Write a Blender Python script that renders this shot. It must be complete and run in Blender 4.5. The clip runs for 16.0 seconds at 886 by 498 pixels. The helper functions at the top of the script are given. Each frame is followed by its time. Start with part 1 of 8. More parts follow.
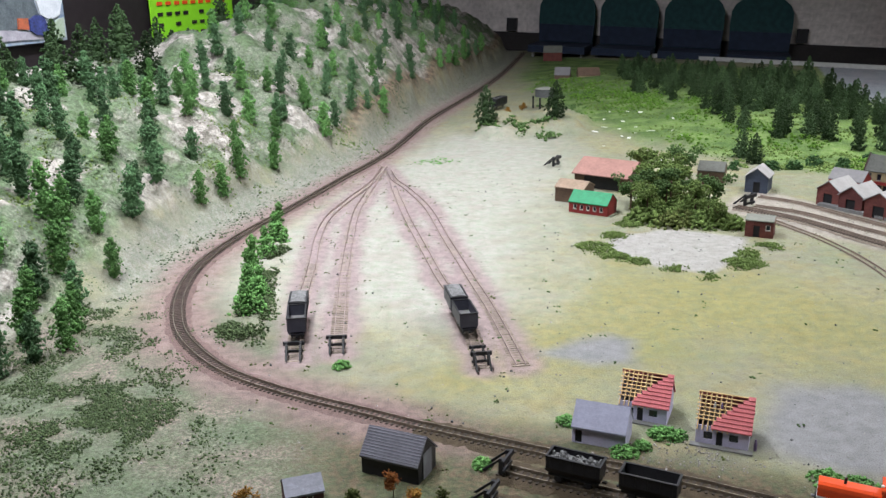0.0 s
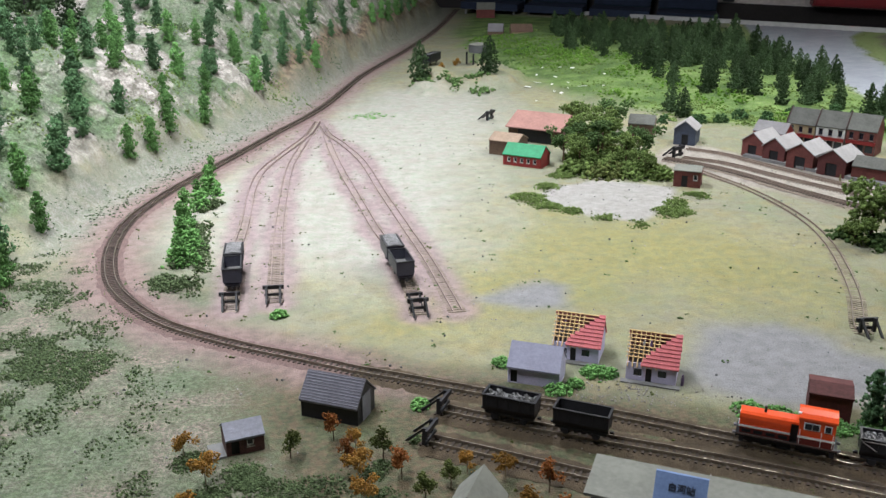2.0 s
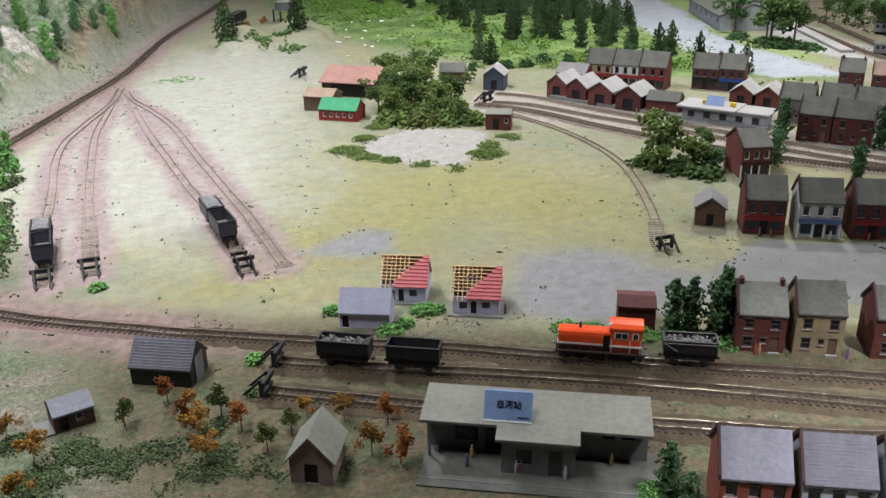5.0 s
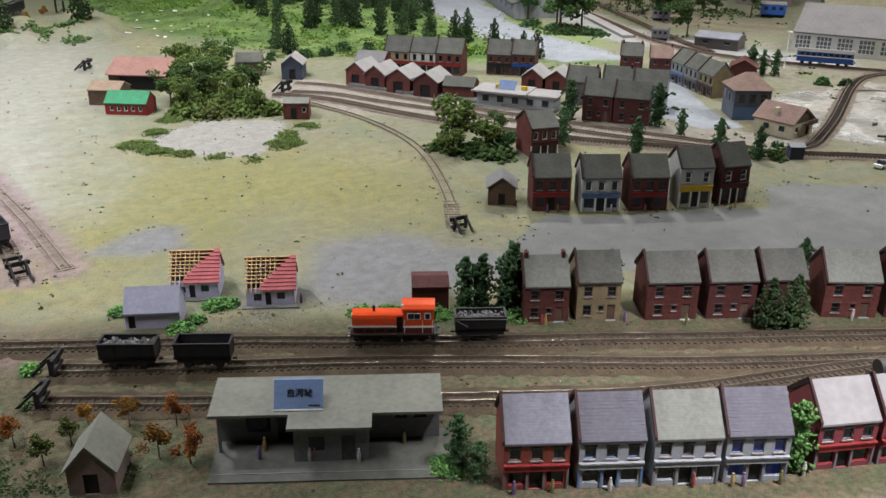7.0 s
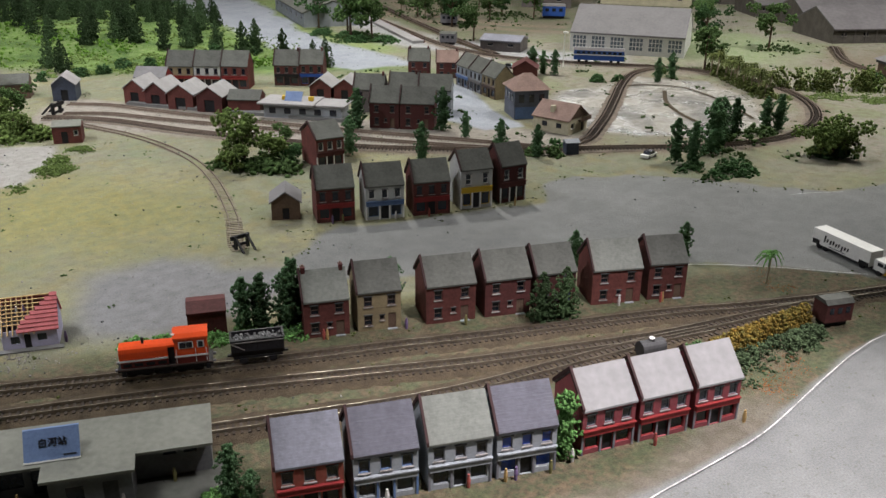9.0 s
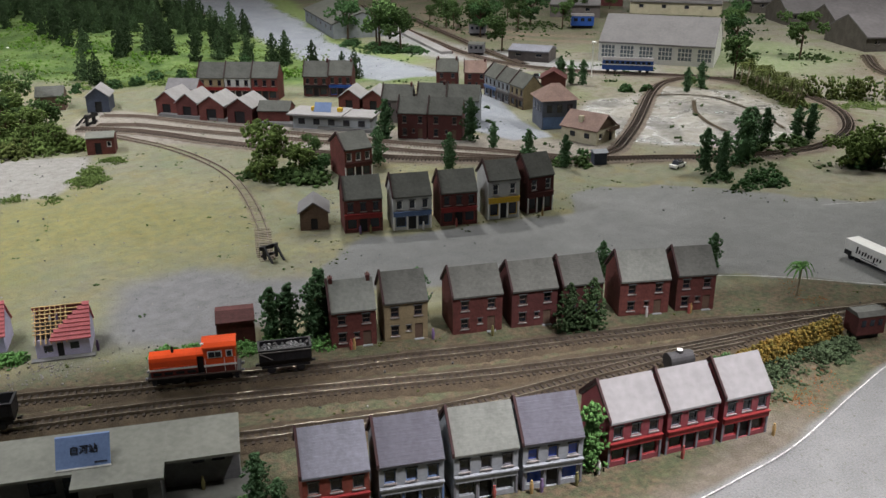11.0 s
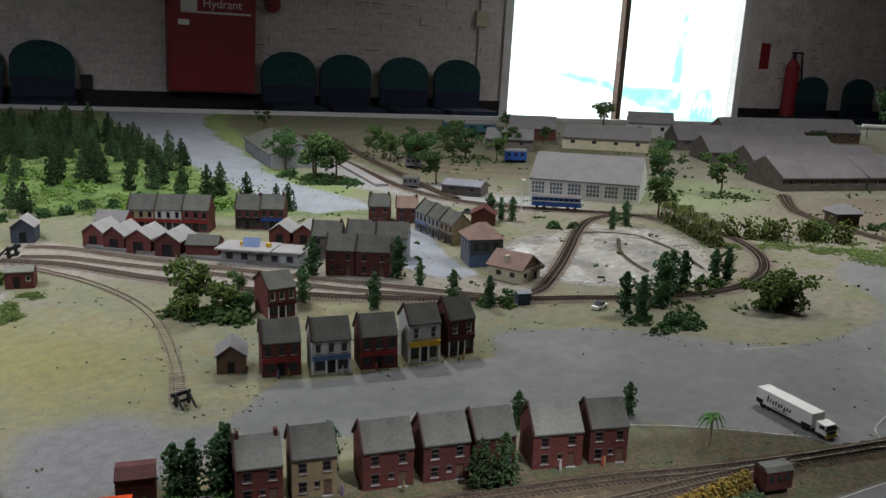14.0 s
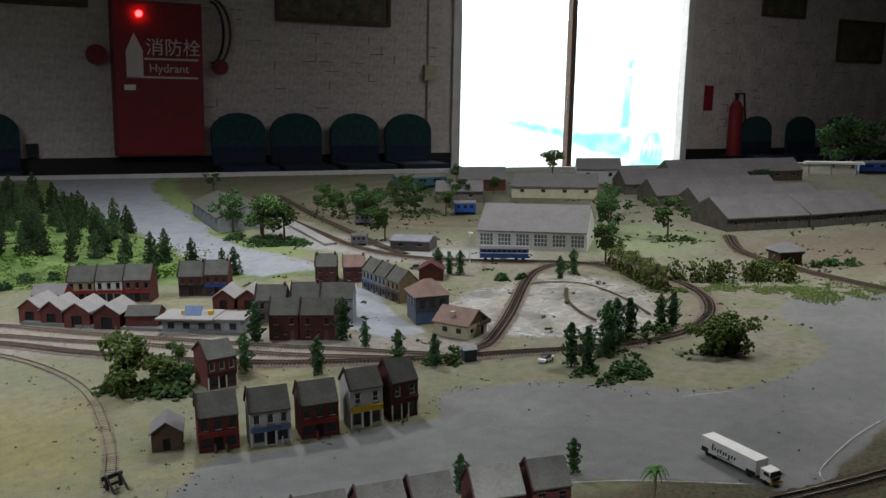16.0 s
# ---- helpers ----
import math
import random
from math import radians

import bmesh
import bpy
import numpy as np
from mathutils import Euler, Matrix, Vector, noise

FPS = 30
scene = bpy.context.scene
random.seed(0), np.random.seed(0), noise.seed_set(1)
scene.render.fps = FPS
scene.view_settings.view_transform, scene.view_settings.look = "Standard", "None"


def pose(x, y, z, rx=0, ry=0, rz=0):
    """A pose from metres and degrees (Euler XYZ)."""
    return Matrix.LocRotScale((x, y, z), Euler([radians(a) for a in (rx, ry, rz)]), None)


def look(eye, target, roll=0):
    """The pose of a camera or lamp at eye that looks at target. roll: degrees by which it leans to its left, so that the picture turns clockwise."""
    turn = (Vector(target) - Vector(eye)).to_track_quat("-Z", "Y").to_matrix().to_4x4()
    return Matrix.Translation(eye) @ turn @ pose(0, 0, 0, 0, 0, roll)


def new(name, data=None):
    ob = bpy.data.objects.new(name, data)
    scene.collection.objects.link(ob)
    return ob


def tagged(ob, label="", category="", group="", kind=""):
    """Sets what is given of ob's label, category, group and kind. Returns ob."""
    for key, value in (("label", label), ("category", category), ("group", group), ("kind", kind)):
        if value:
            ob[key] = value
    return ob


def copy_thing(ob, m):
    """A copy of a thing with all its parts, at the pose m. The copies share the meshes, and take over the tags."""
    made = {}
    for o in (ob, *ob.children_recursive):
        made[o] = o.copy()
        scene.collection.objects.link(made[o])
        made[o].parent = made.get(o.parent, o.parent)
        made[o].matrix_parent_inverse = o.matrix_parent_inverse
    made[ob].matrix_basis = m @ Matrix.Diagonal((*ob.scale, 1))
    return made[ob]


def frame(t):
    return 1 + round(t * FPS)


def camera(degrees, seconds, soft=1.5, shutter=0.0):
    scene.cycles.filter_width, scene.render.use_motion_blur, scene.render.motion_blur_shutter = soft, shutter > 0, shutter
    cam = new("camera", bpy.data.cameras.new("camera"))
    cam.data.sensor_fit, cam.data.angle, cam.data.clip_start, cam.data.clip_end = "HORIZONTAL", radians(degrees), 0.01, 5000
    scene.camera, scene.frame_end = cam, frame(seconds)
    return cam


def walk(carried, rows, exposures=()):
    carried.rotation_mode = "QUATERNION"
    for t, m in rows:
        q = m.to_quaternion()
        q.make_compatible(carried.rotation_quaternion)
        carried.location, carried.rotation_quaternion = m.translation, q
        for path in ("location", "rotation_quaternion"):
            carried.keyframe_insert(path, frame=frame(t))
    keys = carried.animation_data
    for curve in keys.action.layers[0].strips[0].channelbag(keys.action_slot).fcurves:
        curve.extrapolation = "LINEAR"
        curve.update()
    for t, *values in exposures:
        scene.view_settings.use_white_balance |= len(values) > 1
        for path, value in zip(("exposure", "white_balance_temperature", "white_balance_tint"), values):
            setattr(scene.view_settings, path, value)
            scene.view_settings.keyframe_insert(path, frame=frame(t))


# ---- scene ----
cam = camera(53.2, 16.0)
PATH = [
    (0, (0.104, 0.056, 0.588), (-0.004, 1.964, -0.003), -0.8),
    (0.5, (0.106, 0.048, 0.588), (0.017, 1.953, -0.015), -0.4),
    (1, (0.105, 0.051, 0.582), (0.074, 1.951, -0.043), -0.1),
    (1.5, (0.102, 0.045, 0.575), (0.076, 1.935, -0.078), -0.2),
    (2, (0.103, 0.039, 0.571), (0.141, 1.922, -0.104), -0.1),
    (2.5, (0.103, 0.034, 0.568), (0.218, 1.908, -0.119), 0.2),
    (3, (0.103, 0.025, 0.567), (0.276, 1.889, -0.136), 0.2),
    (3.2, (0.1, 0.022, 0.566), (0.287, 1.882, -0.143), 0.2),
    (5.3, (0.109, 0.011, 0.56), (0.562, 1.802, -0.206), -0.7),
    (5.5, (0.109, 0.013, 0.559), (0.589, 1.797, -0.208), -0.4),
    (6, (0.12, 0.007, 0.56), (0.7, 1.756, -0.218), 0.1),
    (6.5, (0.132, -0.002, 0.559), (0.798, 1.715, -0.222), 0.1),
    (7, (0.149, -0.003, 0.554), (0.934, 1.662, -0.228), 0.5),
    (7.5, (0.164, -0.005, 0.555), (1.037, 1.617, -0.224), 0.5),
    (8, (0.185, -0.016, 0.558), (1.181, 1.537, -0.215), 0.9),
    (8.5, (0.203, -0.024, 0.557), (1.314, 1.45, -0.213), 1.0),
    (9, (0.213, -0.026, 0.559), (1.335, 1.441, -0.207), 0.5),
    (11.5, (0.214, -0.032, 0.564), (1.282, 1.489, -0.175), -0.2),
    (12, (0.216, -0.036, 0.569), (1.29, 1.489, -0.154), 0.0),
    (12.5, (0.221, -0.04, 0.575), (1.318, 1.48, -0.12), 0.9),
    (13, (0.23, -0.042, 0.582), (1.381, 1.454, -0.078), 1.5),
    (13.5, (0.245, -0.046, 0.591), (1.442, 1.446, 0.008), 1.3),
    (14, (0.255, -0.047, 0.608), (1.476, 1.458, 0.116), 1.5),
    (14.5, (0.266, -0.054, 0.621), (1.497, 1.464, 0.195), 1.0),
    (15, (0.285, -0.062, 0.624), (1.564, 1.421, 0.215), 0.0),
    (15.5, (0.295, -0.062, 0.622), (1.597, 1.405, 0.23), -0.2),
    (16, (0.303, -0.064, 0.623), (1.603, 1.407, 0.242), -0.7),
]
walk(cam, [(t, look(eye, target, roll)) for t, eye, target, roll in PATH],
     exposures=[(0, 1.12, 6250, 10), (3.2, 1.1, 6300, 10), (6, 0.98, 6500, 10), (7.5, 0.78, 6550, 10), (9.0, 0.69, 6600, 10), (11.5, 0.6, 6550, 10), (12.5, 0.62, 6500, 10), (13.0, 0.64, 6450, 10), (13.5, 0.62, 6450, 10), (14.2, 0.28, 6350, 10), (16, 0.2, 6350, 10)])

# ---- light ----
world = bpy.data.worlds.new("room_air")
scene.world = world
world.use_nodes = True
world.node_tree.nodes["Background"].inputs[0].default_value = (0.80, 0.90, 1.0, 1)
world.node_tree.nodes["Background"].inputs[1].default_value = 0.13


def lamp(name, kind, m, power, colour=(1, 1, 1), size=0.3, size_y=None, angle=100, blend=0.6):
    data = bpy.data.lights.new(name, kind)
    data.energy, data.color = power, colour
    if kind == "AREA":
        data.shape, data.size, data.size_y, data.spread = "RECTANGLE", size, size_y or size, radians(angle)
    if kind == "SPOT":
        data.spot_size, data.spot_blend, data.shadow_soft_size = radians(angle), blend, size
    ob = new(name, data)
    ob.matrix_world = m
    return ob


# spotlight over the sidings and the hill, unseen overhead lamps (one set by the village shadows, three added as fill),
# daylight in the doorway
lamp("spot_light_over_yard", "SPOT", look((-0.45, 2.45, 2.2), (-0.55, 2.8, 0.0)), 140, (0.97, 0.97, 1.05), 0.035, angle=162, blend=0.9)
lamp("spot_light_over_shops", "SPOT", look((0.98, -0.1, 1.7), (0.88, 0.44, 0.0)), 185, (1.0, 0.95, 1.0), 0.05, angle=34, blend=0.9)
lamp("ceiling_tube", "AREA", look((1.85, 3.0, 2.15), (1.8, 2.6, 0)), 27, (1.0, 0.985, 0.95), 0.08, 0.22, angle=150)
# fill lamps added to brighten the far road, the right-hand wall and the hill
lamp("ceiling_tube", "AREA", look((3.1, 1.0, 2.15), (3.0, 1.1, 0)), 26, (1.0, 0.985, 0.96), 0.12, 0.45, angle=150)
lamp("ceiling_tube", "AREA", look((6.3, 3.5, 2.25), (6.5, 4.1, 0)), 20, (1.0, 0.96, 0.94), 0.12, 1.2, angle=150)
lamp("ceiling_tube", "AREA", look((-0.5, 0.9, 2.1), (-0.8, 2.0, 0)), 18, (0.99, 0.99, 1.0), 0.12, 1.2, angle=120)

# ---- materials ----


def material(name, colour, rough=0.8, vary=0.25, scale=60.0, bump=0.15, metal=0.0, second=None, grain=6.0, rand=0.0, spec=0.3, island=0.0):
    """Two scales of noise mix the colour with a darker or second one, with fine relief."""
    m = bpy.data.materials.new(name)
    m.use_nodes = True
    nt = m.node_tree
    b = nt.nodes["Principled BSDF"]
    co = nt.nodes.new("ShaderNodeTexCoord")
    n1, n2 = nt.nodes.new("ShaderNodeTexNoise"), nt.nodes.new("ShaderNodeTexNoise")
    n1.inputs["Scale"].default_value, n2.inputs["Scale"].default_value = scale, scale * grain
    n1.inputs["Detail"].default_value = n2.inputs["Detail"].default_value = 4
    for n in (n1, n2):
        nt.links.new(co.outputs["Object"], n.inputs["Vector"])
    add = nt.nodes.new("ShaderNodeMath")
    add.operation = "ADD"
    nt.links.new(n1.outputs[0], add.inputs[0])
    nt.links.new(n2.outputs[0], add.inputs[1])
    ramp = nt.nodes.new("ShaderNodeMapRange")
    ramp.inputs[1].default_value, ramp.inputs[2].default_value = 0.72, 1.28
    nt.links.new(add.outputs[0], ramp.inputs[0])
    mix = nt.nodes.new("ShaderNodeMix")
    mix.data_type = "RGBA"
    dark = second or tuple(c * (1 - vary) for c in colour)
    light = colour if second else tuple(min(1, c * (1 + vary * 0.6)) for c in colour)
    mix.inputs[6].default_value, mix.inputs[7].default_value = (*dark, 1), (*light, 1)
    nt.links.new(ramp.outputs[0], mix.inputs[0])
    out = mix.outputs[2]
    if rand:
        info = nt.nodes.new("ShaderNodeObjectInfo")
        mr = nt.nodes.new("ShaderNodeMapRange")
        mr.inputs[3].default_value, mr.inputs[4].default_value = 1 - rand, 1 + rand
        nt.links.new(info.outputs["Random"], mr.inputs[0])
        hsv = nt.nodes.new("ShaderNodeHueSaturation")
        nt.links.new(mr.outputs[0], hsv.inputs["Value"])
        nt.links.new(out, hsv.inputs["Color"])
        out = hsv.outputs[0]
    if island:
        geo = nt.nodes.new("ShaderNodeNewGeometry")
        mr = nt.nodes.new("ShaderNodeMapRange")
        mr.inputs[3].default_value, mr.inputs[4].default_value = 1 - island, 1 + island
        nt.links.new(geo.outputs["Random Per Island"], mr.inputs[0])
        hsv = nt.nodes.new("ShaderNodeHueSaturation")
        nt.links.new(mr.outputs[0], hsv.inputs["Value"])
        nt.links.new(out, hsv.inputs["Color"])
        out = hsv.outputs[0]
    nt.links.new(out, b.inputs["Base Color"])
    b.inputs["Roughness"].default_value, b.inputs["Metallic"].default_value = rough, metal
    b.inputs["Specular IOR Level"].default_value = spec
    if bump:
        bp = nt.nodes.new("ShaderNodeBump")
        bp.inputs["Strength"].default_value, bp.inputs["Distance"].default_value = bump, 0.002
        nt.links.new(n2.outputs[0], bp.inputs["Height"])
        nt.links.new(bp.outputs[0], b.inputs["Normal"])
    return m


def coursed(m, scale, strength=0.5, axis="Z", dist=0.001):
    """Adds courses (tiles, boards, bricks) as fine relief along an axis."""
    nt = m.node_tree
    b = nt.nodes["Principled BSDF"]
    w = nt.nodes.new("ShaderNodeTexWave")
    w.wave_type, w.bands_direction, w.wave_profile = "BANDS", axis, "SAW"
    w.inputs["Scale"].default_value = scale
    co = nt.nodes.new("ShaderNodeTexCoord")
    nt.links.new(co.outputs["Object"], w.inputs["Vector"])
    bp = nt.nodes.new("ShaderNodeBump")
    bp.inputs["Strength"].default_value, bp.inputs["Distance"].default_value = strength, dist
    nt.links.new(w.outputs["Fac"], bp.inputs["Height"])
    old = b.inputs["Normal"].links
    if old:
        nt.links.new(old[0].from_socket, bp.inputs["Normal"])
    nt.links.new(bp.outputs[0], b.inputs["Normal"])
    return m


def glow(name, colour, strength):
    m = bpy.data.materials.new(name)
    m.use_nodes = True
    b = m.node_tree.nodes["Principled BSDF"]
    b.inputs["Base Color"].default_value = (*colour, 1)
    b.inputs["Emission Color"].default_value = (*colour, 1)
    b.inputs["Emission Strength"].default_value = strength
    return m


BRICK = coursed(material("red_brick", (0.122, 0.040, 0.034), 0.85, 0.35, 40, 0.2, rand=0.2), 130, 0.25)
BRICK_DARK = coursed(material("dark_red_brick", (0.085, 0.028, 0.026), 0.85, 0.3, 40, 0.2, rand=0.2), 130, 0.25)
BRICK_ROSE = coursed(material("rose_painted_brick", (0.235, 0.058, 0.068), 0.7, 0.2, 40, 0.2), 130, 0.25)
OCHRE = coursed(material("ochre_stone", (0.24, 0.195, 0.115), 0.85, 0.25, 60, 0.2), 100, 0.2)
WHITE_WALL = material("white_render", (0.40, 0.41, 0.40), 0.8, 0.15, 50, 0.1)
GREY_WALL = material("grey_render", (0.26, 0.28, 0.30), 0.8, 0.2, 50, 0.1)
DARK_GREY_WALL = material("dark_grey_boards", (0.075, 0.078, 0.078), 0.85, 0.3, 40, 0.2)
BLUE_WALL = material("blue_painted_wall", (0.10, 0.16, 0.30), 0.7, 0.2, 50, 0.1)
LAVENDER = material("lavender_render", (0.46, 0.44, 0.60), 0.8, 0.15, 60, 0.1)
LAVENDER_ROOF = coursed(material("lavender_slate", (0.28, 0.285, 0.37), 0.7, 0.15, 50, 0.1), 150, 0.3)
CREAM = material("cream_render", (0.46, 0.425, 0.31), 0.8, 0.2, 40, 0.1)
SLATE = coursed(material("grey_slate", (0.088, 0.091, 0.080), 0.75, 0.25, 35, 0.2, rand=0.15), 150, 0.3, "Z")
SLATE_BLUE = coursed(material("blue_grey_slate", (0.19, 0.195, 0.23), 0.7, 0.22, 35, 0.2), 150, 0.35, "Z")
SLATE_GREEN = coursed(material("green_grey_slate", (0.17, 0.18, 0.16), 0.75, 0.22, 35, 0.2), 150, 0.3, "Z")
RIBBED = coursed(material("ribbed_grey_roof", (0.16, 0.16, 0.19), 0.65, 0.2, 35, 0.1), 95, 0.9, "Z", 0.002)
# lighter copy of the plain grey roof, the spot beam's brightness in its colour
SHOP_ROOF = material("beam_lightened_shop_roof", (0.24, 0.235, 0.235), 0.7, 0.15, 20, 0.1)
BRICK_ORANGE = coursed(material("orange_red_brick", (0.24, 0.068, 0.048), 0.8, 0.25, 40, 0.2), 130, 0.25)
TAUPE_ROOF = material("taupe_felt_roof", (0.142, 0.133, 0.138), 0.8, 0.2, 12, 0.15)
DARK_BOARDS = coursed(material("dark_brown_boards", (0.105, 0.095, 0.084), 0.85, 0.35, 30, 0.2), 60, 0.4, "X")
BRIGHT_WALL = material("bright_white_render", (0.70, 0.70, 0.68), 0.75, 0.12, 30, 0.1)
GRIDDED = material("grey_blue_glass", (0.16, 0.19, 0.22), 0.25, 0.3, 25, 0.0, spec=0.5)
GREY_ROOF = material("plain_grey_roof", (0.160, 0.155, 0.158), 0.75, 0.15, 20, 0.1)
PALE_ROOF = material("pale_grey_roof", (0.27, 0.262, 0.26), 0.75, 0.15, 20, 0.1)
TAN_ROOF = material("tan_board_roof", (0.26, 0.19, 0.135), 0.8, 0.25, 30, 0.1)
PINK_BROWN = coursed(material("faded_pink_brown_roof", (0.27, 0.145, 0.12), 0.8, 0.2, 25, 0.1), 90, 0.3)
NAVY_WALL = material("dark_blue_grey_boards", (0.045, 0.055, 0.08), 0.8, 0.25, 40, 0.1)
NAVY_GREY = material("dull_blue_grey_render", (0.105, 0.118, 0.15), 0.8, 0.25, 40, 0.1)
HUT_MAROON = material("stained_maroon_boards", (0.085, 0.040, 0.038), 0.8, 0.4, 60, 0.2)
FLAT_ROOF = material("grey_green_roof_board", (0.165, 0.17, 0.145), 0.8, 0.2, 25, 0.15)
TERRACOTTA = coursed(material("terracotta_tiles", (0.225, 0.150, 0.125), 0.8, 0.25, 40, 0.2), 120, 0.3)
PINK_TILE = coursed(material("pink_roof_tiles", (0.54, 0.15, 0.16), 0.7, 0.2, 60, 0.2), 160, 0.6, "Z")
GREEN_ROOF = material("bright_green_roof", (0.018, 0.20, 0.085), 0.6, 0.25, 60, 0.3)
RED_PAINT = material("red_paint", (0.22, 0.025, 0.025), 0.6, 0.2, 50, 0.1)
ORANGE = material("orange_red_paint", (0.66, 0.075, 0.018), 0.2, 0.1, 60, 0.02, spec=0.5)
MAROON = material("dark_maroon_paint", (0.115, 0.020, 0.016), 0.4, 0.25, 60, 0.05)
WHITE_PAINT = material("white_paint", (0.75, 0.75, 0.72), 0.5, 0.1, 60, 0.05)
BLUE_PAINT = material("blue_paint", (0.022, 0.075, 0.30), 0.45, 0.15, 60, 0.05)
TEAL = material("teal_paint", (0.030, 0.095, 0.125), 0.5, 0.15, 60, 0.05)
YELLOW_PAINT = material("yellow_paint", (0.55, 0.36, 0.03), 0.5, 0.15, 60, 0.05)
BLACK = material("black_plastic", (0.012, 0.012, 0.014), 0.55, 0.3, 80, 0.1)
BLACK_WORN = material("worn_black_wagon", (0.015, 0.015, 0.019), 0.42, 0.4, 60, 0.2)
NAVY = material("near_black_navy_plastic", (0.036, 0.037, 0.054), 0.45, 0.3, 60, 0.1, spec=0.45)
FRAME_DULL = material("dull_window_frame", (0.13, 0.125, 0.12), 0.7, 0.2, 60, 0.05)
FRAME_BROWN = material("dull_brown_frame", (0.085, 0.060, 0.052), 0.7, 0.2, 60, 0.05)
COPING = material("dark_maroon_coping", (0.040, 0.018, 0.018), 0.8, 0.3, 60, 0.1)
COPING_GREY = material("sooty_grey_steel", (0.045, 0.045, 0.046), 0.6, 0.3, 60, 0.1)
SILL = material("dusty_pale_sill", (0.26, 0.24, 0.23), 0.75, 0.3, 60, 0.05)
GREY_PLASTIC = material("grey_plastic", (0.16, 0.16, 0.18), 0.6, 0.2, 60, 0.1)
GLASS = material("dark_window_glass", (0.012, 0.016, 0.025), 0.12, 0.3, 30, 0.0, spec=0.5)
GLASS_BLUE = material("blue_window_film", (0.015, 0.05, 0.30), 0.2, 0.2, 30, 0.0, spec=0.5)
TIMBER = material("raw_timber", (0.58, 0.40, 0.19), 0.7, 0.25, 60, 0.1)
BROWN_WOOD = coursed(material("brown_boards", (0.10, 0.065, 0.045), 0.85, 0.3, 50, 0.2), 110, 0.3, "X")
STATION_WALL = material("grey_station_render", (0.15, 0.155, 0.16), 0.8, 0.2, 50, 0.1)
HUT_BOARDS = coursed(material("pinkish_brown_boards", (0.22, 0.16, 0.145), 0.85, 0.25, 50, 0.2), 150, 0.4, "X")
GREY_BOARDS = coursed(material("grey_brown_boards", (0.12, 0.105, 0.10), 0.85, 0.25, 50, 0.2), 150, 0.3, "X")
RAIL = material("steel_rail", (0.36, 0.32, 0.26), 0.42, 0.3, 40, 0.0, metal=0.9, spec=0.5)
DUSTY_RAIL = material("dusty_rail", (0.30, 0.235, 0.215), 0.85, 0.3, 60, 0.05)
RUST = material("rusty_rail", (0.20, 0.155, 0.125), 0.5, 0.3, 60, 0.05)
SLEEPER = material("brown_sleeper", (0.048, 0.037, 0.029), 0.9, 0.3, 80, 0.1, rand=0.3)
BALLAST = material("brown_ballast", (0.064, 0.047, 0.028), 0.95, 0.5, 60, 0.8, grain=14)
BALLAST_RED = material("purple_brown_ballast", (0.142, 0.096, 0.086), 0.95, 0.35, 60, 0.8, grain=14)
BALLAST_SIDING = material("pinkish_sandy_ballast", (0.28, 0.205, 0.195), 0.95, 0.25, 25, 0.8, grain=14)
BALLAST_PALE = material("sandy_ballast", (0.265, 0.240, 0.205), 0.95, 0.3, 60, 0.8, grain=14)
BALLAST_FAR = material("far_brown_ballast", (0.158, 0.128, 0.102), 0.95, 0.45, 40, 0.8, grain=14)
COAL = material("grey_rubble_load", (0.15, 0.15, 0.15), 0.8, 0.8, 90, 0.6)
TRUNK = material("tree_trunk", (0.085, 0.055, 0.035), 0.9, 0.3, 80, 0.2)
PALE_TRUNK = material("pale_tree_trunk", (0.35, 0.29, 0.2), 0.9, 0.3, 80, 0.2)
CONIFER = material("dark_conifer_foam", (0.043, 0.074, 0.031), 0.95, 0.5, 120, 0.6, rand=0.45, spec=0.1, island=0.22)
LEAF = material("mid_green_foam", (0.070, 0.120, 0.040), 0.95, 0.5, 120, 0.6, rand=0.35, spec=0.1, island=0.22)
LEAF_BRIGHT = material("bright_green_foam", (0.110, 0.235, 0.070), 0.95, 0.45, 120, 0.6, rand=0.3, spec=0.1, island=0.22)
LEAF_MID = material("deep_green_foam", (0.058, 0.12, 0.045), 0.95, 0.5, 120, 0.6, rand=0.3, spec=0.1, island=0.22)
LEAF_FERN = material("fern_green_foam", (0.120, 0.175, 0.050), 0.95, 0.5, 120, 0.6, spec=0.1, island=0.25)
HILL_GREEN = material("hill_green_foam", (0.072, 0.140, 0.064), 0.95, 0.5, 120, 0.6, rand=0.4, spec=0.1, island=0.22)
LEAF_OLIVE = material("olive_foam", (0.085, 0.105, 0.032), 0.95, 0.5, 120, 0.6, rand=0.3, spec=0.1, island=0.22)
MOSS = material("dull_green_moss", (0.085, 0.12, 0.055), 0.95, 0.5, 120, 0.6, spec=0.1, island=0.25)
MOSS_DARK = material("dark_green_moss", (0.062, 0.09, 0.045), 0.95, 0.5, 120, 0.6, spec=0.1, island=0.25)
YELLOW_FOAM = material("yellow_olive_foam", (0.25, 0.150, 0.030), 0.95, 0.4, 90, 0.5, second=(0.105, 0.105, 0.032), spec=0.1, island=0.4)
AUTUMN = material("autumn_orange_foam", (0.33, 0.135, 0.028), 0.95, 0.4, 90, 0.5, second=(0.17, 0.13, 0.03), rand=0.35, spec=0.1, island=0.22)
AUTUMN_RED = material("autumn_red_foam", (0.30, 0.075, 0.025), 0.95, 0.4, 90, 0.5, second=(0.16, 0.10, 0.03), rand=0.35, spec=0.1, island=0.22)
PAVING = material("grey_paving_card", (0.155, 0.155, 0.152), 0.85, 0.2, 25, 0.1)
FORECOURT = material("dull_grey_card", (0.092, 0.095, 0.084), 0.85, 0.25, 18, 0.15)
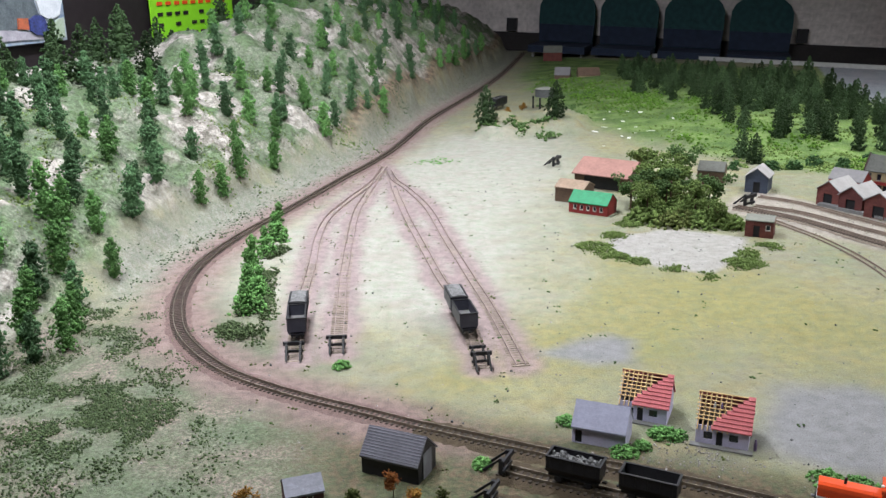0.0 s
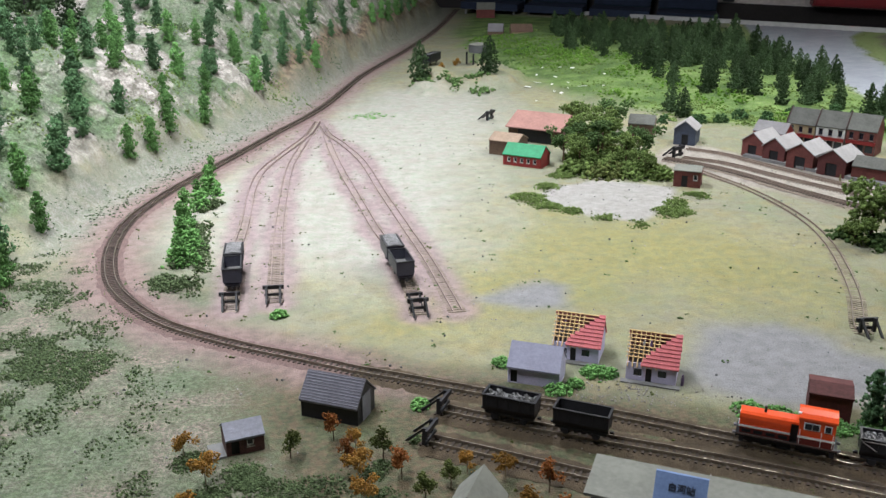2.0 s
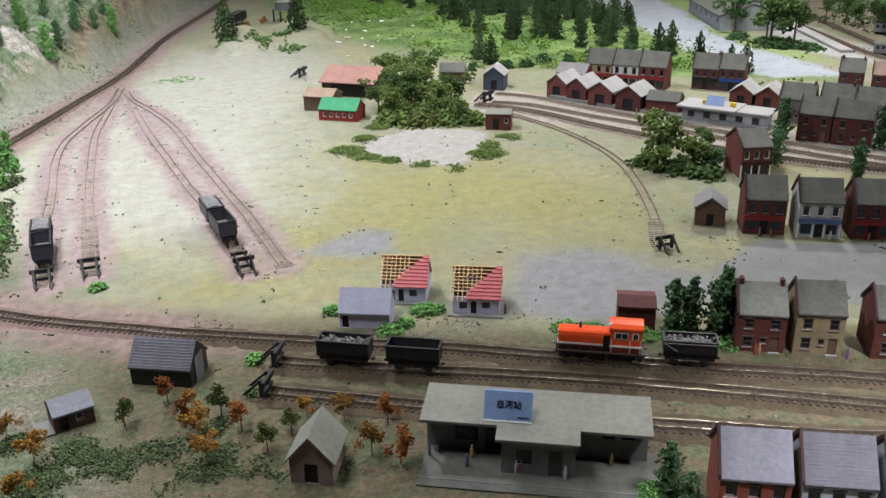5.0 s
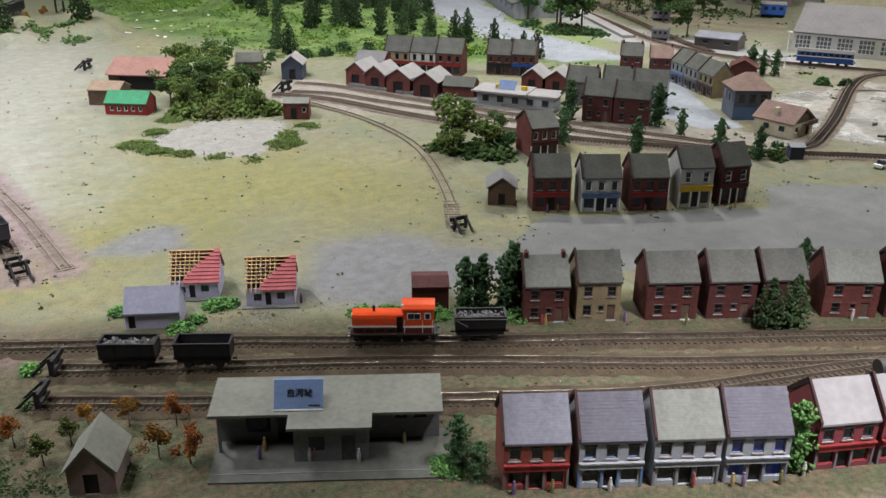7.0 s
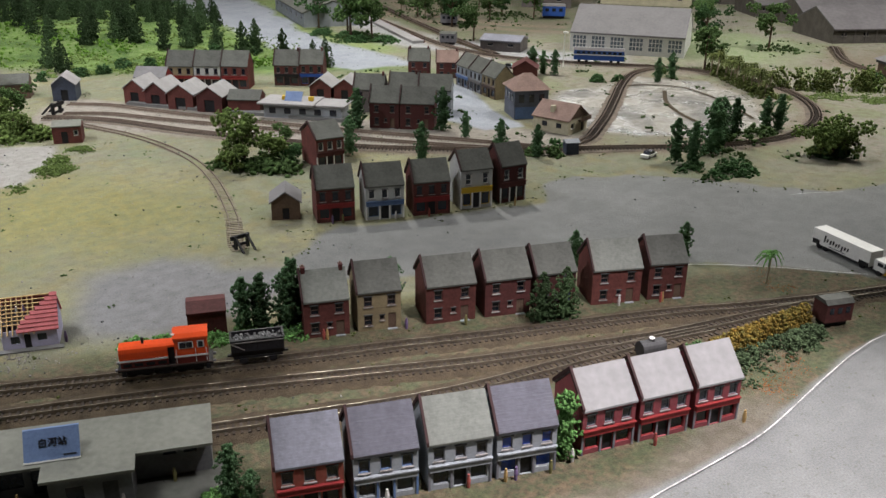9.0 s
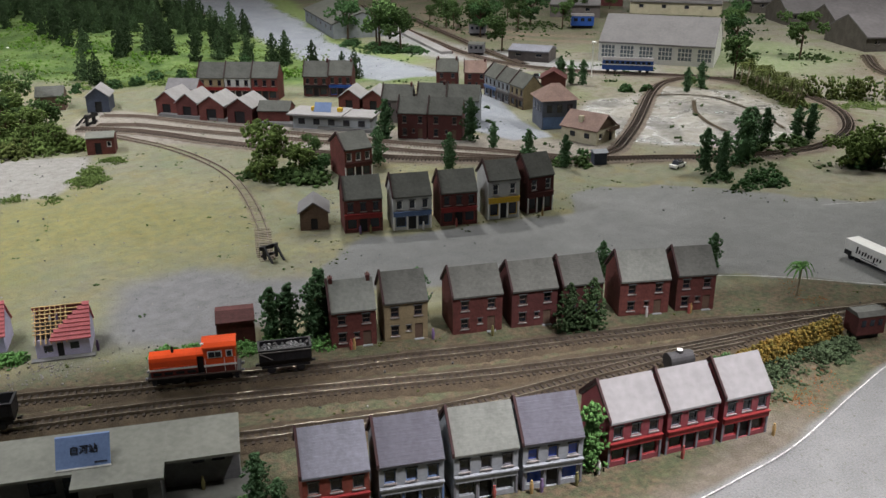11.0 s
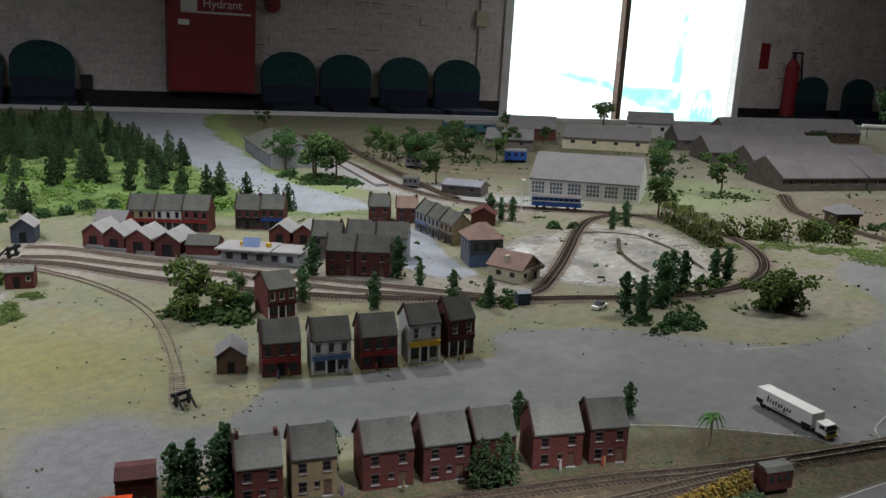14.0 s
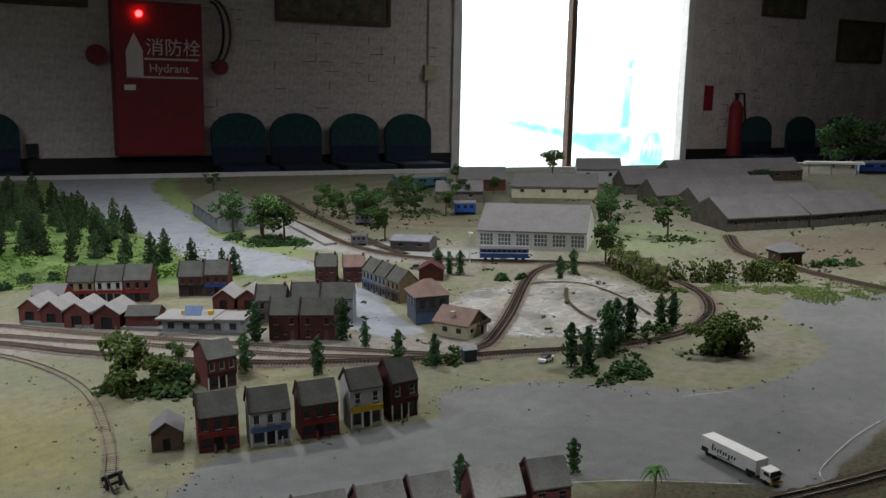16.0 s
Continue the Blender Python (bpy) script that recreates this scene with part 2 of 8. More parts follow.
RIM = material("white_table_rim", (0.45, 0.45, 0.44), 0.6, 0.15, 8, 0.05)
CARD_BLUE = material("blue_sign_card", (0.16, 0.23, 0.40), 0.15, 0.15, 60, 0.0, spec=0.5)
SHIRT = [material("figure_" + n, c, 0.6, 0.2, 200, 0.0) for n, c in (("white", (0.5, 0.48, 0.47)), ("red", (0.30, 0.07, 0.06)), ("tan", (0.36, 0.24, 0.10)), ("purple", (0.16, 0.11, 0.22)), ("olive", (0.16, 0.15, 0.06)))]

# ---- building blocks ----


class Mesh:
    """Gathers plain solids into one mesh."""

    def __init__(self):
        self.v, self.f = [], []

    def box(self, x0, y0, z0, x1, y1, z1, m=None):
        k = len(self.v)
        pts = [(x, y, z) for z in (z0, z1) for y in (y0, y1) for x in (x0, x1)]
        self.v += [tuple(m @ Vector(p)) for p in pts] if m else pts
        self.f += [tuple(k + i for i in q) for q in ((0, 2, 3, 1), (4, 5, 7, 6), (0, 1, 5, 4), (2, 6, 7, 3), (0, 4, 6, 2), (1, 3, 7, 5))]
        return self

    def prism(self, profile, y0, y1, axis="y"):
        """A profile of (a, z) points drawn along y (a is x), or along x (a is y)."""
        k, n = len(self.v), len(profile)
        for y in (y0, y1):
            self.v += [(a, y, z) if axis == "y" else (y, a, z) for a, z in profile]
        self.f += [tuple(range(k, k + n)), tuple(range(k + 2 * n - 1, k + n - 1, -1))]
        self.f += [(k + i, k + n + i, k + n + (i + 1) % n, k + (i + 1) % n) for i in range(n)]
        return self

    def rod(self, p, q, r, sides=6, r2=None):
        p, q = Vector(p), Vector(q)
        turn = (q - p).to_track_quat("Z", "Y")
        k = len(self.v)
        for c, rr in ((p, r), (q, r if r2 is None else r2)):
            self.v += [tuple(c + turn @ Vector((rr * math.cos(2 * math.pi * i / sides), rr * math.sin(2 * math.pi * i / sides), 0))) for i in range(sides)]
        self.f += [(k + i, k + (i + 1) % sides, k + sides + (i + 1) % sides, k + sides + i) for i in range(sides)]
        self.f += [tuple(range(k + sides - 1, k - 1, -1)), tuple(range(k + sides, k + 2 * sides))]
        return self

    def data(self, name, mat):
        me = bpy.data.meshes.new(name)
        me.from_pydata(self.v, [], self.f)
        bm = bmesh.new()
        bm.from_mesh(me)
        bmesh.ops.recalc_face_normals(bm, faces=bm.faces)
        bm.to_mesh(me)
        bm.free()
        me.materials.append(mat)
        return me


def part(name, mesh, mat, parent=None, label=""):
    ob = new(name, mesh.data(name, mat) if isinstance(mesh, Mesh) else mesh)
    ob.parent = parent
    return tagged(ob, label)


def thing(name, m, label, category, group="", kind=""):
    ob = new(name)
    ob.empty_display_size = 0.01
    ob.matrix_basis = m
    return tagged(ob, label, category, group, kind)


def solid(name, mesh, mat, m, label, category, group="", kind=""):
    ob = part(name, mesh, mat)
    ob.matrix_basis = m
    return tagged(ob, label, category, group, kind)


def spline(points, step):
    """Evenly spaced points on a smooth curve through the given ones."""
    p = [np.array(q, float) for q in points]
    p = [2 * p[0] - p[1], *p, 2 * p[-1] - p[-2]]
    fine = []
    for i in range(1, len(p) - 2):
        for t in np.linspace(0, 1, 24, endpoint=False):
            a, b, c, d = p[i - 1:i + 3]
            fine.append(0.5 * (2 * b + (c - a) * t + (2 * a - 5 * b + 4 * c - d) * t * t + (3 * b - a - 3 * c + d) * t ** 3))
    fine = np.array(fine + [p[-2]])
    s = np.concatenate([[0], np.cumsum(np.linalg.norm(np.diff(fine, axis=0), axis=1))])
    n = max(2, int(s[-1] / step))
    at = np.linspace(0, s[-1], n + 1)
    return np.stack([np.interp(at, s, fine[:, k]) for k in range(2)], 1)


def inside(poly, x, y):
    """Signed distance to a polygon's edge, positive inside."""
    poly = np.array(poly, float)
    hit, near = np.zeros(x.shape, bool), np.full(x.shape, 1e9)
    for (ax, ay), (bx, by) in zip(poly, np.roll(poly, -1, 0)):
        cross = ((ay > y) != (by > y)) & (x < (bx - ax) * (y - ay) / (by - ay + 1e-12) + ax)
        hit ^= cross
        t = np.clip(((x - ax) * (bx - ax) + (y - ay) * (by - ay)) / ((bx - ax) ** 2 + (by - ay) ** 2), 0, 1)
        near = np.minimum(near, np.hypot(x - ax - t * (bx - ax), y - ay - t * (by - ay)))
    return np.where(hit, near, -near)


# ---- the board and its ground ----
ALONG, OUT = Vector((0.785, -0.62)), Vector((0.62, 0.785))
EDGE = 6.0
MAIN = [(0.36, 7.2), (0.175, 5.649), (0.017, 4.695), (-0.15, 3.85), (-0.249, 3.091), (-0.35, 2.648), (-0.425, 2.32), (-0.484, 2.08), (-0.512, 1.911), (-0.516, 1.773), (-0.493, 1.623), (-0.445, 1.481), (-0.386, 1.384), (-0.308, 1.299), (-0.223, 1.242), (-0.148, 1.203), (-0.077, 1.171), (0.006, 1.132), (0.128, 1.083), (0.25, 1.035), (0.344, 1.0), (0.472, 0.942), (0.652, 0.864), (0.78, 0.813), (0.884, 0.768), (1.0, 0.722), (1.154, 0.659), (1.263, 0.605), (1.464, 0.522), (1.75, 0.43), (2.3, 0.3)]
HILL_FOOT = [(-3, -0.5), (-1.4, 0.7), (-0.9, 1.08), (-0.68, 1.33), (-0.63, 1.6), (-0.63, 1.85), (-0.60, 2.08), (-0.53, 2.35), (-0.44, 2.7), (-0.32, 3.15), (-0.22, 3.85), (-0.06, 4.7), (0.09, 5.65), (0.22, 6.6), (0.25, 8), (-3, 8)]


LATTICE = np.random.default_rng(7).uniform(-1, 1, (64, 64))


def rough(x, y, scale):
    """Smooth value noise between -1 and 1."""
    u, v = x / scale + 20.3, y / scale + 11.7
    i, j = np.floor(u).astype(int), np.floor(v).astype(int)
    a, b = u - i, v - j
    a, b = a * a * (3 - 2 * a), b * b * (3 - 2 * b)

    def at(p, q):
        return LATTICE[p % 64, q % 64]
    return (at(i, j) * (1 - a) + at(i + 1, j) * a) * (1 - b) + (at(i, j + 1) * (1 - a) + at(i + 1, j + 1) * a) * b


def height(x, y):
    """The ground's height: a gullied wooded hill beyond the curve, low mounds elsewhere."""
    d = inside(HILL_FOOT, x, y)
    crest = np.interp(y, [1.0, 1.5, 2.2, 3.0, 4.0, 5.0, 6.5], [0.05, 0.14, 0.23, 0.29, 0.41, 0.43, 0.27])
    reach = 0.36 + 0.25 * np.clip((y - 2.0) / 2, 0, 1)
    wob = d + 0.05 * rough(x, y, 0.21) * np.clip(d / 0.1, 0, 1)
    k = np.clip(wob / reach, 0, 1)
    slope = crest * (1 - (1 - k) ** 1.6)
    gully = 1 - np.abs(rough(y * 1.0 + 0.25 * x, y * 0 + 3.1 + 0.3 * x, 0.17))
    step = 0.045 * rough(x, y, 0.16) + 0.026 * rough(x, y, 0.075) + 0.016 * np.abs(rough(x, y, 0.04)) + 0.007 * rough(x, y, 0.027) + 0.045 * (gully - 0.6)
    z = np.where(d > 0, slope + step * np.clip(d / 0.14, 0, 1) * np.clip(crest / 0.25, 0.15, 1), 0)
    # rock bluffs near the bend and the cutting farther up the line
    bluff = np.clip((d - 0.05 - 0.03 * rough(x, y, 0.12)) / 0.035, 0, 1)
    z = z + 0.050 * bluff * np.clip((y - 1.85) / 0.25, 0, 1) * np.clip((2.75 - y) / 0.3, 0, 1)
    cut = np.clip((d - 0.03 - 0.02 * rough(x, y, 0.09)) / 0.03, 0, 1)
    z = z + (0.055 + 0.02 * rough(x, y, 0.10)) * cut * np.clip((y - 3.0) / 0.6, 0, 1)
    back = np.clip((y - 3.35 - (x + 1.05)) / 0.45, 0, 1) * np.clip((-0.80 - x) / 0.15, 0, 1)
    z = z - 0.24 * back * np.clip(d / 0.3, 0, 1)
    ridge = inside([(0.62, 3.15), (1.45, 2.95), (1.75, 3.6), (1.6, 4.6), (0.5, 6.2), (0.2, 5.0)], x, y)
    z = z + 0.05 * np.clip(ridge / 0.5, 0, 1)
    knoll = np.exp(-(((x - 0.1) / 0.15) ** 2 + ((y - 3.60) / 0.17) ** 2)) + np.exp(-(((x - 0.36) / 0.15) ** 2 + ((y - 3.60) / 0.18) ** 2))
    ledge = inside([(0.02, 3.36), (0.16, 3.30), (0.30, 3.40), (0.46, 3.42), (0.52, 3.62), (0.40, 3.85), (0.10, 3.75)], x + 0.02 * rough(x, y, 0.09), y + 0.02 * rough(x + 4, y, 0.09))
    z = z + 0.030 * np.clip(ledge / 0.035, 0, 1) * (1 + 0.5 * rough(x, y, 0.06))
    return z + 0.030 * knoll * (1 + 0.35 * rough(x, y, 0.08)) + 0.0004 * rough(x, y, 0.05) * np.clip(-d / 0.1, 0, 1)


def ground_z(x, y):
    return float(height(np.array([x], float), np.array([y], float))[0])


ASPHALT = [(0.80, 1.13), (0.90, 1.22), (0.95, 1.255), (1.06, 1.21), (1.16, 1.17), (1.32, 1.125), (1.38, 1.19), (1.47, 1.205), (1.6, 1.125), (1.69, 0.975), (1.86, 0.82), (2.1, 0.78), (2.3, 0.815), (2.46, 1.0), (2.66, 1.1), (2.88, 0.94), (3.6, 0.4), (3.2, -0.5), (2.3, 0.44), (2.05, 0.52), (1.918, 0.538), (1.72, 0.533), (1.63, 0.52), (1.58, 0.50), (1.5, 0.545), (1.35, 0.74), (1.2, 0.83), (1.0, 0.94), (0.8, 1.05)]
FRONT_ASPHALT = [(0.3, 0.44), (0.8, 0.425), (0.9, 0.418), (1.0, 0.42), (1.155, 0.443), (1.256, 0.457), (1.34, 0.455), (1.6, 0.41), (2.2, 0.2), (2.2, -0.4), (0.3, -0.4)]
WET = [(0.472, 1.198), (0.552, 1.286), (0.638, 1.268), (0.74, 1.16), (0.80, 1.1), (0.80, 1.02), (0.672, 1.02), (0.574, 1.0), (0.479, 1.055), (0.441, 1.117)]
WET_WEST = [(0.20, 1.36), (0.241, 1.395), (0.301, 1.456), (0.351, 1.425), (0.322, 1.328), (0.256, 1.318)]
POND = [(0.365, 1.954), (0.428, 2.070), (0.539, 2.12), (0.68, 2.05), (0.65, 1.94), (0.592, 1.835), (0.529, 1.785), (0.43, 1.868)]
RIVER = [(2.25, 6.2), (2.75, 5.5), (2.51, 5.06), (2.29, 4.42), (2.10, 3.65), (1.95, 3.16), (1.92, 2.67), (1.93, 2.38), (1.69, 2.38), (1.66, 2.60), (1.72, 3.19), (1.80, 3.92), (1.90, 4.63), (2.07, 5.47)]
PLAZA = [(1.62, 2.14), (1.85, 2.15), (1.86, 1.95), (1.74, 1.75), (1.67, 1.55), (1.57, 1.6), (1.52, 1.9)]
QUARRY = [(1.85, 1.72), (2.03, 1.79), (2.16, 1.76), (2.40, 1.80), (2.50, 1.649), (2.40, 1.429), (2.22, 1.24), (2.02, 1.19), (1.85, 1.32), (1.78, 1.45)]
YARD = [(0.80, 2.5), (0.92, 2.42), (1.2, 2.1), (1.75, 1.42), (1.6, 1.32), (1.3, 1.57), (0.98, 1.93), (0.72, 2.28)]
MEADOW = [(0.45, 3.75), (0.58, 3.45), (0.85, 3.02), (1.08, 2.72), (1.9, 2.25), (1.75, 2.6), (1.7, 3.3), (1.9, 4.6), (2.0, 5.7), (0.45, 6.9), (0.3, 5.5), (0.35, 4.4)]
PALE = [(-0.05, 3.45), (-0.28, 2.85), (-0.42, 2.2), (-0.4, 1.6), (0.05, 1.45), (0.2, 1.7), (0.25, 2.3), (0.4, 2.9), (0.35, 3.3)]
YELLOWED = [(0.05, 1.22), (0.2, 1.75), (0.35, 1.85), (0.65, 1.78), (0.86, 1.55), (0.76, 1.3), (0.5, 1.42), (0.3, 1.25)]
DIRT_LINES = []
DIRT_LINES.append([(0.74, 2.32), (0.864, 2.19), (0.985, 1.975), (1.135, 1.757), (1.283, 1.588), (1.477, 1.432), (1.618, 1.339), (1.732, 1.271), (1.86, 1.187), (2.008, 1.127), (2.157, 1.116), (2.332, 1.169), (2.481, 1.281), (2.58, 1.431), (2.62, 1.611), (2.58, 1.80), (2.47, 1.96), (2.33, 2.13), (2.225, 2.35), (2.226, 2.641), (2.312, 3.0), (2.425, 3.426), (2.7, 4.2)])
DIRT_LINES.append([(1.709, 1.376), (1.798, 1.429), (1.931, 1.519), (2.079, 1.629), (2.251, 1.757), (2.394, 1.842), (2.52, 1.86)])
DIRT_LINES.append([(3.75, 4.2), (3.2, 4.25), (2.8, 4.1), (2.58, 3.75), (2.52, 3.35), (2.6, 2.95), (2.75, 2.65), (3.0, 2.45)])
DIRT_LINES.append([(3.6, 4.0), (3.2, 4.05), (2.92, 3.9), (2.72, 3.6), (2.68, 3.25), (2.75, 2.9), (2.9, 2.7)])
DIRT_LINES.append([(3.55, 3.75), (3.25, 3.8), (3.05, 3.7), (2.88, 3.45), (2.85, 3.2)])
DIRT_LINES.append([(3.4, 1.75), (3.15, 1.55), (3.02, 1.3), (2.96, 1.1), (2.9, 0.85)])
APRON = [(2.05, 2.75), (2.12, 2.55), (2.15, 2.3), (2.3, 2.12), (2.5, 2.0), (2.62, 2.1), (2.45, 2.3), (2.4, 2.5), (2.3, 2.75), (2.4, 3.3), (2.3, 3.4)]
SIDINGS = []
SIDINGS.append([(-0.241, 2.855), (-0.248, 2.634), (-0.286, 2.404), (-0.31, 2.226), (-0.304, 2.047), (-0.275, 1.815), (-0.252, 1.597), (-0.211, 1.343)])
SIDINGS.append([(-0.236, 2.84), (-0.239, 2.761), (-0.245, 2.476), (-0.246, 2.271), (-0.223, 1.997), (-0.197, 1.757), (-0.17, 1.552), (-0.146, 1.378)])
SIDINGS.append([(-0.221, 2.803), (-0.162, 2.476), (-0.107, 2.21), (-0.051, 1.972), (0.001, 1.752), (0.045, 1.6), (0.072, 1.466), (0.089, 1.325)])
SIDINGS.append([(-0.221, 2.803), (-0.185, 2.649), (-0.136, 2.531), (-0.064, 2.318), (0.002, 2.021), (0.066, 1.743), (0.109, 1.557), (0.152, 1.334)])
SIDINGS.append([(0.762, 1.238), (0.769, 1.27), (0.821, 1.4), (0.876, 1.602), (0.896, 1.754), (0.887, 1.899), (0.858, 2.03), (0.82, 2.13), (0.762, 2.27)])
LAWN = [(2.75, 2.3), (3.2, 2.5), (3.42, 2.05), (3.36, 1.78), (3.0, 1.68), (2.75, 1.75)]
GOODS_YARD = [(3.05, 1.62), (3.36, 1.60), (3.6, 1.55), (4.0, 1.36), (4.6, 0.9), (4.4, 0.4), (3.4, 0.75), (3.1, 1.15)]


def build_ground():
    xs = np.concatenate([np.arange(-3, -1.2, 0.06), np.arange(-1.2, 2.8, 0.0125), np.arange(2.8, 8.6, 0.05)])
    ys = np.concatenate([np.arange(-0.4, 0.3, 0.05), np.arange(0.3, 3.0, 0.0125), np.arange(3.0, 5.2, 0.02), np.arange(5.2, 8.0, 0.04)])
    x, y = np.meshgrid(xs, ys)
    z = height(x, y)
    keep = x * OUT.x + y * OUT.y < EDGE + 0.02
    nx = len(xs)
    i = np.arange(len(ys) - 1)[:, None] * nx + np.arange(nx - 1)[None, :]
    ok = keep[:-1, :-1] & keep[1:, 1:] & keep[1:, :-1] & keep[:-1, 1:]
    f = np.stack([i, i + 1, i + nx + 1, i + nx], -1)[ok]
    me = bpy.data.meshes.new("ground")
    me.from_pydata(np.stack([x, y, z], -1).reshape(-1, 3).tolist(), [], f.tolist())
    road = np.full(x.shape, 1e9)
    for q in spline(MAIN, 0.03):
        road = np.minimum(road, np.hypot(x - q[0], y - q[1]))

    sidings = np.full(x.shape, 1e9)
    for line in SIDINGS[:4]:
        for q in spline(line, 0.02):
            sidings = np.minimum(sidings, np.hypot(x - q[0], y - q[1]))
    steep = np.hypot(np.gradient(z, axis=1) / np.gradient(x, axis=1), np.gradient(z, axis=0) / np.gradient(y, axis=0))
    dirt = np.full(x.shape, 1e9)
    for line in DIRT_LINES:
        for q in spline(line, 0.03):
            dirt = np.minimum(dirt, np.hypot(x - q[0], y - q[1]))
    dirt = np.minimum(dirt, np.abs(inside(QUARRY, x, y)) + 0.028)
    wx = x + 0.030 * rough(x, y, 0.19) + 0.010 * rough(x + 5, y, 0.06)
    wy = y + 0.030 * rough(x + 9, y + 3, 0.19) + 0.010 * rough(x, y + 7, 0.06)

    def mask(poly, soft):
        bent = inside(poly, x, y) if poly is FRONT_ASPHALT else inside(poly, wx, wy)
        return np.clip(0.5 + bent / soft, 0, 1)

    zones = {"asphalt": np.maximum(mask(ASPHALT, 0.02), mask(FRONT_ASPHALT, 0.012)), "wet": np.maximum(mask(WET, 0.10), mask(WET_WEST, 0.07)), "pond": mask(POND, 0.03),
             "water": np.maximum(mask(RIVER, 0.06), mask(PLAZA, 0.03)), "quarry": mask(QUARRY, 0.06), "yard": mask(YARD, 0.05),
             "meadow": mask(MEADOW, 0.25), "pale": mask(PALE, 0.5), "lawn": mask(LAWN, 0.3), "yellow": mask(YELLOWED, 0.35),
             "dirt": np.clip(1.05 - dirt / 0.07, 0, 1), "verge": np.clip(1.15 - road / 0.10, 0, 1) * np.clip((0.25 - x) / 0.3, 0, 1), "siding": np.clip(1.25 - sidings / 0.046, 0, 1), "steep": np.clip((steep - 0.9) / 0.8, 0, 1), "near": np.clip((1.25 - (y + 0.35 * x)) / 0.12, 0, 1), "left": np.clip((-0.02 - x - 0.25 * (y - 1.1)) / 0.25, 0, 1) * np.clip((1.75 - y) / 0.4, 0, 1), "cut": np.clip(1.3 - np.abs(inside(HILL_FOOT, x, y) - 0.06) / 0.06, 0, 1) * np.clip((y - 2.9) / 0.4, 0, 1),
             "hill": np.clip(inside(HILL_FOOT, x, y) / 0.12, 0, 1), "foot": np.clip(1.3 - np.abs(inside(HILL_FOOT, x, y) + 0.02) / 0.08, 0, 1) * np.clip((y - 1.45) / 0.3, 0, 1), "far": np.clip((x - 1.5) / 0.8, 0, 1), "beyond": np.clip((x * OUT.x + y * OUT.y - 3.35) / 0.5, 0, 1) * np.clip((x - 2.0) / 0.3, 0, 1) * np.clip((y - 0.35 * x - 1.25) / 0.5, 0, 1),
             "bank": np.clip(0.5 + (inside(RIVER, wx, wy) + 0.13) / 0.1, 0, 1) * np.clip((y - 2.45) / 0.3, 0, 1), "apron": mask(APRON, 0.15), "kerbside": np.clip(1.25 + inside(FRONT_ASPHALT, wx, wy) / 0.05, 0, 1) * np.clip((1.12 - x) / 0.1, 0, 1), "goods": mask(GOODS_YARD, 0.25)}
    for name, values in zones.items():
        me.attributes.new(name, "FLOAT", "POINT").data.foreach_set("value", values.reshape(-1).astype(np.float32))
    me.polygons.foreach_set("use_smooth", np.ones(len(me.polygons), bool))
    return me


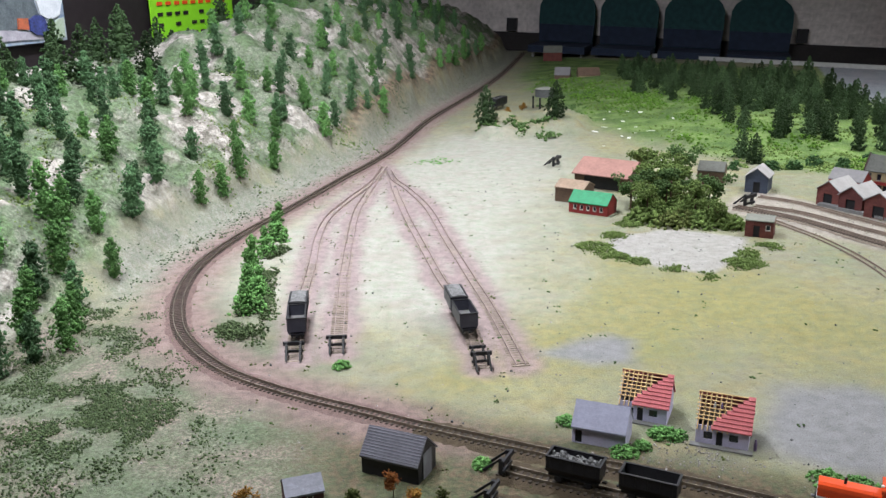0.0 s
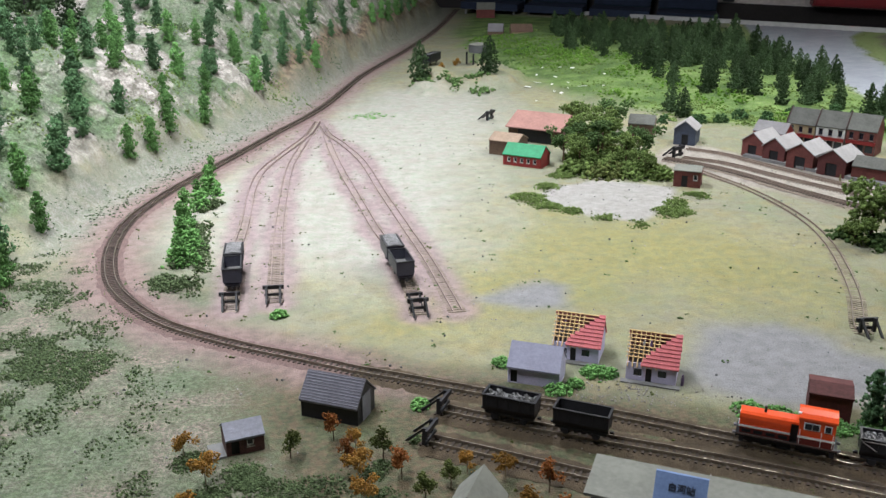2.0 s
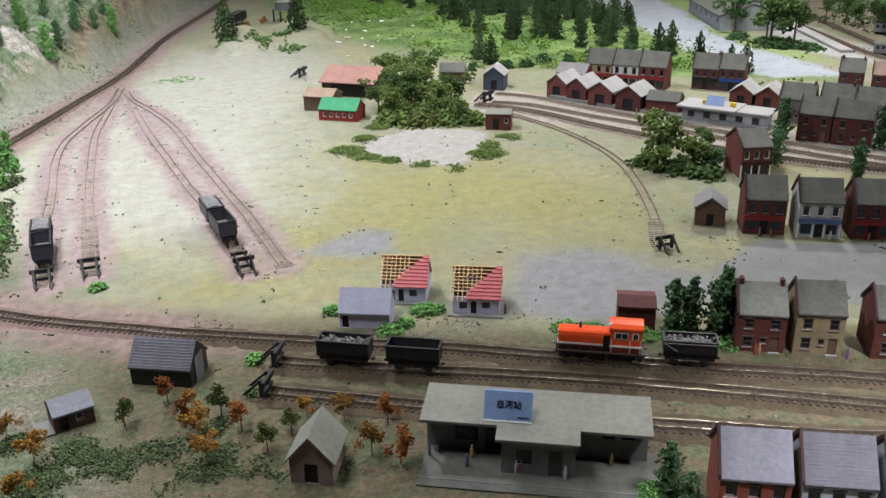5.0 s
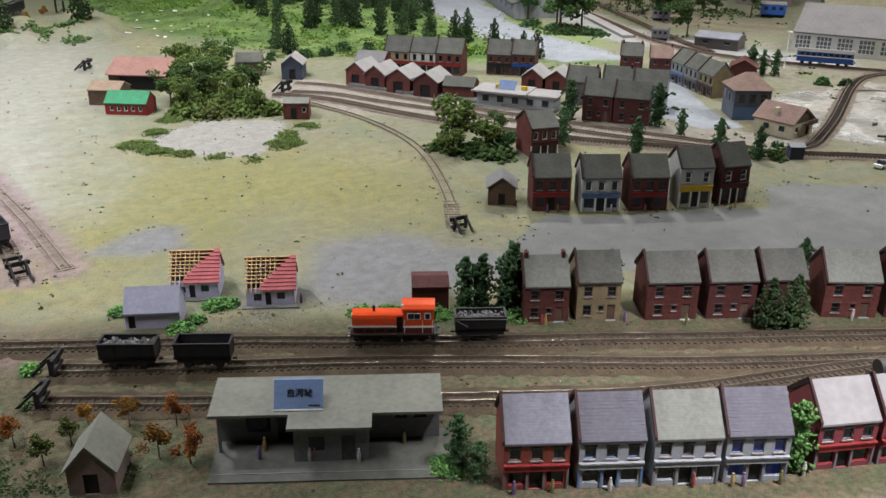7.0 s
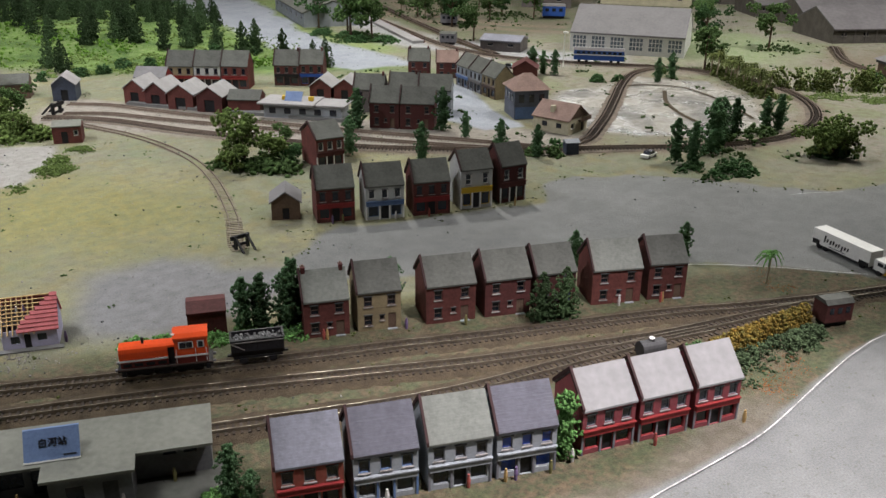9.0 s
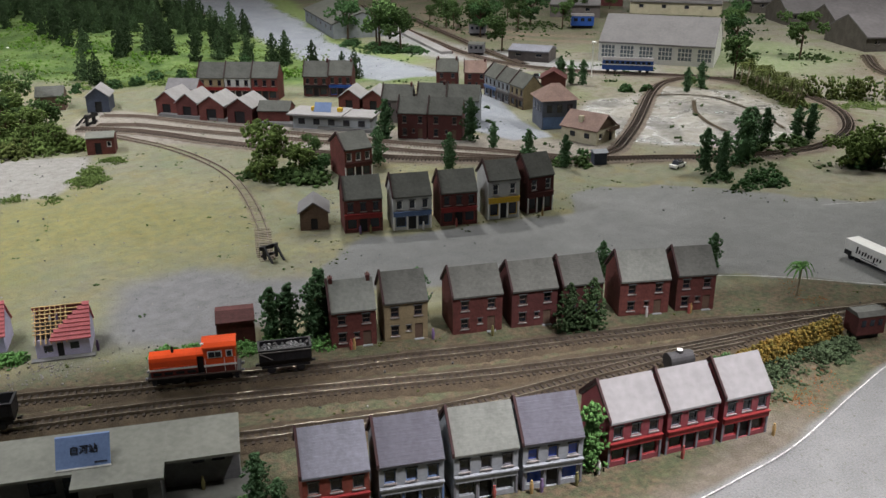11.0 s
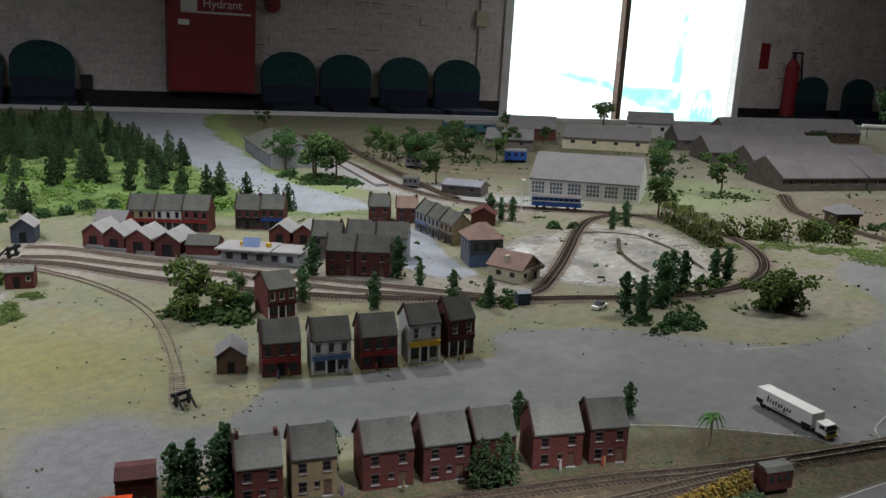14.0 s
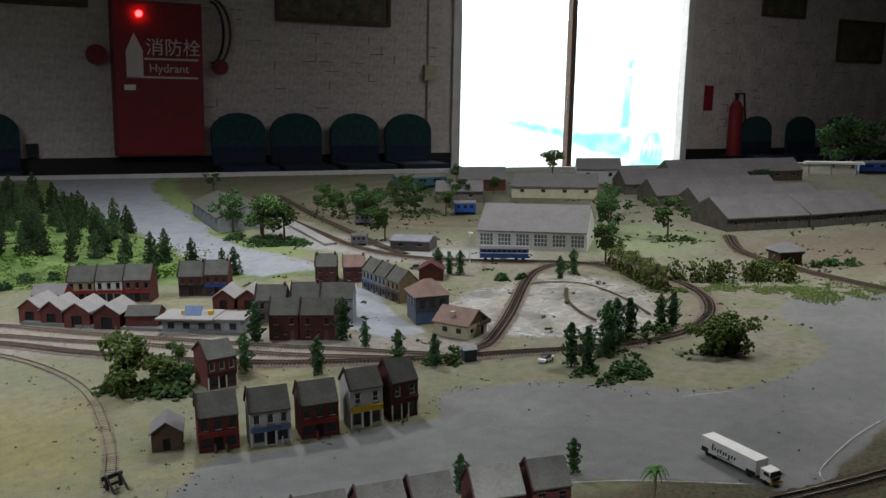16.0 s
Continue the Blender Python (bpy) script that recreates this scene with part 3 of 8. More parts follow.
def ground_material():
    m = bpy.data.materials.new("scenic_ground")
    m.use_nodes = True
    nt = m.node_tree
    b = nt.nodes["Principled BSDF"]
    co = nt.nodes.new("ShaderNodeTexCoord").outputs["Object"]

    def noise_at(scale, lo, hi, detail=5):
        n = nt.nodes.new("ShaderNodeTexNoise")
        n.inputs["Scale"].default_value, n.inputs["Detail"].default_value = scale, detail
        nt.links.new(co, n.inputs["Vector"])
        r = nt.nodes.new("ShaderNodeMapRange")
        r.inputs[1].default_value, r.inputs[2].default_value = lo, hi
        nt.links.new(n.outputs[0], r.inputs[0])
        return r.outputs[0]

    def zone(name, rough_edge=0.5, scale=25):
        a = nt.nodes.new("ShaderNodeAttribute")
        a.attribute_name = name
        n = nt.nodes.new("ShaderNodeTexNoise")
        n.inputs["Scale"].default_value, n.inputs["Detail"].default_value = scale, 4
        nt.links.new(co, n.inputs["Vector"])
        add = nt.nodes.new("ShaderNodeMath")
        add.operation = "MULTIPLY_ADD"
        nt.links.new(n.outputs[0], add.inputs[0])
        add.inputs[1].default_value = rough_edge
        nt.links.new(a.outputs["Fac"], add.inputs[2])
        r = nt.nodes.new("ShaderNodeMapRange")
        r.interpolation_type = "SMOOTHSTEP"
        r.inputs[1].default_value, r.inputs[2].default_value = 0.12 + rough_edge / 2, 0.88 + rough_edge / 2
        nt.links.new(add.outputs[0], r.inputs[0])
        return r.outputs[0]

    def mix(fac, a, c):
        n = nt.nodes.new("ShaderNodeMix")
        n.data_type = "RGBA"
        for k, value in ((6, a), (7, c)):
            if isinstance(value, tuple):
                n.inputs[k].default_value = (*value, 1)
            else:
                nt.links.new(value, n.inputs[k])
        if isinstance(fac, float):
            n.inputs[0].default_value = fac
        else:
            nt.links.new(fac, n.inputs[0])
        return n.outputs[2]

    def times(a, c):
        n = nt.nodes.new("ShaderNodeMath")
        n.operation = "MULTIPLY"
        for k, value in ((0, a), (1, c)):
            if isinstance(value, float):
                n.inputs[k].default_value = value
            else:
                nt.links.new(value, n.inputs[k])
        return n.outputs[0]

    def mottle(colour, value, lo, hi):
        r = nt.nodes.new("ShaderNodeMapRange")
        r.inputs[3].default_value, r.inputs[4].default_value = lo, hi
        nt.links.new(value, r.inputs[0])
        n = nt.nodes.new("ShaderNodeHueSaturation")
        nt.links.new(r.outputs[0], n.inputs["Value"])
        nt.links.new(colour, n.inputs["Color"])
        return n.outputs[0]

    grain = noise_at(420, 0.35, 0.65, 3)
    patch = noise_at(9, 0.40, 0.62)
    fine = noise_at(60, 0.42, 0.62)
    moss = noise_at(230, 0.44, 0.56, 3)
    field = mix(patch, (0.215, 0.212, 0.142), (0.175, 0.20, 0.12))
    field = mix(times(noise_at(4.5, 0.48, 0.62), 0.55), field, (0.30, 0.275, 0.14))
    field = mix(times(fine, 0.4), field, (0.20, 0.22, 0.165))
    field = mix(times(noise_at(30, 0.5, 0.68), 0.45), field, (0.19, 0.165, 0.13))
    field = mix(times(noise_at(17, 0.52, 0.66, 7), 0.6), field, (0.235, 0.20, 0.095))
    field = mix(times(noise_at(70, 0.55, 0.68, 5), 0.5), field, (0.13, 0.135, 0.075))
    sand = mix(fine, (0.335, 0.325, 0.285), (0.28, 0.31, 0.245))
    sand = mix(times(noise_at(14, 0.48, 0.62), 0.5), sand, (0.30, 0.265, 0.235))
    sand = mix(times(noise_at(30, 0.5, 0.68), 0.35), sand, (0.25, 0.25, 0.20))
    near = mix(fine, (0.098, 0.073, 0.044), (0.062, 0.066, 0.034))
    near = mix(times(noise_at(16, 0.5, 0.62), 0.7), near, (0.058, 0.075, 0.034))
    near = mix(times(noise_at(120, 0.48, 0.62), 0.5), near, (0.055, 0.072, 0.034))
    near = mottle(near, noise_at(140, 0.34, 0.66, 6), 0.68, 1.36)
    left = mix(noise_at(7, 0.42, 0.56), (0.20, 0.165, 0.14), (0.12, 0.14, 0.095))
    left = mix(times(noise_at(22, 0.46, 0.58), 0.55), left, (0.085, 0.115, 0.062))
    left = mix(times(moss, 0.65), left, (0.055, 0.085, 0.042))
    left = mottle(left, noise_at(120, 0.34, 0.66, 6), 0.7, 1.32)
    hill = mix(noise_at(11, 0.42, 0.58), (0.200, 0.220, 0.165), (0.115, 0.165, 0.090))
    hill = mix(times(noise_at(20, 0.47, 0.55), 0.8), hill, (0.085, 0.150, 0.058))
    hill = mix(times(moss, 0.65), hill, (0.06, 0.09, 0.045))
    hill = mottle(hill, noise_at(100, 0.34, 0.66, 6), 0.72, 1.3)
    rock = mix(noise_at(45, 0.40, 0.60), (0.46, 0.425, 0.385), (0.24, 0.225, 0.195))
    rock = mix(times(noise_at(160, 0.5, 0.62), 0.5), rock, (0.14, 0.12, 0.095))
    hill = mix(times(noise_at(6, 0.54, 0.585), 0.9), hill, rock)
    hill = mix(times(zone("steep", 1.2, 14), 0.65), hill, rock)
    hill = mix(zone("cut", 0.6, 20), hill, mix(noise_at(40, 0.42, 0.60), (0.085, 0.056, 0.036), (0.22, 0.16, 0.105)))
    grass = mix(noise_at(9, 0.42, 0.6), mix(fine, (0.050, 0.105, 0.022), (0.085, 0.155, 0.036)), mix(fine, (0.115, 0.205, 0.040), (0.165, 0.235, 0.080)))
    field = mix(times(zone("yellow", 0.9, 6), 0.7), field, mix(fine, (0.25, 0.225, 0.07), (0.19, 0.195, 0.075)))
    c = mix(zone("pale", 0.6, 8), field, sand)
    c = mix(zone("wet", 0.7, 10), c, mix(fine, (0.205, 0.208, 0.215), (0.175, 0.178, 0.182)))
    distant = mix(fine, (0.25, 0.225, 0.185), (0.20, 0.205, 0.15))
    distant = mix(times(noise_at(7, 0.48, 0.6), 0.75), distant, (0.175, 0.20, 0.105))
    distant = mix(times(noise_at(40, 0.5, 0.64), 0.6), distant, (0.15, 0.13, 0.085))
    c = mix(zone("far", 0.3), c, distant)
    beyond = mix(noise_at(6, 0.42, 0.58), (0.145, 0.125, 0.09), (0.105, 0.125, 0.06))
    beyond = mix(times(moss, 0.5), beyond, (0.075, 0.07, 0.045))
    c = mix(times(zone("beyond", 0.6, 5), 0.9), c, beyond)
    c = mix(times(zone("bank", 0.8, 9), 0.85), c, mix(fine, (0.15, 0.24, 0.06), (0.24, 0.28, 0.12)))
    c = mix(times(zone("apron", 0.7, 9), 0.85), c, mix(fine, (0.35, 0.355, 0.37), (0.28, 0.285, 0.295)))
    c = mix(zone("near", 0.5, 8), c, near)
    c = mix(zone("left", 0.5, 8), c, left)
    c = mix(zone("hill", 0.5, 12), c, hill)
    shoulder = mix(fine, (0.245, 0.25, 0.225), (0.16, 0.19, 0.145))
    c = mix(times(zone("foot", 0.8, 12), 0.8), c, mix(times(moss, 0.6), shoulder, (0.12, 0.12, 0.095)))
    c = mix(times(zone("siding", 1.0, 9), 0.85), c, mix(fine, (0.265, 0.195, 0.20), (0.20, 0.145, 0.15)))
    c = mix(times(zone("verge", 0.7, 18), 0.85), c, mix(fine, (0.225, 0.155, 0.148), (0.155, 0.105, 0.10)))
    c = mix(times(zone("dirt", 0.9, 22), 0.8), c, mix(fine, (0.165, 0.125, 0.095), (0.22, 0.18, 0.13)))
    c = mix(zone("meadow", 0.8, 7), c, grass)
    c = mix(zone("lawn", 0.6, 9), c, mix(fine, (0.19, 0.25, 0.12), (0.26, 0.285, 0.175)))
    c = mix(times(zone("goods", 0.8, 7), 0.85), c, mix(fine, (0.19, 0.15, 0.115), (0.15, 0.13, 0.09)))
    c = mix(times(zone("kerbside", 0.6, 25), 0.8), c, mix(fine, (0.15, 0.132, 0.108), (0.115, 0.10, 0.078)))
    c = mix(zone("yard", 0.4), c, mix(fine, (0.295, 0.27, 0.235), (0.235, 0.215, 0.18)))
    c = mix(zone("quarry", 0.5, 20), c, mix(noise_at(7, 0.44, 0.58), mix(fine, (0.37, 0.355, 0.32), (0.30, 0.285, 0.25)), mix(fine, (0.23, 0.225, 0.215), (0.17, 0.165, 0.15))))
    c = mix(zone("pond", 0.3, 20), c, mix(fine, (0.31, 0.30, 0.28), (0.26, 0.25, 0.235)))
    c = mix(zone("water", 0.35, 20), c, mix(patch, (0.31, 0.335, 0.38), (0.265, 0.29, 0.33)))
    c = mix(zone("asphalt", 0.35, 30), c, mix(noise_at(5, 0.36, 0.66), (0.188, 0.195, 0.193), (0.148, 0.155, 0.154)))
    c = mix(times(grain, 0.26), c, (0.11, 0.095, 0.075))
    c = mix(times(noise_at(150, 0.62, 0.72, 2), 0.45), c, (0.075, 0.068, 0.045))
    c = mottle(c, noise_at(33, 0.36, 0.64, 7), 0.93, 1.08)
    c = mottle(c, noise_at(470, 0.34, 0.66, 4), 0.86, 1.14)
    nt.links.new(c, b.inputs["Base Color"])
    sheen = mix(times(times(zone("quarry", 0.5, 20), noise_at(12, 0.42, 0.56)), 0.9), (0.92, 0.92, 0.92), (0.12, 0.12, 0.12))
    sheen = mix(times(zone("asphalt", 0.35, 30), 0.5), sheen, (0.45, 0.45, 0.45))
    nt.links.new(mix(times(zone("water", 0.35, 20), 0.6), sheen, (0.3, 0.3, 0.3)), b.inputs["Roughness"])
    b.inputs["Specular IOR Level"].default_value = 0.25
    bp = nt.nodes.new("ShaderNodeBump")
    bp.inputs["Strength"].default_value, bp.inputs["Distance"].default_value = 0.5, 0.0018
    nt.links.new(grain, bp.inputs["Height"])
    crag = nt.nodes.new("ShaderNodeBump")
    crag.inputs["Distance"].default_value = 0.012
    nt.links.new(times(zone("hill", 0.3), 0.9), crag.inputs["Strength"])
    nt.links.new(noise_at(38, 0.3, 0.7, 8), crag.inputs["Height"])
    nt.links.new(bp.outputs[0], crag.inputs["Normal"])
    nt.links.new(crag.outputs[0], b.inputs["Normal"])
    return m


ground = tagged(new("ground", build_ground()), "scenic layout ground of sandy field, grey roads and a rocky green hill", "ground", kind="structure")
ground.data.materials.append(ground_material())

# ---- the room ----


def room_point(u, w):
    return ALONG * u + OUT * w


FAR_WALL = Matrix.Translation((0.966 * 2.0 + 0.259 * 7.2, -0.259 * 2.0 + 0.966 * 7.2, 0)) @ pose(0, 0, 0, 0, 2.0, -15.0)


def at_wall(u, w=0.0, z=0.0, rz=0):
    """A pose on the far wall: u metres along it, w behind its face (minus: in front), z above the board's level."""
    return FAR_WALL @ pose(u - 2.0, w, z, 0, 0, rz)


WALL_PAINT = material("white_painted_wall", (0.55, 0.50, 0.48), 0.85, 0.2, 3, 0.2, grain=8)
BRICK_PAINT = material("white_painted_brick", (0.57, 0.52, 0.50), 0.8, 0.30, 5, 0.35, rand=0.05)
DADO = material("black_dado_paint", (0.015, 0.012, 0.012), 0.6, 0.3, 10, 0.05)
FLOOR_MAT = material("dark_floor", (0.08, 0.075, 0.07), 0.5, 0.3, 6, 0.05)
CEILING_MAT = material("dim_ceiling_paint", (0.35, 0.35, 0.34), 0.9, 0.15, 4, 0.05)
CHAIR_TEAL = material("dark_teal_chair_fabric", (0.012, 0.046, 0.050), 0.8, 0.35, 30, 0.15, rand=0.15)
CHAIR_BLUE = material("dark_blue_chair_fabric", (0.012, 0.020, 0.042), 0.8, 0.35, 30, 0.15, rand=0.15)
CABINET_RED = material("red_enamel", (0.20, 0.008, 0.014), 0.45, 0.2, 8, 0.03, spec=0.5)
LETTER = material("white_lettering", (0.62, 0.60, 0.60), 0.6, 0.1, 30, 0.0)
DARK_PANEL = material("dark_brown_panel", (0.016, 0.012, 0.013), 0.6, 0.3, 5, 0.05)
SIGN_GREEN = material("lime_green_sign", (0.24, 0.62, 0.02), 0.5, 0.08, 10, 0.0)
CHROME = material("dull_steel", (0.35, 0.35, 0.36), 0.35, 0.2, 40, 0.0, metal=0.9)
OUTSIDE = glow("white_daylight_beyond", (1.0, 1.0, 1.0), 4.0)
OUTSIDE_TINT = glow("pale_turquoise_daylight", (0.27, 0.84, 0.78), 0.85)
WHITE_FRAME = material("white_door_frame", (0.6, 0.6, 0.58), 0.5, 0.15, 15, 0.03)

FL, TOP, DOOR_L, DOOR_R, HEAD = -0.48, 2.4, 4.03, 6.66, 1.75
for name, a, b, lo, hi in (("wall_north", -4.0, DOOR_L, FL, TOP), ("wall_north_east", DOOR_R, 12.0, FL, TOP), ("wall_over_door", DOOR_L, DOOR_R, HEAD, TOP)):
    solid(name, Mesh().box(a - 2, 0, lo, b - 2, 0.09, hi), WALL_PAINT, FAR_WALL, "white painted brick wall, dim and stained", "wall", kind="structure")
solid("baseboard", Mesh().box(-6, -0.012, FL, DOOR_L - 2.06, 0.0, 0.02), DADO, FAR_WALL, "black painted dado along the wall", "baseboard", kind="structure")
solid("baseboard_east", Mesh().box(DOOR_R - 1.94, -0.012, FL, 10, 0.0, 0.02), DADO, FAR_WALL, "black painted dado along the wall", "baseboard", kind="structure")
solid("floor", Mesh().box(-9, -14, FL - 0.1, 10, 0.2, FL), FLOOR_MAT, FAR_WALL, "dark smooth hall floor", "floor", kind="structure")
solid("ceiling", Mesh().box(-9, -14, TOP, 10, 0.2, TOP + 0.1), CEILING_MAT, FAR_WALL, "plain dim ceiling", "ceiling", kind="structure")
solid("wall_south", Mesh().box(-9, -14.2, FL, 10, -14, TOP), WALL_PAINT, FAR_WALL, "plain painted wall", "wall", kind="structure")
solid("wall_east", Mesh().box(10, -14, FL, 10.2, 0.2, TOP), WALL_PAINT, FAR_WALL, "plain painted wall", "wall", kind="structure")
solid("wall_west", Mesh().box(-9.2, -14, FL, -9, 0.2, TOP), WALL_PAINT, FAR_WALL, "plain painted wall", "wall", kind="structure")

# the table under the layout, with its pale rim
corner = [(-3.0, -0.4), (8.0, -0.4), (8.0, (EDGE - 8.0 * OUT.x) / OUT.y), ((EDGE - 7.6 * OUT.y) / OUT.x, 7.6), (-3.0, 7.6)]
top = Mesh()
n = len(corner)
top.v = [(x, y, z) for z in (-0.12, -0.02) for x, y in corner]
top.f = [tuple(range(n)), tuple(range(2 * n - 1, n - 1, -1))] + [(i, n + i, n + (i + 1) % n, (i + 1) % n) for i in range(n)]
table = thing("layout_table", pose(0, 0, 0), "large low table carrying the model railway, white painted rim", "table")
part("tabletop", top, RIM, table)
rim = Mesh()
for a, b in ((-4.0, 6.5),):
    p, q = room_point(a, EDGE + 0.03), room_point(b, EDGE + 0.03)
    rim.box(0, 0, -0.10, (q - p).length, 0.035, 0.022, pose(p.x, p.y, 0, 0, 0, math.degrees(math.atan2(ALONG.y, ALONG.x))))
part("rim", rim, RIM, table, "white painted edge strip")
for x, y in ((-2.5, 0.2), (7.0, 0.2), (1.0, 6.0), (4.5, 3.2), (-2.5, 6.5), (2.0, 0.3)):
    part("leg", Mesh().box(x - 0.05, y - 0.05, FL - 0.25, x + 0.05, y + 0.05, -0.12), RIM, table)

# doorway with bright daylight
door = thing("door_1", FAR_WALL, "tall double glass door full of bright daylight, white frame", "door", kind="structure")
fr = Mesh().box(DOOR_L - 2.06, -0.03, FL, DOOR_L - 1.98, 0.07, HEAD).box(DOOR_R - 2.02, -0.03, FL, DOOR_R - 1.94, 0.07, HEAD).box(DOOR_L - 2.06, -0.03, HEAD, DOOR_R - 1.94, 0.07, HEAD + 0.08)
part("door_frame", fr, WHITE_FRAME, door, "white painted door frame")
part("mullion", Mesh().box(3.29, 0.06, FL, 3.345, 0.14, HEAD), BROWN_WOOD, door, "dark brown door stile")
part("handle", Mesh().rod((3.25, 0.03, 0.42), (3.25, 0.03, 0.55), 0.008).rod((3.25, 0.03, 0.48), (3.3, 0.08, 0.48), 0.006), CHROME, door, "small metal door handle")
solid("backdrop", Mesh().box(0.5, 1.6, -1.5, 7.0, 1.62, 3.5), OUTSIDE, FAR_WALL, "bright overexposed daylight beyond the door", "backdrop", kind="structure")
# blurred turquoise forms of the street in the glare
GLARE = [[(3.22, 0.31), (4.35, 0.13), (4.35, 0.03), (3.22, 0.27)], [(4.4, 0.14), (5.24, 0.08), (5.24, -0.25), (4.4, -0.02)], [(5.08, 0.14), (5.22, 0.14), (5.26, 0.8), (5.14, 0.8)], [(5.16, 0.88), (5.24, 0.88), (5.24, 1.0), (5.16, 1.0)]]
GLARE += [[(5.30 + 0.13 * k, -0.45), (5.37 + 0.13 * k, -0.45), (5.56 + 0.03 * k, 0.10), (5.52 + 0.03 * k, 0.10)] for k in range(5)] + [[(5.2, -0.45), (5.95, -0.45), (5.9, -0.22), (5.3, -0.18)]]
gx, gz = np.meshgrid(np.linspace(2.6, 6.4, 190), np.linspace(-0.9, 1.4, 115))
veil = np.zeros(gx.shape)
for shape in GLARE:
    d = inside(shape, gx + 0.03 * rough(gx, gz, 0.12), gz + 0.03 * rough(gx + 3, gz, 0.12))
    veil = np.maximum(veil, np.clip(0.65 + d / 0.08, 0, 1) * (0.95 + 0.35 * rough(gx + 7, gz, 0.10)))
me = bpy.data.meshes.new("backdrop_shapes")
k = np.arange(114)[:, None] * 190 + np.arange(189)[None, :]
me.from_pydata(np.stack([gx, np.full(gx.shape, 1.56), gz], -1).reshape(-1, 3).tolist(), [], np.stack([k, k + 1, k + 191, k + 190], -1).reshape(-1, 4).tolist())
me.attributes.new("veil", "FLOAT", "POINT").data.foreach_set("value", np.clip(veil, 0, 1).reshape(-1).astype(np.float32))
nt = OUTSIDE_TINT.node_tree
at = nt.nodes.new("ShaderNodeAttribute")
at.attribute_name = "veil"
tone = nt.nodes.new("ShaderNodeMix")
tone.data_type = "RGBA"
tone.inputs[6].default_value, tone.inputs[7].default_value = (1.7, 1.7, 1.7, 1), (0.27, 0.84, 0.78, 1)
nt.links.new(at.outputs["Fac"], tone.inputs[0])
nt.links.new(tone.outputs[2], nt.nodes["Principled BSDF"].inputs["Emission Color"])
solid("backdrop_shapes", me, OUTSIDE_TINT, FAR_WALL, "pale turquoise shapes of buildings in the glare", "backdrop", kind="structure")
me.materials.append(OUTSIDE_TINT)
lamp("daylight_in_doorway", "AREA", FAR_WALL @ pose(3.35, 0.25, 0.7, -90, 0, 0), 22, (0.92, 0.98, 1.0), 2.5, 2.1)


def stacking_chair(u, dz=0.0):
    c = thing("chair", at_wall(u, -0.34, FL), "dark teal padded chair with rounded back against the wall", "chair", "chairs along the wall")
    back = Mesh()
    prof = [(-0.205, 0.42), (-0.215, 0.62)] + [(-0.215 * math.cos(a) if a < math.pi / 2 else 0.215 * -math.cos(a), 0.70 + 0.15 * math.sin(a)) for a in np.linspace(0.15, math.pi - 0.15, 9)] + [(0.215, 0.62), (0.205, 0.42)]
    back.prism(prof, 0.16, 0.2)
    part("backrest", back, CHAIR_TEAL, c)
    part("back_pad", Mesh().prism([(-0.204, 0.455), (0.204, 0.455), (0.213, 0.585), (-0.213, 0.585)], 0.150, 0.1595), CHAIR_BLUE, c, "dark blue lower back pad")
    part("seat", Mesh().box(-0.21, -0.22, 0.40, 0.21, 0.18, 0.45), CHAIR_BLUE, c, "dark blue padded seat")
    for x in (-0.18, 0.18):
        for y in (-0.18, 0.2):
            part("leg", Mesh().rod((x, y, 0), (x, y * 0.9, 0.41), 0.011), CHROME, c)


for u in (-1.22, -0.75, -0.28, 0.19, 1.97, 2.44, 2.95, 3.44, 7.52, 8.19, 8.79):
    stacking_chair(u + 0.035)


def text_part(name, body, size, m, mat, parent):
    cu = bpy.data.curves.new(name, "FONT")
    cu.body, cu.size, cu.extrude, cu.align_x = body, size, 0.001, "LEFT"
    ob = new(name, cu)
    dg = bpy.context.evaluated_depsgraph_get()
    me = bpy.data.meshes.new_from_object(ob.evaluated_get(dg))
    bpy.data.objects.remove(ob)
    me.materials.append(mat)
    t = new(name, me)
    t.parent, t.matrix_basis = parent, m
    return t


cab = thing("hydrant_cabinet", at_wall(1.09, 0, 0), "tall red hydrant cabinet, white lettering, lit red lamp", "hydrant cabinet")
part("body", Mesh().box(0, -0.16, 0.04, 0.65, -0.001, 1.18), CABINET_RED, cab)
part("door", Mesh().box(0.012, -0.172, 0.055, 0.638, -0.161, 1.165), CABINET_RED, cab)
part("alarm_lamp", Mesh().rod((0.19, -0.173, 1.085), (0.19, -0.205, 1.085), 0.024, 12), glow("red_alarm_glow", (1.0, 0.02, 0.02), 14.0), cab, "glowing red alarm lamp")
part("arrow", Mesh().prism([(0.09, 0.62), (0.21, 0.62), (0.21, 0.82), (0.15, 0.95), (0.09, 0.82)], -0.176, -0.1725), LETTER, cab, "white arrow shape")
text_part("lettering", "消防栓", 0.135, pose(0.23, -0.1745, 0.80, 90), LETTER, cab)
text_part("lettering", "Hydrant", 0.088, pose(0.25, -0.1745, 0.665, 90), LETTER, cab)
for z in (0.755, 0.62):
    part("painted_line", Mesh().box(0.22 if z > 0.7 else 0.09, -0.176, z, 0.61, -0.1725, z + 0.014), LETTER, cab)
part("latch", Mesh().box(0.07, -0.18, 0.53, 0.15, -0.1725, 0.57), WHITE_PAINT, cab, "small white latch plate")
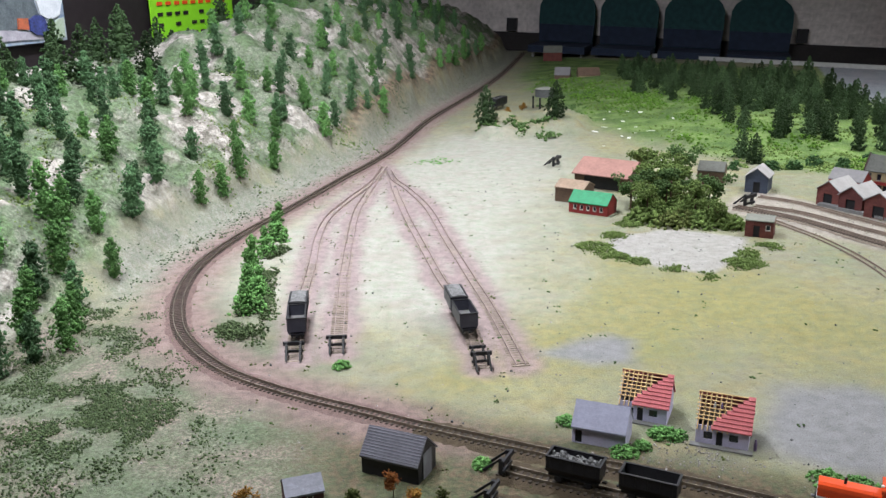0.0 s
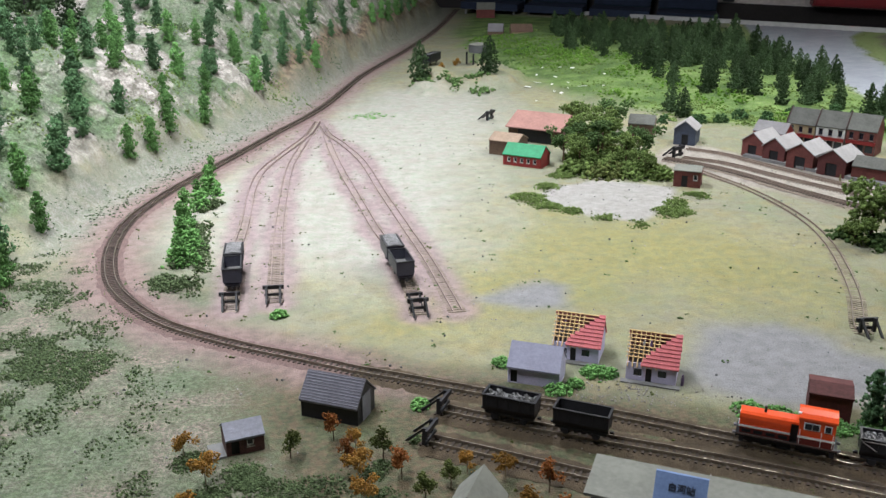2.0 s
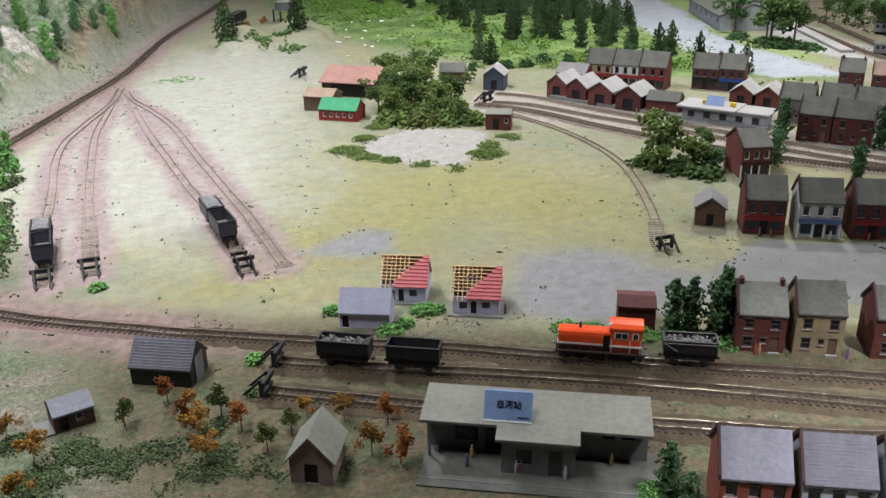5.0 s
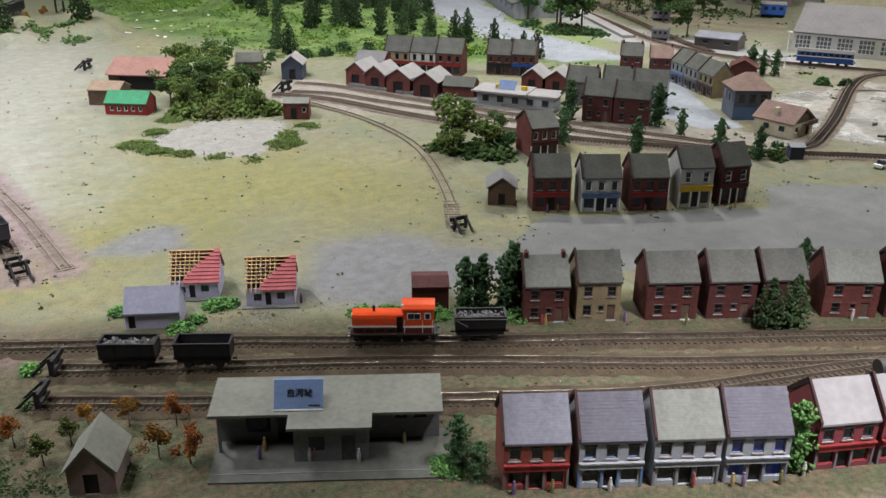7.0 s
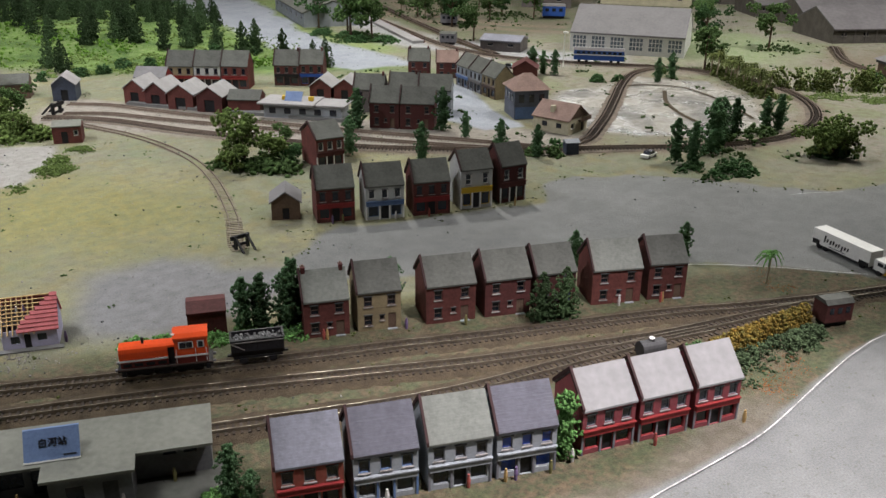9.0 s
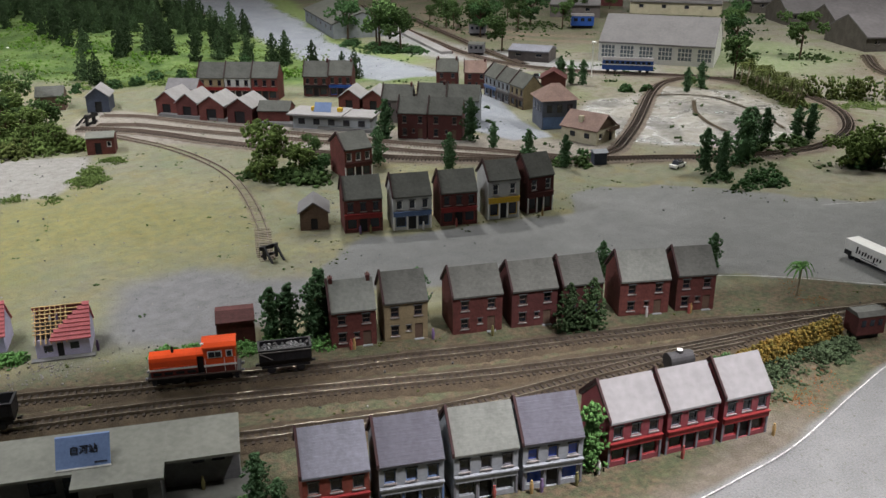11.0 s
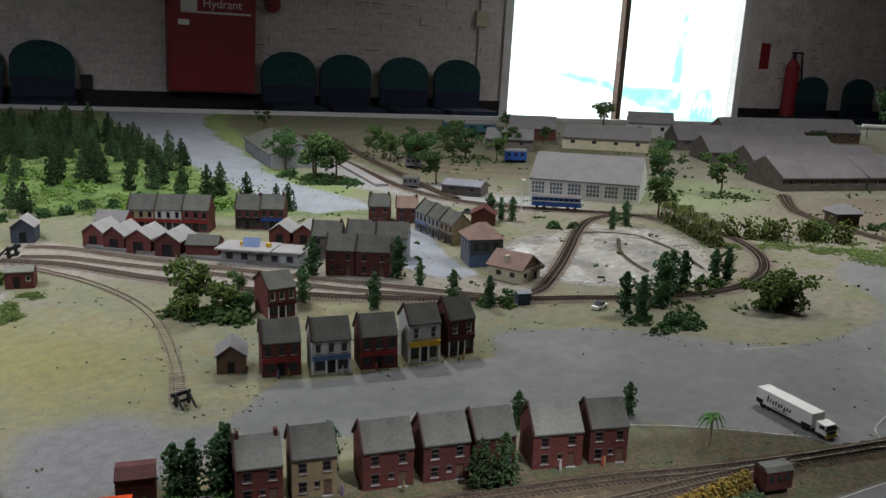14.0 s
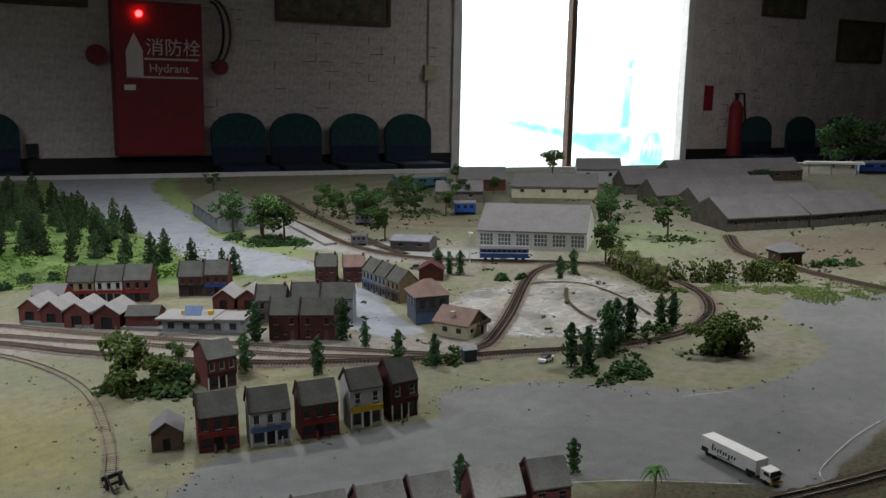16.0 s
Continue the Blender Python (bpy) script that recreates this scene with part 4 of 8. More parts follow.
for u, z, r in ((0.99, 0.785, 0.075), (1.90, 0.72, 0.06)):
    solid("alarm_bell", Mesh().rod((0, -0.001, 0), (0, -0.06, 0), r, 18).rod((0, -0.06, 0), (0, -0.075, 0), r * 0.5, 12), CABINET_RED, at_wall(u, 0, z), "round dark red alarm bell on the wall", "alarm bell")
for k, (r, mat) in enumerate(((0.10, BLACK), (0.15, BROWN_WOOD))):
    hose = Mesh()
    pts = [Vector((1.83 - 2 + r * math.sin(a), -0.05 - 0.01 * k, 0.98 - 0.26 * math.cos(a) * (1 if k else 0.9))) for a in np.linspace(0, math.pi, 14)]
    for p, q in zip(pts, pts[1:]):
        hose.rod(p, q, 0.011, 6)
    solid("cable", hose, mat, FAR_WALL, "loop of cable hanging beside the red cabinet", "cable")
solid("conduit", Mesh().rod((1.73, -0.015, 0.25), (1.73, -0.015, 2.3), 0.012, 8), WALL_PAINT, FAR_WALL, "white painted pipe running up the wall", "pipe")
solid("junction_box", Mesh().box(1.68, -0.05, 0.66, 1.80, 0, 0.79), CREAM, FAR_WALL, "cream plastic junction box on the wall", "junction box")
for u in (-1.65, 0.52):
    solid("socket_box", Mesh().box(u - 2.04, -0.05, 0.03, u - 1.96, 0, 0.13), BLACK, FAR_WALL, "small black socket box low on the wall", "socket")


def picture(u0, z0, u1, z1, label, mat):
    f = thing("picture_frame", FAR_WALL, label, "picture")
    a, b = u0 - 2, u1 - 2
    t = 0.03
    part("frame", Mesh().box(a, -0.03, z0, b, -0.001, z0 + t).box(a, -0.03, z1 - t, b, -0.001, z1).box(a, -0.03, z0 + t, a + t, -0.001, z1 - t).box(b - t, -0.03, z0 + t, b, -0.001, z1 - t), BROWN_WOOD, f)
    part("picture", Mesh().box(a + t, -0.015, z0 + t, b - t, -0.002, z1 - t), mat, f)


PHOTO = material("faded_photograph", (0.16, 0.13, 0.07), 0.3, 0.6, 6, 0.0, second=(0.03, 0.05, 0.03))
picture(2.36, 1.10, 3.36, 1.75, "framed dim landscape photograph on the wall", PHOTO)
picture(0.2, 1.12, 0.95, 1.7, "framed dim photograph on the wall", PHOTO)
picture(7.66, 1.42, 8.3, 1.9, "small dark framed picture on the wall", PHOTO)
picture(8.85, 0.98, 9.6, 1.45, "dark framed photograph on the wall", PHOTO)
ex = thing("fire_extinguisher", at_wall(7.27, -0.14, FL + 0.08), "red fire extinguisher standing by the wall", "fire extinguisher")
part("cylinder", Mesh().rod((0, 0, 0.36), (0, 0, 0.86), 0.072, 14).rod((0, 0, 0.86), (0, 0, 0.94), 0.072, 14, 0.025), CABINET_RED, ex)
part("valve", Mesh().rod((0, 0, 0.94), (0, 0, 1.0), 0.02, 8).box(-0.02, -0.10, 0.99, 0.02, 0.02, 1.01).rod((0.02, -0.08, 0.99), (0.085, -0.06, 0.70), 0.012, 6), BLACK, ex)
part("stand", Mesh().box(-0.12, -0.12, -0.08, 0.12, 0.12, 0.359), DADO, ex)
solid("notice", Mesh().box(-0.06, -0.012, 0, 0.06, -0.001, 0.26), CABINET_RED, at_wall(7.0, 0, 0.42), "small red notice plate on the wall", "sign")

# the boarded wall behind the hill
BACK = pose(-1.62, 2.6, 0, 0, 0, 79)
solid("wall_behind_hill", Mesh().box(-6, -0.0, FL, 5.4, 0.1, TOP), DARK_PANEL, BACK, "dark brown panelled wall behind the hill", "wall", kind="structure")
solid("trim", Mesh().box(-6, -0.02, 0.0, 5.4, -0.001, 0.29), WALL_PAINT, BACK, "pale lower band of the wall behind the hill", "trim", kind="structure")
# painted bricks, proud of the wall, over the part that is seen
bricks = thing("brickwork", FAR_WALL, "uneven white painted bricks on the hall wall", "brickwork", kind="structure")
rng = np.random.default_rng(5)
BRICK_SHAPES = [Mesh().prism([(-0.115 + a, 0.001), (0.115 - b, 0.0), (0.115 - b, 0.072 + c), (-0.114 + a, 0.073)], -0.003 - d * 0.4, 0.0).data("brick", BRICK_PAINT) for a, b, c, d in ((0, 0, 0, 0), (0.004, 0.002, -0.002, 0.003), (0.0, 0.006, 0.001, -0.002), (0.006, 0, -0.003, 0.001))]
rest, made = Mesh(), 0
for row in range(22):
    for col in range(64):
        x, z = -6.0 + col * 0.235 + (row % 2) * 0.117, 0.03 + row * 0.076
        if DOOR_L - 2.2 < x < DOOR_R - 1.8 or rng.uniform() < 0.04:
            continue
        if -1.6 < x < 2.0 and made < 300:
            b = part("brick", BRICK_SHAPES[int(rng.integers(0, 4))], BRICK_PAINT, bricks)
            b.matrix_basis = pose(x, -0.0002, z, 0, 0, 0)
            made += 1
        else:
            rest.box(-0.114, -0.003 - rng.uniform(0, 0.002), 0, 0.114, 0, 0.073, pose(x, -0.0002, z))
cracks = Mesh()
for k in range(420):
    row, x = int(rng.integers(1, 21)), rng.uniform(-0.9, 1.75) if k < 150 else rng.uniform(4.9, 8.5)
    z = 0.03 + row * 0.076
    if rough(np.array(x), np.array(z), 0.35) + 0.4 < rng.uniform(0, 1):
        continue
    if rng.uniform() < 0.6:
        cracks.box(x, -0.0058, z - 0.006, x + rng.uniform(0.03, 0.13), -0.0052, z + rng.uniform(-0.001, 0.004))
    else:
        x = -6.0 + round((x + 6.0) / 0.235) * 0.235 + (row % 2) * 0.117 + 0.117
        cracks.box(x - 0.004, -0.0058, z, x + 0.004, -0.0052, z + 0.07)
tagged(part("cracked_joints", cracks, material("dull_cracked_mortar", (0.24, 0.21, 0.20), 0.9, 0.4, 20, 0.1), bricks), kind="stuff")
tagged(part("brick_rest", rest, BRICK_PAINT, bricks), kind="stuff")

post = thing("poster", BACK, "poster with a misty picture in blue and grey", "poster")
part("sheet", Mesh().box(-0.4, -0.026, 0.38, 0.735, -0.021, 1.2), material("poster_mist", (0.42, 0.45, 0.47), 0.5, 0.4, 6, 0.0, second=(0.10, 0.16, 0.26)), post)
for level, (shape, name, colour, other) in enumerate((
        ([(0.30, 0.44), (0.36, 0.43), (0.46, 0.432), (0.55, 0.44), (0.60, 0.47), (0.58, 0.52), (0.62, 0.62), (0.60, 0.8), (0.30, 0.8)], "forest", (0.05, 0.065, 0.075), (0.14, 0.16, 0.17)),
        ([(0.30, 0.40), (0.45, 0.395), (0.60, 0.392), (0.66, 0.40), (0.58, 0.415), (0.44, 0.43), (0.30, 0.44)], "path", (0.42, 0.40, 0.44), (0.25, 0.24, 0.27)),
        ([(0.62, 0.392), (0.72, 0.390), (0.725, 0.46), (0.69, 0.455), (0.65, 0.43), (0.62, 0.41)], "shrubs", (0.24, 0.33, 0.20), (0.40, 0.45, 0.38)),
        ([(0.60, 0.475), (0.65, 0.455), (0.70, 0.47), (0.725, 0.52), (0.72, 0.70), (0.60, 0.62), (0.585, 0.53)], "steam", (0.68, 0.70, 0.72), (0.45, 0.48, 0.52)),
        ([(0.478, 0.432), (0.53, 0.428), (0.53, 0.466), (0.482, 0.468)], "orange", (0.50, 0.13, 0.06), (0.22, 0.08, 0.05)),
        ([(0.534, 0.425), (0.56, 0.41), (0.60, 0.403), (0.628, 0.412), (0.625, 0.44), (0.61, 0.468), (0.57, 0.475), (0.536, 0.46)], "blue", (0.06, 0.08, 0.26), (0.02, 0.02, 0.05)))):
    part("picture_shape", Mesh().prism(shape, -0.0285 - 0.0015 * level, -0.0262), material("poster_" + name, colour, 0.5, 0.4, 30, 0.0, second=other), post)
sg = thing("green_sign", BACK, "lime green sign board with small dark lettering", "sign")
part("board", Mesh().box(1.31, -0.026, 0.29, 2.06, -0.021, 1.0), SIGN_GREEN, sg)
for r in range(9):
    for k in range(9):
        if (r * 7 + k * 5) % 11 > 1:
            part("letter_bar", Mesh().box(1.36 + k * 0.072, -0.03, 0.345 + r * 0.045, 1.40 + k * 0.072, -0.0265, 0.360 + r * 0.045), ORANGE if r == 3 else DARK_PANEL, sg)

# ---- railway ----
GAUGE = 0.0155
SLEEPER_MESH = Mesh().box(-0.0016, -0.0145, 0.0, 0.0016, 0.0145, 0.0022).data("sleeper", SLEEPER)


SLEEPER_PALE = material("weathered_sleeper", (0.215, 0.180, 0.140), 0.9, 0.3, 80, 0.1, rand=0.3)
PALE_MESH = Mesh().box(-0.0016, -0.0145, 0.0, 0.0016, 0.0145, 0.0022).data("sleeper", SLEEPER_PALE)


def railway_track(points, label, ballast, rail=RAIL, singles=300, start=0, width=0.046, lift=0.0, focus=(0.5, 0.9)):
    """Rails, ballast and sleepers along a curve. The sleepers nearest to the focus are separate pieces."""
    pts = spline(points, 0.0085)
    way = np.gradient(pts, axis=0)
    way /= np.linalg.norm(way, axis=1)[:, None]
    side = np.stack([-way[:, 1], way[:, 0]], 1)
    z0 = lift + np.array([max(0.0, ground_z(*p)) for p in pts]) * 0 + 0.0006
    t = thing("railway_track", pose(0, 0, 0), label, "railway track", "tracks of the layout")
    bed = Mesh()
    k = len(pts)
    buried = singles == 120
    rise = 0.0006 if buried else 0.0012
    prof = ((-width / 2 - 0.008, -0.0012), (-width / 2 + 0.006, rise), (width / 2 - 0.006, rise), (width / 2 + 0.008, -0.0012))
    rng = np.random.default_rng(3)
    for off, dz in prof:
        wob = rng.normal(0, 0.0022, k) if dz < 0 else np.zeros(k)
        bed.v += [(p[0] + s[0] * (off + o), p[1] + s[1] * (off + o), z + dz) for p, s, z, o in zip(pts, side, z0, wob)]
    for c in range(3):
        bed.f += [(c * k + i, c * k + i + 1, (c + 1) * k + i + 1, (c + 1) * k + i) for i in range(k - 1)]
    if not buried:
        part("ballast", bed, ballast, t)
    top = rise + (0.0030 if buried else 0.0046)
    for sgn in (-1, 1):
        r = Mesh()
        for off, dz in ((-0.00042, rise - 0.001), (-0.00042, top), (0.00042, top), (0.00042, rise - 0.001)):
            r.v += [(p[0] + s[0] * (sgn * GAUGE / 2 + off), p[1] + s[1] * (sgn * GAUGE / 2 + off), z + dz) for p, s, z in zip(pts, side, z0)]
        for c in range(4):
            d = (c + 1) % 4
            r.f += [(c * k + i, c * k + i + 1, d * k + i + 1, d * k + i) for i in range(k - 1)]
        part("rail", r, rail, t)
    order = np.argsort(np.hypot(pts[:, 0] - focus[0], pts[:, 1] - focus[1]))
    rest = Mesh()
    for rank, i in enumerate(order):
        sink = min(0.0034, 0.0019 + 0.000022 * rank + abs(rng.normal(0, 0.0004))) if buried else 0.0009
        m = pose(pts[i, 0], pts[i, 1], z0[i] + rise - sink, 0, 0, math.degrees(math.atan2(way[i, 1], way[i, 0])) + rng.normal(0, 1.0))
        if rank < singles:
            s = part("sleeper", PALE_MESH if ballast is BALLAST_PALE or singles == 120 else SLEEPER_MESH, SLEEPER, t)
            s.matrix_basis = m
        else:
            rest.box(-0.0016, -0.0145, 0.0, 0.0016, 0.0145, 0.0022, m)
    if rest.v:
        tagged(part("sleeper_rest", rest, SLEEPER_PALE if ballast is BALLAST_PALE or singles == 120 else SLEEPER, t), kind="stuff")
    return t


TRACKS = []
TRACKS.append((MAIN[:18], "main line of brown track curving round the field", BALLAST_RED, RAIL, 300, (-0.35, 1.4)))
TRACKS.append((MAIN[17:], "main line of dark track with shining rails along the village", BALLAST, RAIL, 300, (0.6, 0.85)))
TRACKS.append(([(0.118, 1.024), (0.174, 1.0), (0.26, 0.966), (0.33, 0.94), (0.444, 0.897), (0.56, 0.847), (0.681, 0.792), (0.808, 0.732), (0.897, 0.695), (1.026, 0.645), (1.109, 0.618), (1.241, 0.585), (1.4, 0.54)], "second track with polished rails beside the main line", BALLAST, RAIL, 300, (0.5, 0.85)))
TRACKS.append(([(0.10, 0.953), (0.145, 0.933), (0.281, 0.872), (0.523, 0.77), (0.574, 0.75), (0.70, 0.70), (0.80, 0.672), (0.89, 0.655), (0.97, 0.640), (1.06, 0.622), (1.147, 0.598)], "third track behind the station ending at a buffer", BALLAST, RAIL, 200, (0.5, 0.75)))
TRACKS.append((SIDINGS[0], "siding with reddish sleepers and standing wagons", BALLAST_SIDING, DUSTY_RAIL, 120, (-0.2, 1.4)))
TRACKS.append((SIDINGS[1], "empty siding with reddish ballast ending at a buffer", BALLAST_SIDING, DUSTY_RAIL, 120, (-0.2, 1.4)))
TRACKS.append((SIDINGS[2], "siding across the sandy field with dark wagons", BALLAST_PALE, DUSTY_RAIL, 120, (0.1, 1.3)))
TRACKS.append((SIDINGS[3], "bare siding ending in the sandy field", BALLAST_PALE, DUSTY_RAIL, 120, (0.1, 1.3)))
TRACKS.append((SIDINGS[4], "curved branch track ending at a timber buffer", BALLAST_PALE, RUST, 120, (0.8, 1.3)))
TRACKS.append((DIRT_LINES[0], "line through the far station looping round the quarry", BALLAST_FAR, RUST, 60, (1.5, 1.4)))
TRACKS.append(([(0.79, 2.33), (0.883, 2.262), (0.985, 2.11), (1.091, 1.966), (1.184, 1.837), (1.321, 1.634), (1.485, 1.442)], "far station track on sandy ballast", BALLAST_PALE, RUST, 60, (1.2, 1.7)))
TRACKS.append(([(0.83, 2.43), (0.914, 2.355), (0.99, 2.225), (1.083, 2.075), (1.29, 1.775), (1.434, 1.58), (1.564, 1.405)], "far platform track on sandy ballast", BALLAST_PALE, RUST, 60, (1.2, 1.7)))
TRACKS.append(([(1.62, 1.36), (1.709, 1.376), (1.798, 1.429), (1.931, 1.519), (2.079, 1.629), (2.251, 1.757), (2.394, 1.842), (2.52, 1.86)], "dark spur climbing beside the pale quarry", BALLAST_FAR, RUST, 60, (1.9, 1.5)))
TRACKS.append(([(3.4, 1.75), (3.15, 1.55), (3.02, 1.3), (2.96, 1.1), (2.9, 0.85)], "grey track along the lawn by the sheds", BALLAST, RUST, 30, (3.0, 1.2)))
TRACKS.append(([(2.26, 2.36), (2.32, 2.62), (2.42, 2.95), (2.54, 3.35), (2.8, 4.1)], "second far track beside the white road", BALLAST, RUST, 30, (2.3, 2.5)))
for pts, label, ballast, rail, singles, focus in TRACKS:
    railway_track(pts, label, ballast, rail, singles, focus=focus, width=0.040 if singles > 150 else 0.034, lift=0.0 if singles == 120 else 0.0004 * (TRACKS.index((pts, label, ballast, rail, singles, focus)) % 5))

# ---- buildings ----


def panel(mesh, w, h, openings, y0, y1, z0=0.0):
    """A front wall with real openings (x0, z0, x1, z1)."""
    xs = sorted({0.0, w, *[o[0] for o in openings], *[o[2] for o in openings]})
    zs = sorted({z0, h, *[o[1] for o in openings], *[o[3] for o in openings]})
    for a, b in zip(xs, xs[1:]):
        lo = None
        for c, d in zip(zs, zs[1:]):
            mx, mz = (a + b) / 2, (c + d) / 2
            hole = any(o[0] < mx < o[2] and o[1] < mz < o[3] for o in openings)
            if not hole and lo is None:
                lo = c
            if hole and lo is not None:
                mesh.box(a, y0, lo, b, y1, c)
                lo = None
        if lo is not None:
            mesh.box(a, y0, lo, b, y1, h)


def add_window(parent, x0, z0, x1, z1, frame_mat, glass, bars=1, sill=True):
    f, e = 0.0009, 0.0011
    fr = Mesh().box(x0, e, z0, x1, e + 0.0012, z0 + f).box(x0, e, z1 - f, x1, e + 0.0012, z1).box(x0, e, z0 + f, x0 + f, e + 0.0012, z1 - f).box(x1 - f, e, z0 + f, x1, e + 0.0012, z1 - f)
    if bars:
        fr.box(x0 + f, e, (z0 + z1) / 2 - f / 3, x1 - f, e + 0.0008, (z0 + z1) / 2 + f / 3)
    wdw = part("window", fr, frame_mat, parent)
    part("pane", Mesh().box(x0 + f, e + 0.0013, z0 + f, x1 - f, e + 0.0018, z1 - f), glass, wdw, "dark glass pane")
    if sill:
        part("sill", Mesh().box(x0 - 0.0008, -0.0014, z0 - 0.0012, x1 + 0.0008, 0.0005, z0), SILL, wdw)
        part("lintel", Mesh().box(x0 - 0.0008, -0.0010, z1, x1 + 0.0008, 0.0005, z1 + 0.0014), DARK_GREY_WALL, wdw)


def gabled(parent, w, depth, eave, ridge, wall, roof, openings, front=True, over=0.0022, th=0.0024, inset=0.002, roof_name="roof", coping=None):
    """Walls and a ridged roof, the ridge along x."""
    wm = Mesh()
    panel(wm, w, eave, openings, 0.0, inset)
    wm.box(0, depth - inset, 0, w, depth, eave)
    gab = [(inset, 0), (depth - inset, 0), (depth - inset, eave), (depth / 2, ridge - 0.0012), (inset, eave)]
    wm.prism(gab, 0, inset, "x").prism(gab, w - inset, w, "x")
    part("wall", wm, wall, parent)
    dy, dz = depth / 2, ridge - eave
    for sgn, nm in ((0, "front"), (1, "back")):
        a, b = (-over, depth / 2) if sgn == 0 else (depth + over, depth / 2)
        za = eave - dz * over / dy
        part(roof_name, Mesh().prism([(a, za), (b, ridge), (b, ridge + th), (a, za + th)], -0.0008, w + 0.0008, "x"), roof, parent)
    if coping:
        part("party_wall", Mesh().prism([(-0.003, eave - 0.001), (depth / 2, ridge + 0.001), (depth + 0.003, eave - 0.001), (depth + 0.003, eave + 0.004), (depth / 2, ridge + 0.0062), (-0.003, eave + 0.004)], -0.0024, 0.0002, "x"), coping, parent, "dark party wall coping")


def terrace_house(spot, ang, w, eave, ridge, wall, roof, label, style="home", depth=0.062, frame_mat=None, glass=None, fascia=None, chimney=None, group="terraced houses", coping=COPING, ups=None):
    h = thing("house", pose(*spot, 0, 0, 0, ang), label, "house", group)
    fm, gl = frame_mat or FRAME_BROWN, glass or GLASS
    ups = ups or (3 if style == "shop" else 2)
    ww = 0.0112 if ups == 3 else 0.0112
    zb, zt = eave * 0.62, eave * 0.88
    xs = [w * (k + 0.5) / ups for k in range(ups)] if ups == 3 else [w * 0.24, w * 0.78]
    wins = [(x - ww / 2, zb, x + ww / 2, zt) for x in xs]
    if style == "shop":
        low = [(w * 0.07, 0.006, w * 0.34, eave * 0.40), (w * 0.40, 0.0005, w * 0.60, eave * 0.40), (w * 0.66, 0.006, w * 0.93, eave * 0.40)]
    else:
        low = [(w * 0.24 - ww / 2, eave * 0.13, w * 0.24 + ww / 2, eave * 0.40), (w * 0.70, 0.0005, w * 0.70 + 0.011, eave * 0.41), (w * 0.50, eave * 0.24, w * 0.50 + 0.007, eave * 0.38)]
    gabled(h, w, depth, eave, ridge, wall, roof, wins + low, coping=coping)
    for o in wins:
        add_window(h, *o, fm, gl, 1 if ups == 2 else 0)
    if roof is RIBBED:
        for k in range(13):
            y = -0.001 + k * (depth / 2 - 0.001) / 13
            z = eave + (ridge - eave) * y / (depth / 2) + 0.0018
            part("roof_rib", Mesh().box(-0.0006, y, z, w + 0.0006, y + 0.0008, z + 0.0010), RIBBED, h)
    if style == "shop":
        part("fascia", Mesh().box(0.001, -0.0028, eave * 0.42, w - 0.001, -0.0001, eave * 0.54).box(0.0, -0.0042, eave * 0.535, w, -0.0001, eave * 0.56), fascia or RED_PAINT, h, "painted shop fascia board")
        for o in (low[0], low[2]):
            add_window(h, *o, fascia or fm, gl, 0, False)
        for x in (0.0, w * 0.345, w * 0.605, w - 0.0022):
            part("pilaster", Mesh().box(x, -0.0012, 0.0002, x + 0.0022, 0.0006, eave * 0.42), fm, h)
        part("doorway", Mesh().box(low[1][0], 0.0022, 0.0004, low[1][2], 0.0032, low[1][3]), BLACK, h, "dark open shop doorway")
    else:
        add_window(h, *low[0], fm, gl)
        add_window(h, *low[2], fm, gl, 0)
        part("door", Mesh().box(low[1][0], 0.0012, 0.0004, low[1][2], 0.0024, low[1][3]), BLUE_WALL if 0.98 < spot[0] < 1.0 else BROWN_WOOD, h, "small panelled front door")
        part("door_step", Mesh().box(low[1][0] - 0.001, -0.004, 0.0002, low[1][2] + 0.001, -0.0001, 0.0012), GREY_WALL, h)
    if chimney:
        for x in ((0.002, w - 0.008) if chimney == 2 else (w - 0.008,)):
            c = part("chimney", Mesh().box(x, depth / 2 - 0.004, ridge - 0.004, x + 0.005, depth / 2 + 0.0035, ridge + 0.0062).box(x - 0.0006, depth / 2 - 0.0044, ridge + 0.0062, x + 0.0056, depth / 2 + 0.0042, ridge + 0.0074), BRICK_DARK, h)
            part("chimney_pot", Mesh().rod((x + 0.0025, depth / 2, ridge + 0.0074), (x + 0.0025, depth / 2, ridge + 0.0104), 0.0012, 8), TERRACOTTA, c)
    return h


ROWS = []
# the street beyond the field
ROWS.append(((0.924, 1.270), -22, 0.068, 0.063, 0.095, BRICK, SLATE, "red brick shop house with slate roof and dark shopfront", "shop", {"fascia": RED_PAINT, "frame_mat": BRICK_DARK}))
ROWS.append(((1.001, 1.231), -22, 0.070, 0.063, 0.095, WHITE_WALL, SLATE, "whitish shop house with blue shopfront", "shop", {"fascia": BLUE_WALL, "frame_mat": WHITE_PAINT}))
ROWS.append(((1.083, 1.200), -22, 0.068, 0.063, 0.095, BRICK, SLATE, "dark red brick shop house with low dark shopfront", "shop", {"fascia": RED_PAINT, "frame_mat": BRICK_DARK}))
ROWS.append(((1.173, 1.177), -18, 0.062, 0.075, 0.103, WHITE_WALL, SLATE, "white house with tall gridded windows and yellow shopfront", "shop", {"fascia": YELLOW_PAINT, "frame_mat": WHITE_PAINT, "ups": 2}))
ROWS.append(((1.254, 1.160), -10, 0.056, 0.072, 0.106, BRICK_DARK, SLATE, "maroon brick corner house with white window surrounds", "shop", {"fascia": BRICK_DARK, "frame_mat": WHITE_PAINT, "ups": 2}))
